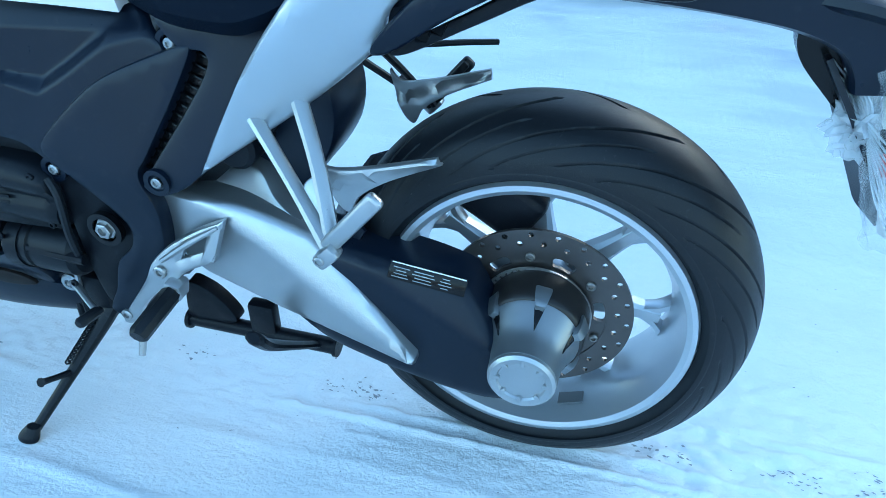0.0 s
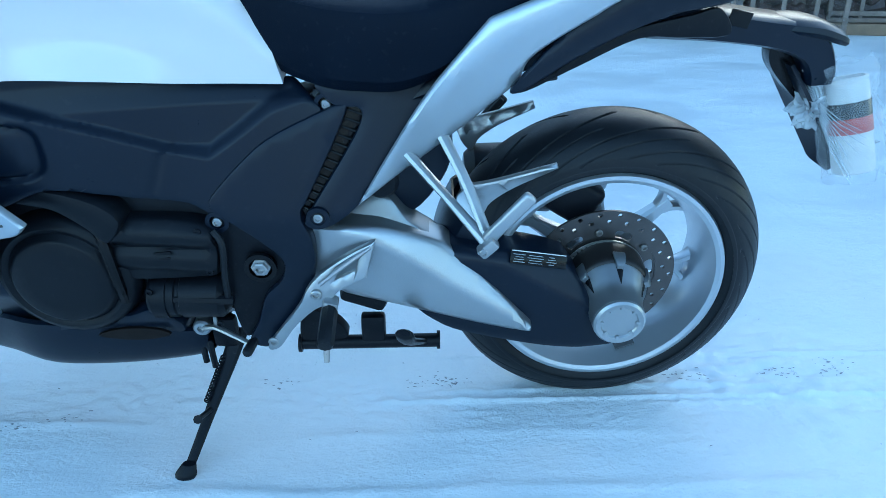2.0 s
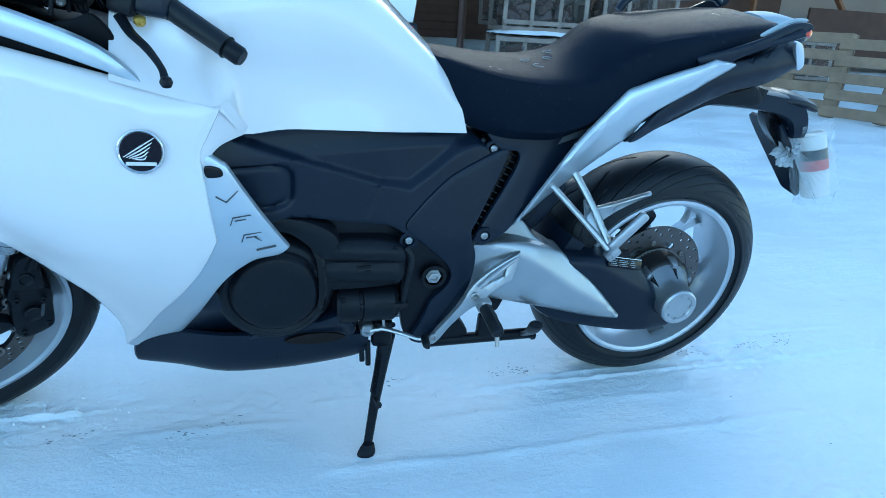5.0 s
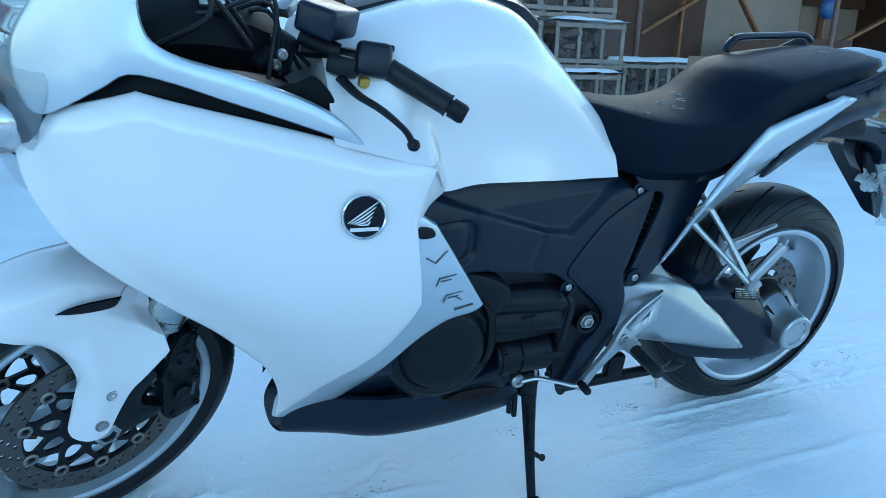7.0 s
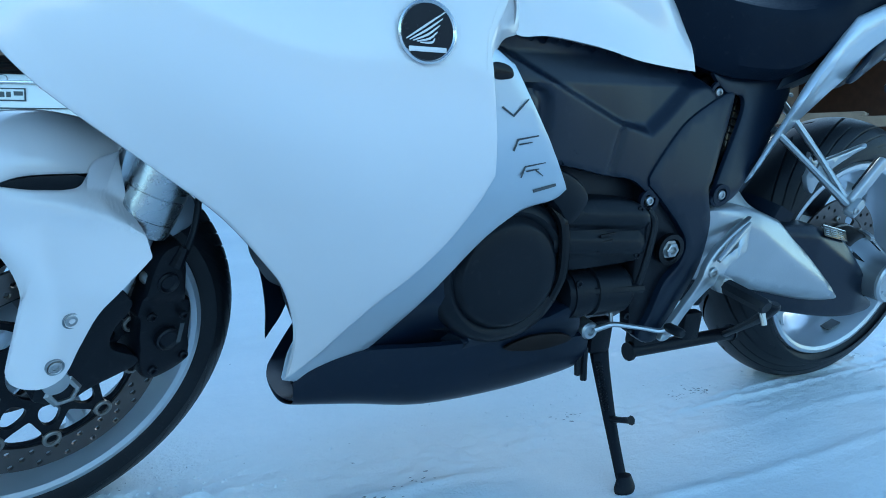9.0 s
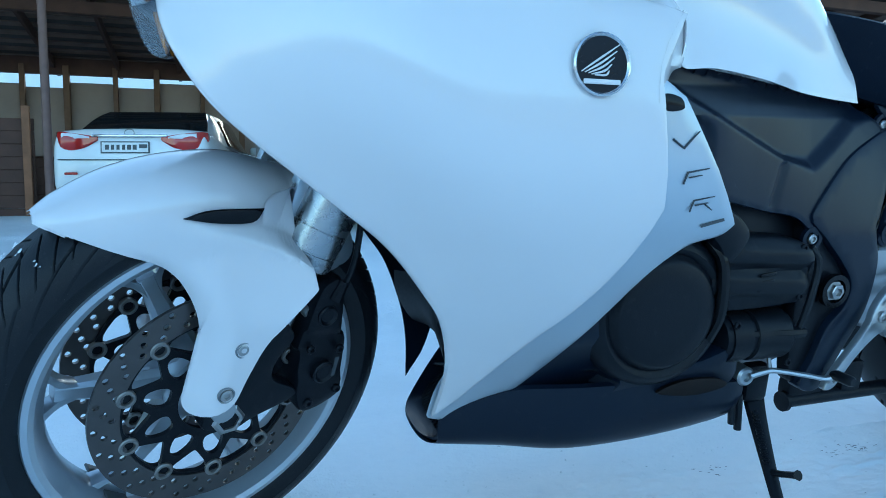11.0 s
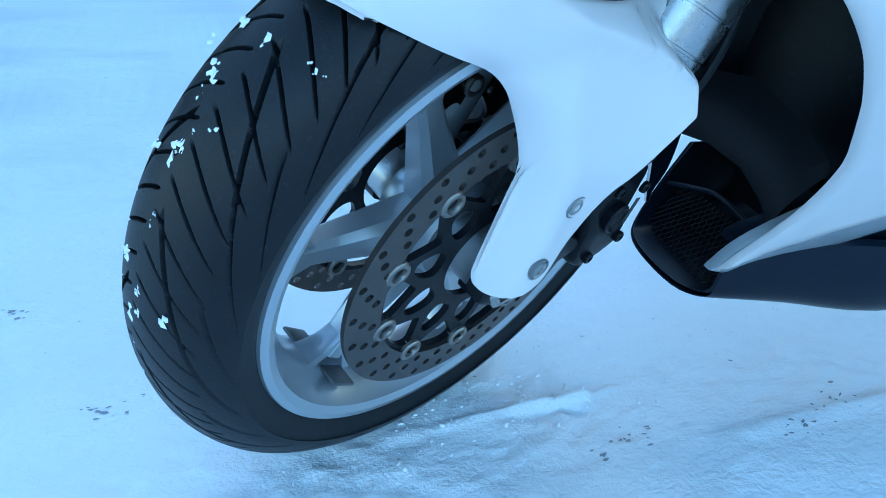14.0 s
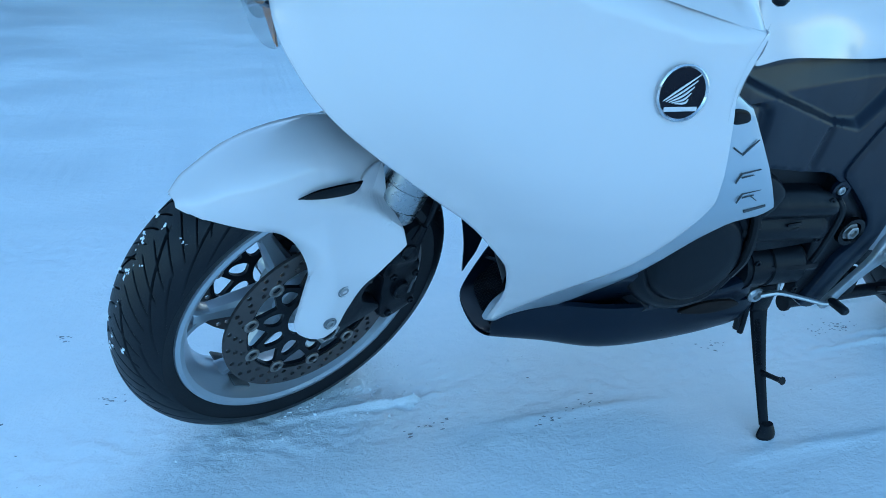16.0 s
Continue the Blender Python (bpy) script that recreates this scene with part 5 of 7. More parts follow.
part("lever_boss", lathe([(-0.115, 0.016), (-0.146, 0.016), (-0.150, 0.013), (-0.150, 0.0075), (-0.143, 0.007), (-0.143, 0)], 24, (-0.729, 0, 0.271)), ALLOY, lever)
part("toe_peg", tube([(-0.619, -0.206, 0.291), (-0.621, -0.214, 0.293), (-0.624, -0.243, 0.296), (-0.624, -0.247, 0.296)], (0.006, 0.0085, 0.0085, 0.006), 10, sharp=True), RUBBER, lever)
part("linkage_rod", tube([(-0.700, -0.150, 0.330), (-0.698, -0.158, 0.295), (-0.696, -0.160, 0.284)], 0.0035, 6), STEEL, lever)

# side stand
stand = part("side_stand", tube([(-0.676, -0.105, 0.240), (-0.690, -0.142, 0.200), (-0.718, -0.218, 0.136), (-0.743, -0.290, 0.081)], (0.020, 0.016, 0.011, 0.009), 10, flat=0.7), DARK_METAL, bike, "black steel side stand leg resting in the snow")
part("stand_foot", loft([[(x + r * math.cos(a) * 1.35, y + r * math.sin(a) * 0.8, z) for a in np.linspace(0, 2 * math.pi, 14, endpoint=False)] for x, y, z, r in ((-0.742, -0.294, 0.090, 0.009), (-0.746, -0.302, 0.080, 0.013), (-0.748, -0.305, 0.073, 0.014), (-0.749, -0.306, 0.066, 0.011))], 2), DARK_METAL, stand)
part("stand_tang", tube([(-0.717, -0.214, 0.140), (-0.719, -0.238, 0.152), (-0.721, -0.262, 0.165), (-0.721, -0.267, 0.168)], (0.006, 0.005, 0.0055, 0.008), 8), DARK_METAL, stand)
part("stand_spring", tube([(-0.700 - 0.00032 * k + 0.0045 * math.cos(k * 1.2), -0.148 - 0.00085 * k + 0.0045 * math.sin(k * 1.2), 0.208 - 0.00072 * k) for k in range(76)], 0.0015, 5, 2), DARK_METAL, stand)
part("stand_bracket", block((0.046, 0.026, 0.066), pose(-0.694, -0.128, 0.252, 0, 0, 0), 0.010), DARK_METAL, stand)
for k in range(2):
    part("hose_end", tube([(-0.725 - 0.014 * k, -0.135, 0.235), (-0.722 - 0.014 * k, -0.14, 0.175 + 0.012 * k)], 0.006, 8, sharp=True), RUBBER, bike)


# -- front end (built straight, then steered) --
def fender_points():
    crown = curve([(-1.722, 0.560), (-1.690, 0.578), (-1.650, 0.595), (-1.600, 0.607), (-1.545, 0.613), (-1.490, 0.609), (-1.415, 0.586)], 16)
    hem = curve([(-1.724, 0.556), (-1.705, 0.548), (-1.665, 0.530), (-1.606, 0.502), (-1.580, 0.466), (-1.571, 0.424), (-1.581, 0.378), (-1.597, 0.334), (-1.588, 0.319), (-1.548, 0.326), (-1.524, 0.362), (-1.496, 0.412), (-1.450, 0.462), (-1.441, 0.476), (-1.455, 0.489), (-1.481, 0.511), (-1.490, 0.543), (-1.478, 0.577), (-1.415, 0.587)], 5)
    crown = np.array(crown)
    hem = np.array(hem)
    run = lambda p: np.r_[0, np.cumsum(np.linalg.norm(np.diff(p, axis=0), axis=1))]
    top = np.interp(np.linspace(0, 1, len(hem)) ** 1.0, run(crown) / run(crown)[-1], np.arange(len(crown)))
    share = np.interp(np.linspace(0, 1, len(hem)), (0, 0.118, 0.176, 0.235, 0.294, 0.353, 0.412, 0.47, 0.53, 0.65, 0.76, 1), (0, 0.30, 0.43, 0.576, 0.667, 0.742, 0.80, 0.825, 0.855, 0.90, 0.935, 1)) * (len(crown) - 1)
    tops = np.c_[np.interp(share, np.arange(len(crown)), crown[:, 0]), np.interp(share, np.arange(len(crown)), crown[:, 1])]
    return tops, hem


def fender_half(x, d):
    full = ease(x, ((-1.73, 0.020), (-1.70, 0.050), (-1.64, 0.072), (-1.55, 0.082), (-1.40, 0.088)))
    arc = full * max(0, 1 - (1 - min(1, d / 0.12)) ** 2.6) ** 0.30
    return arc + 0.028 * max(0, min(1, (d - 0.10) / 0.2)) + 0.019 * max(0, min(1, (d - 0.10) / 0.08))


LEG_FRONT = [tuple(q) for q in curve([(0.314, -1.600), (0.334, -1.597), (0.378, -1.581), (0.424, -1.571), (0.466, -1.580), (0.497, -1.603), (0.53, -1.645)], 8)]


def crease(x, z):
    """The leg stands proud below a fold that runs from the slot to the fork."""
    fade = min(1, max(0, (x + 1.60) / 0.06)) * min(1, max(0, (z - 0.36) / 0.08))
    flare = 0.036 * min(1, max(0, (x + 1.54) / 0.10)) ** 1.5 * min(1, max(0, (z - 0.33) / 0.10))
    below = 1 - over(x, z, ((-1.62, 0.560), (-1.537, 0.545), (-1.474, 0.528), (-1.430, 0.498)), 0.012)
    k = 1 - min(1, max(0, (x - ease(z, LEG_FRONT)) / 0.036))
    low = min(1, max(0, (0.56 - z) / 0.13))
    curl = 0.026 * k * k * low * low * (3 - 2 * low)
    return fade * (0.012 * below - 0.006) + flare * below - curl


tops, hem = fender_points()
bm = bmesh.new()
for thick in (0.0, 0.004):
    rows = []
    for p, q in zip(tops, hem):
        row = []
        vs = [(k / 34) ** 1.7 for k in range(35)]
        side = []
        for v in vs:
            c = p + (q - p) * v
            d = np.linalg.norm(c - p)
            side.append((c[0], fender_half(c[0], d) + crease(c[0], c[1]) - thick * (1 if d > 0.02 else 0), c[1] - (thick if d <= 0.04 else 0)))
        rows.append([bm.verts.new((x, -y, z)) for x, y, z in reversed(side)] + [bm.verts.new((x, y, z)) for x, y, z in side[1:]])
    grid_faces(bm, rows)
bmesh.ops.remove_doubles(bm, verts=bm.verts, dist=1e-5)
fender = steered(part("front_fender", bm, WHITE, bike, "pearl white front mudguard with fork shrouds", smooth=50))
slot = panel([(-1.585, 0.562), (-1.585, 0.562), (-1.552, 0.570), (-1.490, 0.566), (-1.490, 0.566), (-1.504, 0.550), (-1.545, 0.553)], lambda x, z: fender_half(x, 0.075) + 0.001, thick=0.002, r=0.002, step=0.02)
part("slot", slot, GLOSS_BLACK, fender, "narrow black air slot")
for x, y, z in ((-1.530, -0.1215, 0.400), (-1.553, -0.1262, 0.344)):
    part("bolt_seat", lathe([(y + 0.004, 0.0108), (y, 0.0108), (y - 0.0006, 0.0098), (y + 0.0008, 0.0082), (y + 0.004, 0.0078)], 20, (x, 0, z), closed=True), NOSE, fender)
    bolt((x, y + 0.002, z), fender, 0.0076, 0.003, STEEL)
for side in (-1, 1):
    base = Vector((-1.429, side * 0.073, 0.480))
    low = Vector((-1.424, side * 0.073, 0.480))
    fork = steered(part("fork_leg", tube([low - RAKE * 0.20, low + RAKE * 0.01], 0.0190, 20, 2, sharp=True), SILVER, bike, "front fork leg with a silver lower casting"))
    part("fork_tube", tube([base + RAKE * k for k in (-0.004, 0.0, 0.006, 0.020, 0.0205, 0.0225, 0.023, 0.052, 0.0525, 0.0545, 0.055, 0.42, 0.42)], (0.026, 0.034, 0.0366, 0.0373, 0.0360, 0.0360, 0.0376, 0.0376, 0.0363, 0.0363, 0.0378, 0.0378, 0.02), 40, sharp=True), BRUSHED, fork, "brushed silver upper fork tube")
    foot = panel([(-1.570, 0.292), (-1.560, 0.270), (-1.530, 0.262), (-1.500, 0.272), (-1.446, 0.285), (-1.442, 0.300), (-1.474, 0.325), (-1.470, 0.352), (-1.450, 0.374), (-1.448, 0.392), (-1.48, 0.425), (-1.52, 0.37)], lambda x, z: 0.096, thick=0.025, r=0.005, step=0.03, side=side)
    part("fork_foot", foot, ENGINE, fork)
    plate = panel([(-1.400, 0.600), (-1.372, 0.540), (-1.346, 0.500), (-1.348, 0.466), (-1.386, 0.446), (-1.407, 0.420), (-1.412, 0.400), (-1.430, 0.402), (-1.431, 0.420), (-1.416, 0.443), (-1.430, 0.470), (-1.450, 0.520), (-1.43, 0.600)], lambda x, z: 0.062, thick=0.012, r=0.005, step=0.03, side=side)
    part("fork_bracket", plate, SILVER, fork, "silver bracket behind the fork tube")
    part("axle_nut", lathe([(side * 0.070, 0.023), (side * 0.096, 0.023), (side * 0.099, 0.019), (side * 0.099, 0.014), (side * 0.088, 0.0135), (side * 0.088, 0)], 6, (FRONT.x + 0.008, 0, FRONT.z - 0.018)), STEEL, fork)
    cal = steered(part("front_brake_caliper", panel([(-1.420, 0.432), (-1.407, 0.454), (-1.383, 0.460), (-1.374, 0.431), (-1.373, 0.375), (-1.363, 0.360), (-1.367, 0.295), (-1.376, 0.268), (-1.427, 0.256), (-1.442, 0.288), (-1.438, 0.348), (-1.441, 0.365), (-1.430, 0.400)], lambda x, z: 0.101 + 0.006 * over(x, z, ((-1.48, 0.40), (-1.36, 0.37)), 0.004) - 0.006 * over(x, z, ((-1.48, 0.325), (-1.36, 0.300)), 0.004), thick=0.070, r=0.010, step=0.010, side=side), DARK_METAL, bike, "black four-piston front brake caliper"))
    for x, z, r in ((-1.402, 0.408, 0.015), (-1.402, 0.318, 0.017)):
        part("piston_cap", lathe([(side * 0.094, r), (side * 0.103, r), (side * 0.105, r * 0.85), (side * 0.102, r * 0.6), (side * 0.102, 0)], 24, (x, 0, z)), ENGINE, cal)
    for x, z in ((-1.425, 0.362), (-1.380, 0.352), (-1.425, 0.275), (-1.380, 0.285)):
        bolt((x, side * 0.1015, z), cal, 0.0065, 0.005, DARK_METAL, side=side)
    part("print_bar", block((0.006, 0.001, 0.030), pose(-1.386, side * 0.1045, 0.325, 0, 12, 0), 0), LETTER, cal)
    bolt((-1.421, side * 0.078, 0.411), cal, 0.010, 0.012, side=side)
    part("banjo", tube([(-1.392, side * 0.100, 0.430), (-1.380, side * 0.100, 0.455)], (0.011, 0.007), 10, sharp=True), DARK_METAL, cal)
    part("brake_hose", tube([(-1.385, side * 0.10, 0.43), (-1.365, side * 0.10, 0.49), (-1.355, side * 0.09, 0.58), (-1.345, side * 0.07, 0.68)], 0.0045, 8), RUBBER, cal, "black brake hose")
part("fork_brace", block((0.16, 0.24, 0.035), pose(-1.29, 0, 0.79, 0, -25, 0), 0.012), DARK_METAL, bike)

# handlebar with grip, switch box, lever, master cylinder (left side), cables
bar = part("handlebar", tube([(-1.215, -0.115, 0.955), (-1.17, -0.17, 0.962), (-1.13, -0.21, 0.955), (-1.060, -0.312, 0.917)], 0.011, 10, 4), DARK_METAL, bike, "black clip-on handlebar")
bar.matrix_local = BAR_STEER
part("grip", tube([(-1.128, -0.214, 0.953), (-1.125, -0.218, 0.952), (-1.075, -0.290, 0.925), (-1.073, -0.293, 0.924)], (0.0175, 0.0165, 0.0165, 0.0180), 18, sharp=True), RUBBER, bar, "black rubber grip")
part("bar_end", tube([(-1.071, -0.296, 0.923), (-1.060, -0.312, 0.917), (-1.057, -0.316, 0.9155)], (0.0150, 0.0150, 0.012), 18, sharp=True), DARK_METAL, bar)
part("switch_box", block((0.052, 0.052, 0.05), pose(-1.146, -0.195, 0.962, 0, 25, 55), 0.010, 3), BLACK, bar)
part("switch", block((0.012, 0.012, 0.010), pose(-1.125, -0.205, 0.982, 0, 25, 55), 0.003), GLOSS_BLACK, bar)
part("master_cylinder", tube([(-1.235, -0.135, 0.985), (-1.19, -0.170, 0.968)], (0.014, 0.013), 12, sharp=True), DARK_METAL, bar)
part("lever_clamp", block((0.035, 0.045, 0.03), pose(-1.188, -0.182, 0.952, 0, 20, 40), 0.008), DARK_METAL, bar)
part("adjuster", lathe([(0, 0.006), (0.004, 0.009), (0.012, 0.009), (0.014, 0.006)], 14, (-1.178, -0.222, 0.935), "z"), GOLD, bar, "gold lever adjuster")
part("clutch_lever", tube([(-1.200, -0.195, 0.940), (-1.195, -0.235, 0.930), (-1.185, -0.28, 0.925), (-1.178, -0.325, 0.915), (-1.178, -0.346, 0.905)], (0.009, 0.008, 0.007, 0.0055, 0.006), 10, flat=0.6), DARK_METAL, bar, "black clutch lever with a ball end")
part("lever_ball", lathe([(-0.009, 0.001), (-0.006, 0.007), (0, 0.0095), (0.006, 0.007), (0.009, 0.001)], 14, (-1.178, -0.349, 0.903), "z"), DARK_METAL, bar)
part("fluid_reservoir", block((0.085, 0.060, 0.042), pose(-1.205, -0.158, 1.012, 4, 8, 30), 0.008, 3), BLACK, bar, "black clutch fluid reservoir")
part("top_clamp", block((0.075, 0.24, 0.022), pose(-1.255, 0, 0.950, 0, -25, 0), 0.010), DARK_METAL, bar)
for k, (x, y, z) in enumerate(((-1.262, -0.105, 0.958), (-1.268, -0.10, 0.942))):
    bolt((x, y - 0.03, z), bar, 0.008, 0.008)
part("fork_cap", lathe([(0.93, 0.019), (0.965, 0.019), (0.970, 0.014), (0.966, 0.010), (0.966, 0)], 22, (-1.243, -0.098, 0), "z"), DARK_METAL, bar)
rnd = random.Random(4)
for k in range(7):
    y0 = -0.03 - 0.02 * k
    pts = [(-1.20 - 0.01 * k, y0, 0.94), (-1.25 - 0.01 * k, y0 - 0.02, 0.985 + rnd.uniform(-0.02, 0.03)), (-1.32, y0 - 0.01 + rnd.uniform(-0.03, 0.03), 0.99 + rnd.uniform(-0.03, 0.03)), (-1.40, y0, 0.93)]
    part("control_cable", tube(pts, 0.0042, 7, 5), RUBBER, bike, "black control cable" if k == 0 else "")

for k in range(16):
    x, y, z = rnd.uniform(-1.40, -1.20), rnd.uniform(-0.15, -0.02), rnd.uniform(0.90, 1.0)
    bits = block((rnd.uniform(0.012, 0.04), rnd.uniform(0.01, 0.03), rnd.uniform(0.008, 0.02)), pose(x, y, z, rnd.uniform(-40, 40), rnd.uniform(-40, 40), rnd.uniform(0, 180)), 0.003, 2)
    part("connector", bits, (BLACK, STEEL, DARK_METAL, GLOSS_BLACK)[k % 4], bike)
for k in range(5):
    y0 = -0.05 - 0.025 * k
    part("wiring", tube([(-1.16 - 0.02 * k, y0 - 0.02, 0.90), (-1.23, y0 - 0.01, 0.96 + 0.012 * k), (-1.31, y0, 0.945 + 0.01 * k), (-1.39, y0 + 0.02, 0.97)], 0.0035, 7, 5), (RUBBER, DARK_METAL)[k % 2], bike)

# -- number plate holder at the tail --
holder = loft([[(x + q * h * ca, w * p, z + q * h * sa) for p, q in ((-1, -0.8), (-0.8, -1), (0.8, -1), (1, -0.8), (1, 0.8), (0.8, 1), (-0.8, 1), (-1, 0.8))] for x, z, w, h, ca, sa in
               ((0.02, 0.792, 0.060, 0.034, 0.2, 1), (0.12, 0.776, 0.055, 0.024, 0, 1), (0.20, 0.765, 0.048, 0.022, 0.1, 1), (0.250, 0.756, 0.044, 0.025, 0.4, 0.9), (0.290, 0.738, 0.042, 0.026, 0.7, 0.7), (0.312, 0.705, 0.040, 0.024, 0.95, 0.25), (0.318, 0.680, 0.036, 0.020, 1, 0.1))], 4)
plate_holder = part("plate_holder", holder, BLACK, bike, "black number plate holder without a plate")
hood = loft([[(x, w * p, z + h * q) for p, q in TAIL_RING] for x, w, z, h in ((0.228, 0.038, 0.770, 0.008), (0.250, 0.050, 0.772, 0.012), (0.290, 0.054, 0.768, 0.014), (0.326, 0.052, 0.757, 0.013), (0.334, 0.050, 0.753, 0.010))], 3)
part("lamp_hood", hood, BLACK, plate_holder, "black plate lamp hood")
part("mount_slot", block((0.034, 0.004, 0.024), pose(0.150, -0.0545, 0.790, 0, 12, 0), 0.001), GLOSS_BLACK, plate_holder)
board = bmesh.new()
front = [board.verts.new(p) for p in ((0.268, 0.090, 0.700), (0.276, 0.104, 0.692), (0.284, 0.106, 0.680), (0.300, 0.085, 0.648), (0.352, 0.002, 0.541), (0.356, -0.004, 0.536), (0.375, -0.034, 0.525), (0.378, -0.036, 0.528), (0.352, -0.042, 0.582), (0.300, -0.034, 0.660), (0.268, -0.020, 0.706))]
face = board.faces.new(front)
face.normal_update()
grown = bmesh.ops.extrude_face_region(board, geom=[face])
bmesh.ops.translate(board, vec=Vector((0.84, 0.25, 0.48)) * 0.007, verts=[v for v in grown["geom"] if isinstance(v, bmesh.types.BMVert)])
bmesh.ops.triangulate(board, faces=board.faces)
part("plate_board", board, BLACK, plate_holder, "dark plastic plate board without a plate")
part("carrier_neck", panel([(0.243, 0.735), (0.300, 0.728), (0.330, 0.664), (0.314, 0.638), (0.275, 0.668), (0.243, 0.704)], lambda x, z: 0.036, thick=0.030, r=0.004, step=0.02, side=1), GLOSS_BLACK, plate_holder)

# ---- the yard ----
def lift(x, y):
    """The yard's gentle rise towards the shed."""
    k = max(0.0, y - 0.9)
    return 0.050 * (math.sqrt(k * k + 0.8) - math.sqrt(0.8)) if y < 12 else 0.050 * (math.sqrt(11.1 ** 2 + 0.8) - math.sqrt(0.8))


def steps(lo, hi, fine, grow=1.16):
    mid = list(np.arange(lo, hi, fine))
    out, d, a, b = list(mid), fine, lo, hi
    while max(abs(a), abs(b)) < 420:
        d *= grow
        a, b = a - d, b + d
        out = [a, *out, b]
    return out


TRACKS = (  # thin raised lips left by tyres: y, from x, to x, height
    (-0.052, -1.62, -1.27, 0.015), (-0.090, -0.45, 0.85, 0.011), (-0.050, -0.32, 0.45, 0.009), (-0.110, 0.10, 0.40, 0.005), (-0.129, -0.32, -0.15, 0.004), (-0.35, -0.9, 0.4, 0.005), (0.05, -1.36, -1.22, 0.004), (-0.165, -1.25, -0.85, 0.005), (0.075, -0.35, 0.9, 0.006), (-0.20, -0.6, 0.2, 0.004))


def snow_height(x, y):
    p = Vector((x, y, 0))
    h = 0.010 * noise.noise(p * 1.1) + 0.004 * noise.noise(p * 4.3)
    near = max(0, 1 - max(abs(x + 0.7) - 2.4, abs(y) - 1.8, 0) / 2.5)
    if near:
        patch = max(0, noise.noise(Vector((x * 1.0, y * 2.1, 3.1))) + 0.10)
        lane = math.exp(-((y + 0.06) / 0.10) ** 2) * (0.35 + 0.8 * max(0, noise.noise(Vector((x * 1.6, 0, 5.0)))) + 0.45 * math.exp(-((x + 1.45) / 0.16) ** 2))
        rough = min(1.3, patch * 1.2 + lane)
        h += near * (0.0018 * noise.noise(p * 16) + rough * (0.008 * abs(noise.noise(p * 15)) + 0.009 * noise.noise(p * 38) + 0.004 * noise.noise(p * 90)) - 0.006 * lane)
        for y0, a, b, tall in TRACKS:
            if a < x < b:
                d = (y - y0 - 0.010 * noise.noise(Vector((x * 3.0, y0 * 9, 0)))) / (0.0065 if y0 > -0.15 else 0.011)
                if abs(d) < 3:
                    h += tall * math.exp(-d * d) * min(1, (x - a) / 0.08, (b - x) / 0.08) * (0.85 + 0.5 * noise.noise(Vector((x * 18, y0, 2))))
    h *= 1 - 0.9 * math.exp(-(y ** 2 + min(x ** 2, (x + 1.55) ** 2)) / 0.012)
    return h + lift(x, y)


xs = steps(-2.5, 1.1, 0.009)
ys = [*(y for y in steps(-0.75, 0.9, 0.009) if y < -0.16), *np.arange(-0.16, 0.10, 0.0042), *(y for y in steps(-0.75, 0.9, 0.009) if y > 0.10)]
verts = [(x, y, snow_height(x, y)) for x in xs for y in ys]
k = len(ys)
me = bpy.data.meshes.new("ground")
me.from_pydata(verts, [], [(i * k + j, (i + 1) * k + j, (i + 1) * k + j + 1, i * k + j + 1) for i in range(len(xs) - 1) for j in range(k - 1)])
for p in me.polygons:
    p.use_smooth = True
me.materials.append(SNOW)
ground = tagged(new("ground", me), "packed snow covering the yard with ruts and crumbs", "ground", kind="structure")

DIRT = material("dirt_specks", (0.30, 0.31, 0.33), 0.8, var=0.5)
rnd = random.Random(11)
bm = bmesh.new()
prints = ((-0.35, -0.02), (-0.28, -0.025), (-0.30, 0.0), (0.21, -0.02), (0.26, -0.01), (0.42, 0.0), (0.46, -0.015), (0.56, -0.01), (0.60, 0.03), (-0.64, -0.02), (0.29, 0.17), (-1.33, -0.13), (-1.89, 0.08), (-1.11, -0.18), (-1.03, -0.15), (-2.01, 0.33))
for k in range(430):
    x, y, r = rnd.uniform(-2.6, 1.6), rnd.gauss(0.1, 0.7), rnd.uniform(0.0007, 0.0020)
    if k % 2 == 0:
        x, y = prints[(k // 2) % len(prints)]
        x, y, r = x + rnd.gauss(0, 0.022), y + rnd.gauss(0, 0.012), rnd.uniform(0.0010, 0.0032)
    elif k % 11 == 1:
        r *= 2.2
    z = snow_height(x, y)
    turn = rnd.uniform(-0.6, 0.6)
    ring = []
    for a in np.linspace(0, 2 * math.pi, 7, endpoint=False):
        dx, dy = r * rnd.uniform(0.6, 2.4) * math.cos(a), r * rnd.uniform(0.4, 1.0) * math.sin(a)
        ring.append(bm.verts.new((x + dx * math.cos(turn) - dy * math.sin(turn), y + dx * math.sin(turn) + dy * math.cos(turn), z + 0.0008)))
    top = bm.verts.new((x, y, z + r * 0.25 + 0.0008))
    for a, b in zip(ring, ring[1:] + ring[:1]):
        bm.faces.new((a, b, top))
tagged(link("dirt_specks", bm, DIRT), "small dark specks of dirt on the snow", "dirt", kind="stuff")
bm = bmesh.new()
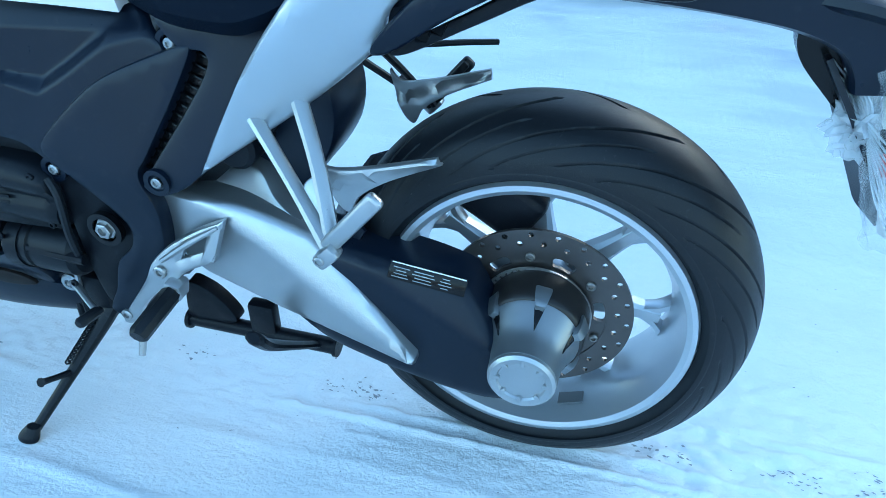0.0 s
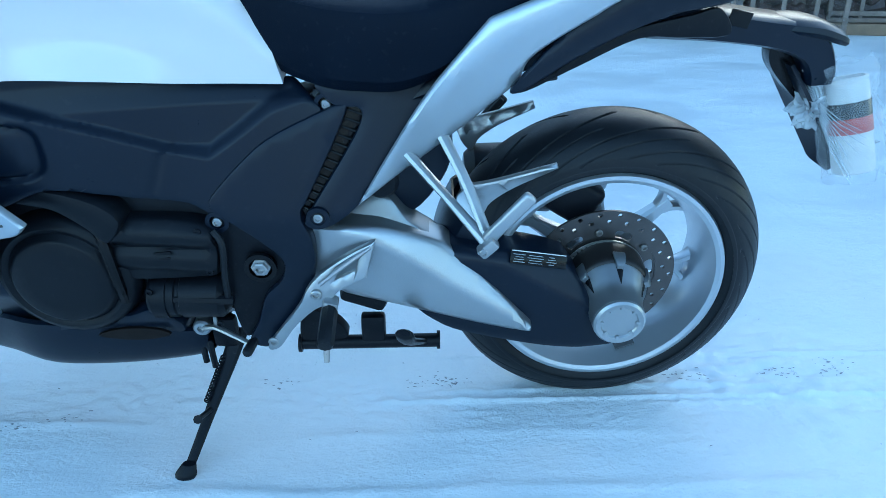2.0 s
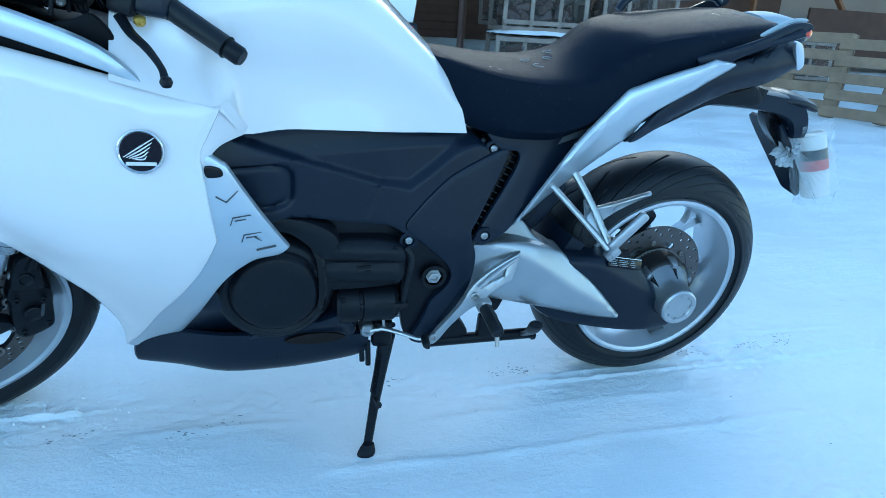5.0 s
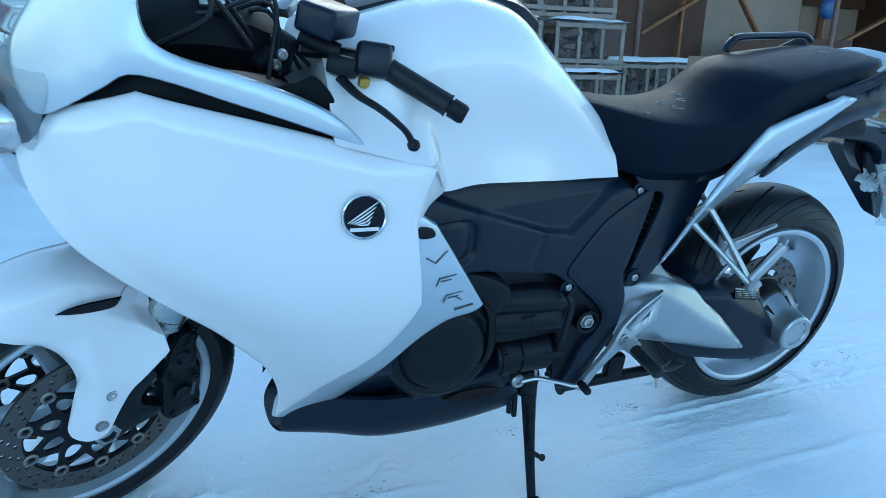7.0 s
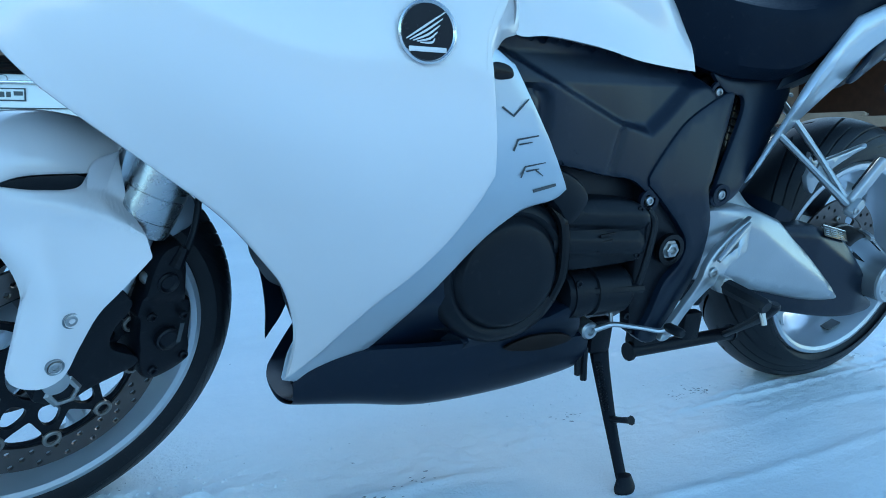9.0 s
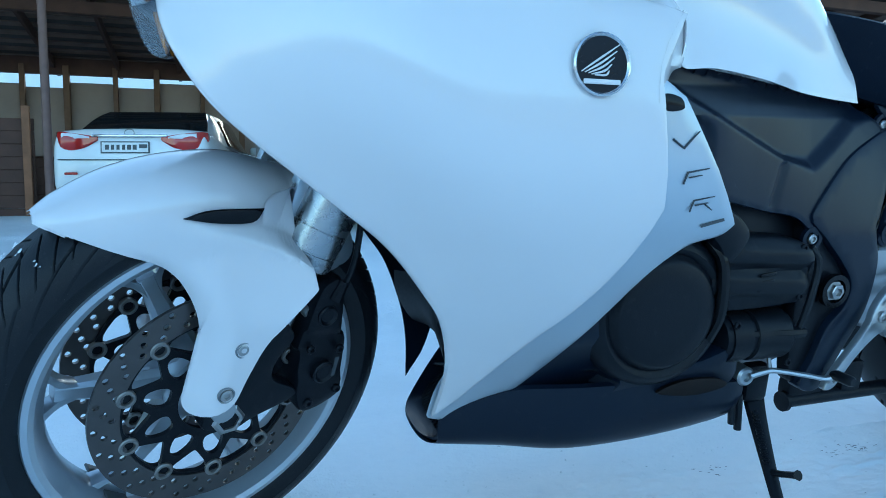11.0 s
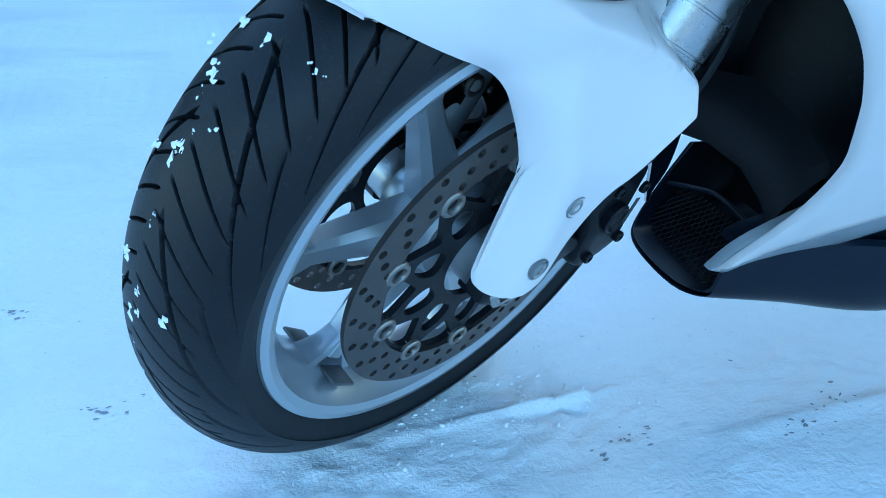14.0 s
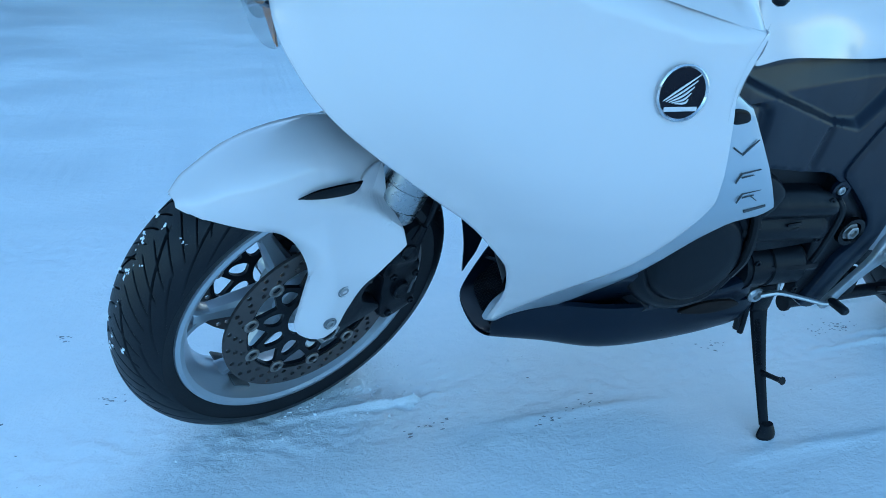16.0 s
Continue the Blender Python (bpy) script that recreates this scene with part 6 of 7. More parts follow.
for k in range(420):
    lane = rnd.random()
    x = rnd.uniform(-2.0, 0.8) if lane < 0.5 else rnd.gauss(-1.42, 0.12)
    y = rnd.gauss(-0.10, 0.02) if lane < 0.25 else rnd.gauss(0.06, 0.02) if lane < 0.5 else rnd.gauss(-0.03, 0.04)
    r = rnd.uniform(0.0007, 0.0022) if lane < 0.6 else rnd.uniform(0.0008, 0.0038) * rnd.random() ** 0.5
    made = bmesh.ops.create_icosphere(bm, subdivisions=1, radius=r, matrix=Matrix.Translation((x, y, snow_height(x, y) + r * 0.25)) @ Euler((rnd.random() * 6, rnd.random() * 6, 0)).to_matrix().to_4x4() @ Matrix.Diagonal((1.4, rnd.uniform(0.6, 1.2), rnd.uniform(0.3, 0.7), 1)))
    for v in made["verts"]:
        v.co += Vector((rnd.uniform(-1, 1), rnd.uniform(-1, 1), rnd.uniform(-1, 1))) * r * 0.25
tagged(link("snow_crumbs", bm, LOOSE_SNOW, smooth=25), "crumbs of broken snow beside the tyre tracks", "snow", kind="stuff")

# ---- the open shed behind ----
TIMBER = material("weathered_timber", (0.23, 0.10, 0.048), 0.8, var=0.45, scale=6, bump=0.5, bump_scale=60)
PALLET_WOOD = material("pallet_wood", (0.24, 0.165, 0.11), 0.8, var=0.45, scale=8, bump=0.5, bump_scale=90)
CRATE_WOOD = material("dark_crate_wood", (0.21, 0.165, 0.14), 0.8, var=0.5, scale=8, bump=0.5, bump_scale=90)
DARK_BOARD = material("dark_boards", (0.075, 0.034, 0.022), 0.8, var=0.4, scale=5, bump=0.5, bump_scale=50)
SHEET = material("grey_wall_sheet", (0.29, 0.215, 0.185), 0.75, var=0.2, scale=2.5, bump=0.3, bump_scale=40)
ROOFING = material("roof_boards", (0.06, 0.045, 0.04), 0.85, var=0.4, scale=4, bump=0.4, bump_scale=30)
ROOF_PALE = material("pale_roof_boards", (0.17, 0.11, 0.085), 0.85, var=0.5, scale=3, bump=0.4, bump_scale=30)
STUD_WOOD = material("dark_stud_timber", (0.15, 0.08, 0.048), 0.8, var=0.45, scale=6, bump=0.5, bump_scale=60)
POST_STEEL = material("rusty_post", (0.15, 0.085, 0.07), 0.6, 0.2, var=0.3, scale=12, bump=0.3, bump_scale=80)
BUNDLE = material("packed_parts", (0.038, 0.018, 0.015), 0.45, var=0.98, scale=6, bump=0.6, bump_scale=50)
WRAP = material("shrink_wrap", (0.5, 0.5, 0.5), 0.15, var=0.5, scale=14, bump=1.0, bump_scale=16, alpha=0.045, coat=0.3)


def beam(a, b, w, h, name, mat, parent=None, label=""):
    """A squared timber from a to b."""
    a, b = Vector(a), Vector(b)
    m = Matrix.Translation((a + b) / 2) @ (b - a).to_track_quat("X", "Z").to_matrix().to_4x4()
    return part(name, block(((b - a).length, w, h), m, 0.006, 1), mat, parent, label)


BACK_Y, FRONT_Y, X0, X1 = 13.0, 7.5, -13.0, 17.0
G = lift(0, 12)
back = tagged(new("wall_north"), "back wall of the shed: grey sheets over dark boards", "wall", kind="structure")
for i, x in enumerate(np.arange(X0, X1, 1.5)):
    for j in range(2):
        top = (2.07 + 0.05 * ((i * 5 + 3 * j) % 4)) if x < 2 else 2.30 + 0.14 * ((i * 5) % 4)
        part("wall_sheet", block((0.765, 0.02, top - 0.84), pose(x + 0.375 + 0.75 * j, BACK_Y + 0.025 * j, G + top / 2 + 0.42), 0.03, 2), SHEET, back)
    if x < 2:
        beam((x + 0.8, BACK_Y - 0.08, G - 0.1), (x + 0.8, BACK_Y - 0.08, G + 2.45), 0.11, 0.08, "stud", STUD_WOOD, back)
    for k in range(6):
        part("board", block((1.49, 0.035, 0.155), pose(x + 0.75, BACK_Y + 0.07, G + 0.08 + 0.16 * k, 0, 0.4 * ((i + k) % 3 - 1), 0), 0.005, 1), DARK_BOARD, back)
    beam((x, BACK_Y - 0.08, G - 0.1), (x, BACK_Y - 0.08, G + 2.45), 0.14, 0.10, "stud", STUD_WOOD, back)
beam((X0, BACK_Y - 0.02, G + 2.50), (X1, BACK_Y - 0.02, G + 2.50), 0.10, 0.40, "plate_beam", DARK_BOARD, back)
part("backing", block((X1 - X0, 0.03, 1.0), pose((X0 + X1) / 2, BACK_Y + 0.10, G + 0.45), 0), DARK_BOARD, back)
for x in (X0, X1):
    side_wall = tagged(new("wall_west" if x < 0 else "wall_east"), "dark boarded end wall of the shed", "wall", kind="structure")
    part("board", block((0.05, BACK_Y - FRONT_Y, 3.2), pose(x, (BACK_Y + FRONT_Y) / 2, G + 1.4), 0.01), DARK_BOARD, side_wall)
roof = tagged(new("roof"), "low shed roof with bare rafters and boards", "roof", kind="structure")
ROOF_F, ROOF_B = (FRONT_Y - 0.6, G + 3.35), (BACK_Y + 0.4, G + 2.42)
slope = (ROOF_B[1] - ROOF_F[1]) / (ROOF_B[0] - ROOF_F[0])
# Every second roof board takes the paler brown.
for i, y in enumerate(np.arange(ROOF_F[0], ROOF_B[0], 0.19)):
    z = ROOF_F[1] + slope * (y - ROOF_F[0])
    part("roof_board", block((X1 - X0, 0.165, 0.03), pose((X0 + X1) / 2, y, z + 0.12 + 0.012 * (i % 2), math.degrees(math.atan(slope)), 0, 0), 0), ROOFING if i % 2 else ROOF_PALE, roof)
part("roof_cover", block((X1 - X0 + 0.4, ROOF_B[0] - ROOF_F[0] + 0.3, 0.03), pose((X0 + X1) / 2, (ROOF_F[0] + ROOF_B[0]) / 2, (ROOF_F[1] + ROOF_B[1]) / 2 + 0.19, math.degrees(math.atan(slope)), 0, 0), 0), ROOFING, roof)
for x in np.arange(X0 + 0.4, X1, 1.05):
    beam((x, ROOF_F[0], ROOF_F[1]), (x, ROOF_B[0], ROOF_B[1]), 0.06, 0.16, "rafter", DARK_BOARD, roof)
for y in (FRONT_Y + 0.1, 10.0):
    z = ROOF_F[1] + slope * (y - ROOF_F[0])
    beam((X0, y, z - 0.15), (X1, y, z - 0.15), 0.12, 0.18, "purlin", DARK_BOARD, roof)


def shed_post(x, y, top, r=0.045):
    bm = lathe([(lift(x, y) - 0.1, r), (top, r)], 14, (x, y, 0), "z")
    lathe([(lift(x, y) - 0.02, r * 2.2), (lift(x, y) + 0.012, r * 2.2), (lift(x, y) + 0.016, r * 2.0)], 14, (x, y, 0), "z", bm=bm)
    return tagged(link("shed_post", bm, POST_STEEL), "rusty brown steel post holding the shed roof", "post", "posts of the shed")


for x in (-7.4, -3.25, 1.8, 5.35, 9.4, 13.4):
    shed_post(x, FRONT_Y, G + 3.1)
tagged(beam((-4.6, 9.0, G + 1.9), (-3.75, 9.4, G - 0.15), 0.09, 0.05, "timber_brace", TIMBER), "slanting timber brace inside the shed", "timber", "braces in the shed")
for a, b in (((7.0, 9.6, G + 0.9), (9.6, 9.6, G + 2.3)), ((9.2, 9.7, G + 1.9), (10.9, 9.7, G - 0.05)), ((10.4, 9.4, G + 0.2), (13.6, 9.4, G + 1.6)), ((11.5, 9.5, G), (11.5, 9.5, G + 2.6)), ((8.0, 9.7, G), (8.0, 9.7, G + 2.7))):
    tagged(beam(a, b, 0.12, 0.06, "timber_brace", TIMBER), "reddish timber brace inside the shed", "timber", "braces in the shed")
tagged(link("dark_partition", block((3.9, 0.05, 1.9), pose(6.8, 9.9, G + 1.15), 0.01), DARK_BOARD), "dark brown board partition in the shed", "partition")
boards = tagged(new("board_partition"), "red-brown board partition beside the parked saloon", "partition")
for k in range(8):
    part("board", block((2.6, 0.04, 0.158), pose(-4.95, 8.75 + 0.006 * (k % 2), G - 0.15 + 0.16 * k), 0.006, 1), DARK_BOARD, boards)
part("upright", block((0.09, 0.06, 1.6), pose(-3.72, 8.69, G + 0.4), 0.006, 1), TIMBER, boards)
tagged(link("low_partition", block((3.2, 0.05, 1.0), pose(10.4, 9.2, G + 0.45), 0.01), DARK_BOARD), "low dark board partition in the shed", "partition")
tagged(link("gap_board", block((X1 - 4.5, 0.04, 0.45), pose((X1 + 4.5) / 2, BACK_Y - 0.16, G + 2.2), 0), DARK_BOARD), "dark board closing the gap under the shed roof", "board")
tagged(link("grey_partition", block((3.6, 0.05, 2.4), pose(9.8, 10.2, G + 1.2), 0.01), SHEET), "pale grey wall sheet behind the braces", "partition")
tagged(link("blue_bag", loft([[(11.5 + r * math.cos(a), 9.40 + r * 0.6 * math.sin(a), G + z) for a in np.linspace(0, 6.283, 12, endpoint=False)] for r, z in ((0.10, 1.35), (0.20, 1.45), (0.22, 1.62), (0.13, 1.80), (0.03, 1.86))], 3), material("blue_plastic", (0.02, 0.07, 0.22), 0.4)), "blue plastic bag hanging on a brace", "bag")


# Added backdrop that hides the bright sky in the gaps of the shed wall.
bank = bmesh.new()
rng = random.Random(61)
rows = []
for y, z in ((19.0, -0.3), (19.4, 2.6), (20.0, 4.2), (21.5, 4.9), (24.0, 5.0)):
    rows.append([bank.verts.new((x, y + rng.uniform(-0.25, 0.25), z * (1 + 0.05 * rng.uniform(-1, 1)))) for x in np.arange(-20, 4, 0.8)])
grid_faces(bank, rows)
tagged(link("snow_backdrop", bank, SNOW), "added high snow-coloured backdrop behind the shed", "bank", kind="structure")


# ---- wrapped crates of parts, stacked and snowed over ----
def crate():
    root = tagged(new("parts_crate"), "slatted crate of packed parts under shrink wrap and snow", "crate", "stacked crates")
    w, d, h = 0.98, 0.72, 0.52
    r = random.Random(5)
    inner = bmesh.new()
    for k in range(40):
        block((r.uniform(0.10, 0.3), r.uniform(0.12, 0.3), r.uniform(0.08, 0.2)), pose(r.uniform(-0.36, 0.36), r.uniform(-0.26, 0.26), r.uniform(0.12, 0.40), r.uniform(-30, 30), r.uniform(-30, 30), r.uniform(0, 90)), 0.02, 1, bm=inner)
    part("packed_parts", inner, BUNDLE, root)
    part("base_board", block((w, d, 0.05), pose(0, 0, 0.03), 0.008, 1), CRATE_WOOD, root)
    for x in (-0.47, 0.47):
        for y in (-0.345, 0.345):
            part("upright_slat", block((0.05, 0.02, h), pose(x, y, h / 2 + 0.02), 0.004, 1), CRATE_WOOD, root)
    for x in (-0.16, 0.17):
        part("upright_slat", block((0.045, 0.02, h), pose(x, -0.345, h / 2 + 0.02), 0.004, 1), CRATE_WOOD, root)
    for z in (0.10, 0.50):
        for y in (-0.365, 0.365):
            part("cross_slat", block((w, 0.018, 0.05), pose(0, y, z), 0.004, 1), CRATE_WOOD, root)
    part("wrap", block((w + 0.03, d + 0.05, h * 0.98), pose(0, 0, h / 2 + 0.03), 0.03, 2), WRAP, root, "crinkled clear shrink wrap")
    cap = bmesh.new()
    rows = [[cap.verts.new((x, y, h + 0.04 + 0.06 * max(0, 1 - (abs(x) / 0.52) ** 4) * max(0, 1 - (abs(y) / 0.40) ** 4) + 0.015 * noise.noise(Vector((x * 6, y * 6, 2))))) for y in np.linspace(-0.40, 0.40, 9)] for x in np.linspace(-0.52, 0.52, 12)]
    grid_faces(cap, rows)
    part("snow_cap", cap, LOOSE_SNOW, root, "thin cap of snow")
    return root


first = crate()
spots = []
for i, (x, y, tiers) in enumerate(((2.35, 6.25, 3), (3.38, 6.15, 3), (4.42, 6.55, 1), (5.45, 6.75, 1), (6.50, 6.95, 1), (2.6, 7.15, 3))):
    for k in range(tiers):
        spots.append(pose(x + 0.05 * ((i + k) % 3 - 1), y + 0.06 * k, lift(x, y) - 0.02 + 0.585 * k + (0.12 if tiers == 1 else 0), 0, 0, -6 + 4 * ((i * 2 + k) % 4 - 1)))
for i in range(3):
    x, y = 4.42 + 1.03 * i, 6.55 + 0.2 * i
    bm = block((1.1, 0.8, 0.12), pose(x, y, lift(x, y) + 0.04, 0, 0, -5), 0.01, 1)
    tagged(link("snowy_base", bm, PALLET_WOOD), "flat wooden base under a crate, half in snow", "base", "bases under crates")
first.matrix_basis = spots[0]
for m in spots[1:]:
    copy_thing(first, m)


# ---- pallets standing on edge ----
def pallet():
    root = tagged(new("pallet"), "pale wooden pallet standing on edge in the snow", "pallet", "pallets by the shed")
    for k in range(5):
        part("deck_board", block((0.105, 0.022, 1.18), pose(-0.34 + 0.17 * k, -0.06, 0.60), 0.004, 1), PALLET_WOOD, root)
    for k in range(3):
        part("bearer", block((0.80, 0.09, 0.10), pose(0, 0, 0.06 + 0.54 * k), 0.006, 1), PALLET_WOOD, root)
        part("bottom_board", block((0.80, 0.02, 0.11), pose(0, 0.06, 0.06 + 0.54 * k), 0.004, 1), PALLET_WOOD, root)
    return root


one = pallet()
places = []
for k, (x, y, turn, tip) in enumerate(((4.80, 4.92, -70, -8), (5.12, 3.88, -72, -10), (5.46, 2.78, -71, -7), (5.84, 1.68, -72, -9))):
    places.append(pose(x, y, lift(x, y) + 0.42, tip, 0, turn) @ pose(0, 0, 0, 0, 90, 0) @ pose(0, 0, -0.6))
one.matrix_basis = places[0]
for m in places[1:]:
    copy_thing(one, m)
tagged(link("concrete_block", block((1.6, 0.35, 0.62), pose(7.6, 4.4, lift(6, 4.4) + 0.28, 0, 0, -38), 0.02), material("pale_concrete", (0.38, 0.38, 0.36), 0.85, var=0.2, scale=5, bump=0.4, bump_scale=60)), "pale concrete block dusted with snow", "block")

# ---- parked cars ----
CAR_WHITE = material("white_car_paint", (0.78, 0.78, 0.78), 0.25, var=0.02, coat=0.6)
CAR_GLASS = material("dark_car_glass", (0.012, 0.014, 0.016), 0.06, var=0.1, coat=0.4)
LAMP_RED = material("red_lamp_lens", (0.42, 0.015, 0.012), 0.15, coat=0.5)
LAMP_CLEAR = material("clear_lamp_lens", (0.7, 0.7, 0.72), 0.12, coat=0.5)
PLATE = material("number_plate", (0.75, 0.75, 0.74), 0.4)
BODY_RING = [(-1, -0.55), (-0.96, -0.9), (-0.8, -1), (0, -1), (0.8, -1), (0.96, -0.9), (1, -0.55), (1, 0.1), (0.985, 0.55), (0.95, 0.82), (0.86, 0.95), (0.6, 1), (0, 1.02), (-0.6, 1), (-0.86, 0.95), (-0.95, 0.82), (-0.985, 0.55), (-1, 0.1)]


def sections(rows, n=3):
    return loft([[(w * p, y, (a + b) / 2 + (b - a) / 2 * q) for p, q in BODY_RING] for y, w, a, b in rows], n)


def wheel_of_car(x, y, parent):
    s = 1 if x > 0 else -1
    t = part("car_wheel", lathe([(s * -0.10, 0.20), (s * -0.10, 0.31), (s * -0.06, 0.33), (s * 0.07, 0.33), (s * 0.10, 0.31), (s * 0.105, 0.23), (s * 0.09, 0.22)], 28, (x, y, 0.33), "x"), RUBBER, parent)
    r = part("car_rim", lathe([(s * 0.09, 0.22), (s * 0.10, 0.21), (s * 0.07, 0.18), (s * 0.075, 0.06), (s * 0.09, 0.05), (s * 0.09, 0)], 24, (x, y, 0.33), "x"), ALLOY, t)


def plate_on(x, y, z, parent, tilt=0):
    p = part("number_plate", block((0.52, 0.012, 0.112), pose(x, y, z, tilt), 0.003, 1), PLATE, parent, "white number plate with dark bars")
    part("plate_frame", block((0.55, 0.010, 0.14), pose(x, y + 0.006, z, tilt), 0.003, 1), LETTER, p)
    for k, w in enumerate((0.045, 0.035, 0.035, 0.035, 0.045, 0.045)):
        part("plate_bar", block((w, 0.004, 0.058), pose(x - 0.20 + 0.062 * k, y - 0.006, z, tilt), 0), LETTER, p)
    part("plate_bar", block((0.09, 0.004, 0.045), pose(x + 0.205, y - 0.006, z + 0.012, tilt), 0), LETTER, p)


def sedan(m):
    """A saloon seen from behind: its tail at y = 0, its nose at y = 4.8."""
    root = tagged(new("parked_sedan"), "white saloon car parked nose-in at the shed", "car")
    root.matrix_world = m
    body = part("body", sections(((0.02, 0.80, 0.34, 0.78), (0.06, 0.86, 0.27, 1.02), (0.16, 0.89, 0.25, 1.09), (0.6, 0.91, 0.24, 1.10), (1.4, 0.915, 0.22, 1.00), (2.6, 0.915, 0.22, 0.97), (3.6, 0.90, 0.22, 0.92), (4.1, 0.86, 0.24, 0.80), (4.4, 0.70, 0.30, 0.66))), CAR_WHITE, root)
    part("cabin", loft([[(w * p, y, z) for w, z, p in ((0.86, 0.96, -1), (a, t - 0.10, -1), (a * 0.86, t, -1), (0, t + 0.02, 1), (a * 0.86, t, 1), (a, t - 0.10, 1), (0.86, 0.96, 1))] for y, a, t in ((0.62, 0.80, 1.09), (1.25, 0.70, 1.40), (1.9, 0.64, 1.46), (2.6, 0.66, 1.44), (3.25, 0.74, 1.16), (3.5, 0.78, 1.0))], 3), CAR_WHITE, root)
    part("rear_window", loft([[(w * p, y - 0.012, z) for p in (-1, -0.5, 0, 0.5, 1)] + [(w * p, y + 0.03, z) for p in (1, 0, -1)] for y, w, z in ((0.58, 0.76, 1.105), (0.80, 0.72, 1.235), (1.00, 0.67, 1.340), (1.20, 0.61, 1.420))], 3), CAR_GLASS, root)
    for s in (-1, 1):
        glass_row = [[(s * (0.865 - 0.20 * k ** 1.1 * 1.0 + 0.006), y, 0.985 + 0.40 * k * t) for k in (0, 0.5, 1)] + [(s * 0.62, y, 0.985 + 0.40 * k * t) for k in (1, 0)] for y, t in ((1.42, 0.40), (1.62, 0.85), (1.95, 1.0), (2.6, 0.97), (3.1, 0.35))]
        part("side_window", loft(glass_row, 3), CAR_GLASS, root)
        part("tail_lamp", loft([[(s * x, y - k, z + h * q) for q, k in ((-1, 0), (-0.6, 0.022), (0.6, 0.022), (1, 0), (0.5, -0.08), (-0.5, -0.08))] for x, y, z, h in ((0.36, 0.030, 0.965, 0.022), (0.50, 0.022, 0.935, 0.075), (0.68, 0.030, 0.930, 0.105), (0.80, 0.070, 0.945, 0.105), (0.865, 0.16, 0.975, 0.075))], 3), LAMP_RED, root, "red wrap-round tail lamp")
        part("lamp_insert", loft([[(s * x, y - 0.026 - k, z + h * q) for q, k in ((-1, 0), (0, 0.006), (1, 0), (0, -0.03))] for x, y, z, h in ((0.44, 0.030, 0.975, 0.012), (0.60, 0.028, 0.990, 0.030), (0.76, 0.055, 1.000, 0.03))], 2), LAMP_CLEAR, root)
        part("reflector", block((0.15, 0.02, 0.028), pose(s * 0.66, 0.005, 0.56, 0, 0, s * 4), 0.006, 1), LAMP_RED, root)
        wheel_of_car(s * 0.80, 1.05, root)
        wheel_of_car(s * 0.80, 3.83, root)
        part("mirror", block((0.18, 0.10, 0.14), pose(s * 0.99, 2.95, 1.02), 0.04, 3), CAR_WHITE, root)
    part("boot_strip", block((0.86, 0.03, 0.035), pose(0, 0.025, 1.000), 0.010, 2), CHROME, root, "chrome boot strip")
    emblem = lathe([(-0.010, 0.048), (-0.016, 0.045), (-0.010, 0.040)], 24, (0, 0.035, 1.035), closed=True)
    bmesh.ops.scale(emblem, vec=(1.25, 1, 0.9), verts=emblem.verts, space=Matrix.Translation((0, -0.035, -1.035)))
    part("emblem", emblem, CHROME, root)
    plate_on(-0.05, 0.012, 0.865, root, -4)
    part("bumper_line", block((1.60, 0.02, 0.012), pose(0, 0.008, 0.72), 0.004, 1), LETTER, root)
    part("underside", block((1.45, 0.5, 0.16), pose(0, 0.42, 0.24), 0.04, 2), BLACK, root)
    return root


def van(m):
    """A boxy minibus seen from behind."""
    root = tagged(new("parked_van"), "white minibus parked nose-in with a black bumper", "van")
    root.matrix_world = m
    part("body", sections(((0.05, 0.80, 0.52, 1.75), (0.12, 0.85, 0.46, 1.88), (0.6, 0.86, 0.40, 1.94), (2.5, 0.86, 0.38, 1.96), (3.4, 0.84, 0.38, 1.90), (3.9, 0.80, 0.40, 1.25), (4.3, 0.70, 0.42, 0.95))), CAR_WHITE, root)
    part("bumper", block((1.70, 0.18, 0.20), pose(0, 0.06, 0.50), 0.05, 3), BLACK, root, "black plastic rear bumper")
    part("rear_window", block((1.36, 0.03, 0.50), pose(0, 0.075, 1.52, -6), 0.012, 2), CAR_GLASS, root)
    part("hatch_line", block((1.44, 0.012, 0.012), pose(0, 0.068, 0.66), 0.003, 1), LETTER, root)
    for s in (-1, 1):
        part("reflector", block((0.15, 0.02, 0.05), pose(s * 0.72, -0.03, 0.545), 0.006, 1), LAMP_RED, root, "red bumper reflector")
        part("tail_lamp", block((0.10, 0.10, 0.52), pose(s * 0.80, 0.10, 1.16, 0, s * 2, 0), 0.03, 2), LAMP_RED, root)
        part("lamp_insert", block((0.085, 0.02, 0.16), pose(s * 0.80, 0.045, 1.02, 0, s * 2, 0), 0.01, 2), LAMP_CLEAR, root)
        wheel_of_car(s * 0.76, 0.95, root)
        wheel_of_car(s * 0.76, 3.5, root)
    plate_on(-0.37, 0.035, 0.76, root)
    part("underside", block((1.4, 0.6, 0.2), pose(0, 0.5, 0.36), 0.04, 2), BLACK, root)
    return root


sedan(pose(-2.46, 7.75, lift(-2.5, 8.5) - 0.05, 0, 0, -12))
van(pose(-0.13, 5.45, lift(0, 6.2), 2, 0, 0))

# ---- unseen plain fence, added to close the yard far off and grey the reflections ----
FENCE_WOOD = material("reflected_grey_boards", (0.27, 0.28, 0.30), 0.8, var=0.25, scale=3, bump=0.4, bump_scale=40)
fence = tagged(new("wall_south"), "unseen long grey boarded fence, added to tone the reflections", "fence", kind="structure")
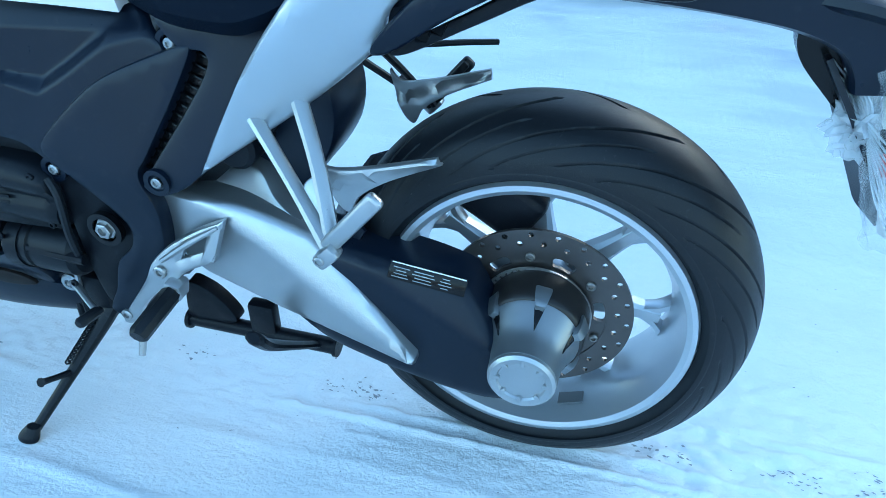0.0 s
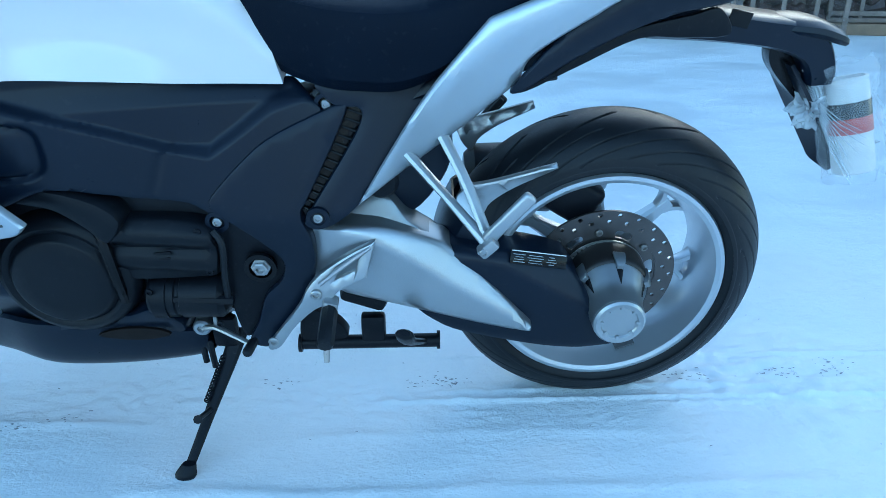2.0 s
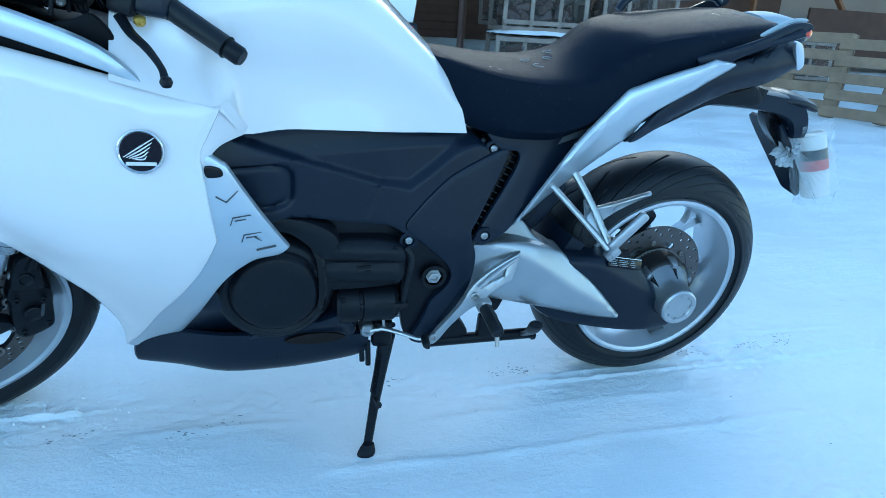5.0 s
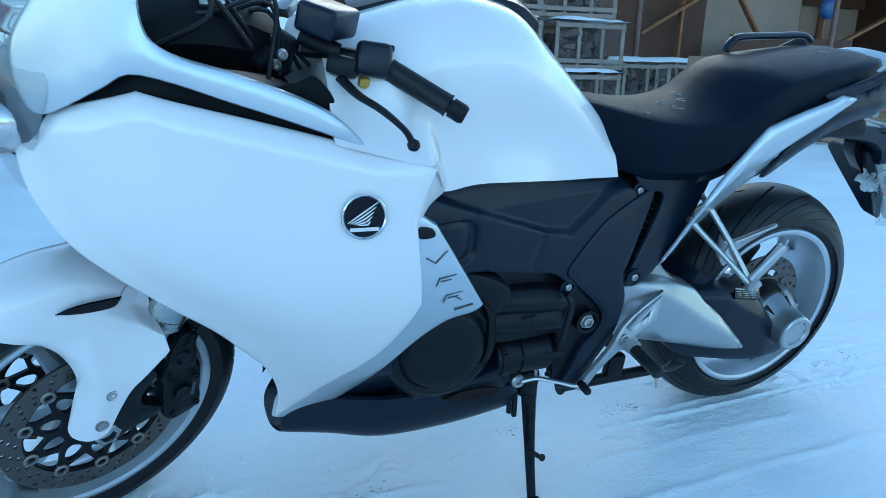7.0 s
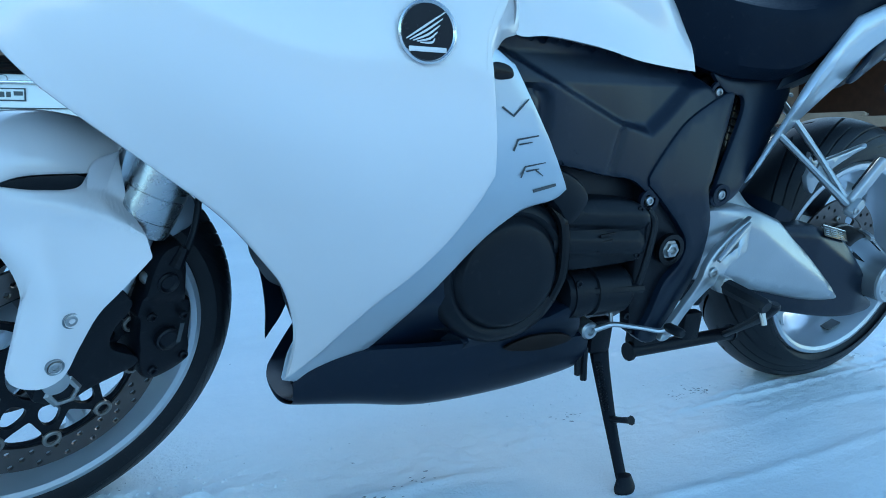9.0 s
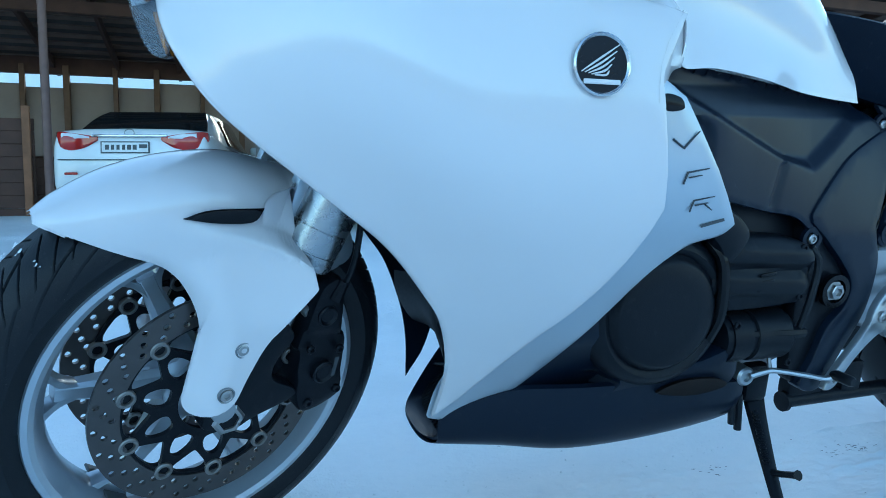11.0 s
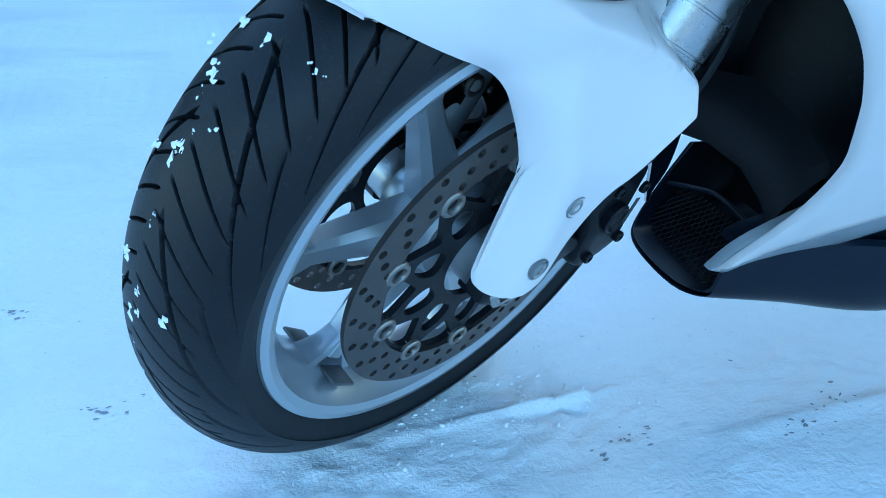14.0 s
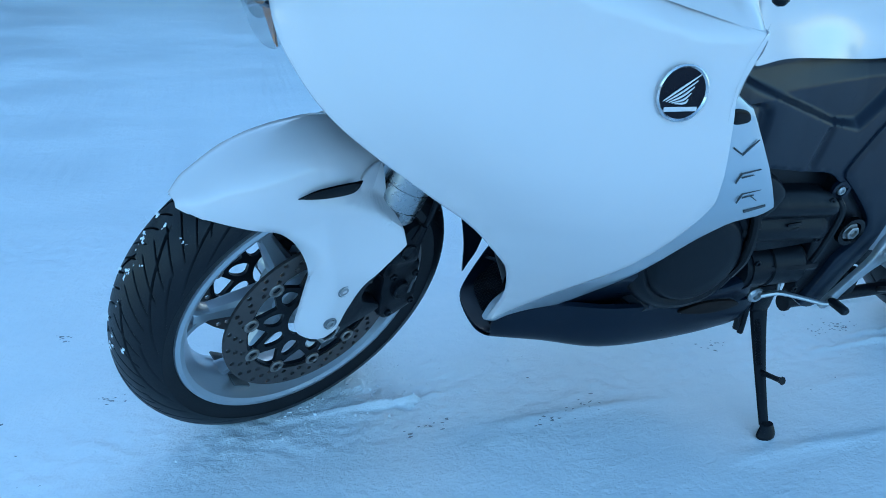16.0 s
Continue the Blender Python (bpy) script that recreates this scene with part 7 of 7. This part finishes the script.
for i in range(56):
    x = -44 + 1.6 * i
    part("fence_board", block((1.58, 0.06, 2.5 + 0.05 * (i % 3)), pose(x, -15, 1.2), 0.01, 1), FENCE_WOOD, fence)

# ---- tin taped to the number plate holder under cling film ----
can = tagged(new("paint_tin"), "white and red tin wrapped in clear cling film", "tin")
can.matrix_world = LEANING @ Matrix.Translation((0.400, -0.070, 0.541)) @ Vector((-0.038, 0.050, 0.154)).to_track_quat("Z", "Y").to_matrix().to_4x4() @ Matrix.Rotation(radians(20), 4, "Z") @ Matrix.Diagonal((0.76, 0.76, 1.08, 1))
part("tin", lathe([(0.0, 0.038), (0.003, 0.043), (0.008, 0.044), (0.135, 0.044), (0.140, 0.042), (0.145, 0.044), (0.148, 0.042), (0.148, 0.036), (0.143, 0.035), (0.143, 0)], 32, axis="z"), material("white_tin", (0.70, 0.68, 0.66), 0.35, var=0.08), can)
part("label_band", lathe([(0.064, 0.0445), (0.064, 0.0450), (0.088, 0.0450), (0.088, 0.0445)], 32, axis="z", closed=True), material("red_label", (0.50, 0.05, 0.04), 0.4), can, "red label band")
part("label_band", lathe([(0.088, 0.0445), (0.088, 0.0450), (0.112, 0.0450), (0.112, 0.0445)], 32, axis="z", closed=True), GLOSS_BLACK, can, "black label band with pale lettering")
for k, sign in enumerate("テナンス"):
    a = radians(212 + 19 * k)
    text = bpy.data.curves.new("lettering", "FONT")
    text.body, text.size, text.align_x, text.align_y, text.extrude = sign, 0.0165, "CENTER", "CENTER", 0.0003
    scratch = new("lettering", text)
    me = bpy.data.meshes.new_from_object(scratch)
    bpy.data.objects.remove(scratch)
    me.transform(Matrix.Translation((0.0455 * math.cos(a), 0.0455 * math.sin(a), 0.100)) @ Matrix.Rotation(a + math.pi / 2, 4, "Z") @ Matrix.Rotation(math.pi / 2, 4, "X"))
    bm = bmesh.new()
    bm.from_mesh(me)
    part("lettering", bm, WHITE, can)
for k in range(5):
    a = radians(230 + 10 * (k % 2))
    part("label_bar", block((0.030 - 0.004 * (k % 3), 0.001, 0.003), Matrix.Translation((0.0448 * math.cos(a), 0.0448 * math.sin(a), 0.015 + 0.008 * k)) @ Matrix.Rotation(a + math.pi / 2, 4, "Z"), 0), LETTER, can)
r = random.Random(8)
film = bmesh.new()
rows = []
for z in np.linspace(-0.010, 0.172, 26):
    out = 0.062 + 0.005 * math.sin(z * 40)
    rows.append([film.verts.new(((out + 0.018 * noise.noise(Vector((math.cos(a) * 3, math.sin(a) * 3, z * 45)))) * math.cos(a), (out + 0.018 * noise.noise(Vector((math.cos(a) * 3, math.sin(a) * 3, z * 45 + 5)))) * math.sin(a), z + 0.010 * noise.noise(Vector((a * 2, z * 30, 1))))) for a in np.linspace(0, 2 * math.pi, 44, endpoint=False)])
grid_faces(film, rows, closed_v=True)
part("film", film, FILM, can, "crumpled clear cling film", smooth=12)
band = bmesh.new()
for k in range(5):
    rows = []
    for s in np.linspace(0, 1, 14):
        rows.append([band.verts.new((-0.045 - 0.10 * s + 0.01 * noise.noise(Vector((s * 6, v, k))), -0.035 + 0.03 * k * 0.5 + 0.030 * noise.noise(Vector((s * 5, v * 5, k + 3))), 0.135 - 0.020 * k + 0.05 * s * (1 - k) * 0.4 + 0.035 * (v - 0.5) + 0.01 * noise.noise(Vector((s * 9, v * 6, k + 9))))) for v in np.linspace(0, 1, 8)])
    grid_faces(band, rows)
part("film_band", band, FILM, can, "twisted band of cling film", smooth=12)
knot = bmesh.new()
bmesh.ops.create_icosphere(knot, subdivisions=4, radius=1.0)
for v in knot.verts:
    p = v.co.copy()
    k = 1 + 0.55 * noise.noise(p * 2.2) + 0.35 * noise.noise(p * 6) - 0.35 * abs(noise.noise(p * 9))
    v.co = Vector((p.x * 0.034, p.y * 0.028, p.z * 0.036)) * k
to_can = can.matrix_world.inverted() @ LEANING
knot.transform(to_can @ Matrix.Translation((0.330, -0.012, 0.636)))
part("film_knot", knot, FILM_KNOT, can, "crumpled knot of cling film", smooth=10)
for k in range(7):
    u = k / 6
    path = [(0.262 + 0.03 * u, 0.020 - 0.05 * u, 0.708 + 0.012 * math.sin(k * 2.0)), (0.300 + 0.02 * u, 0.006 - 0.04 * u, 0.672), (0.325 + 0.008 * u, -0.03, 0.640)]
    strand = tube(path, (0.0009, 0.0014, 0.0022), 5, 4)
    strand.transform(to_can)
    part("film_strand", strand, FILM_KNOT, can)
for k in range(9):
    u = k / 8
    path = [(0.325 + 0.01 * u, -0.036, 0.650 - 0.03 * u), (0.350, -0.062 - 0.01 * u, 0.632 - 0.055 * u), (0.372 + 0.012 * math.sin(k), -0.098, 0.625 - 0.095 * u)]
    strand = tube(path, (0.0022, 0.0016, 0.0008), 5, 4, flat=0.5)
    strand.transform(to_can)
    part("film_strand", strand, FILM_KNOT, can)
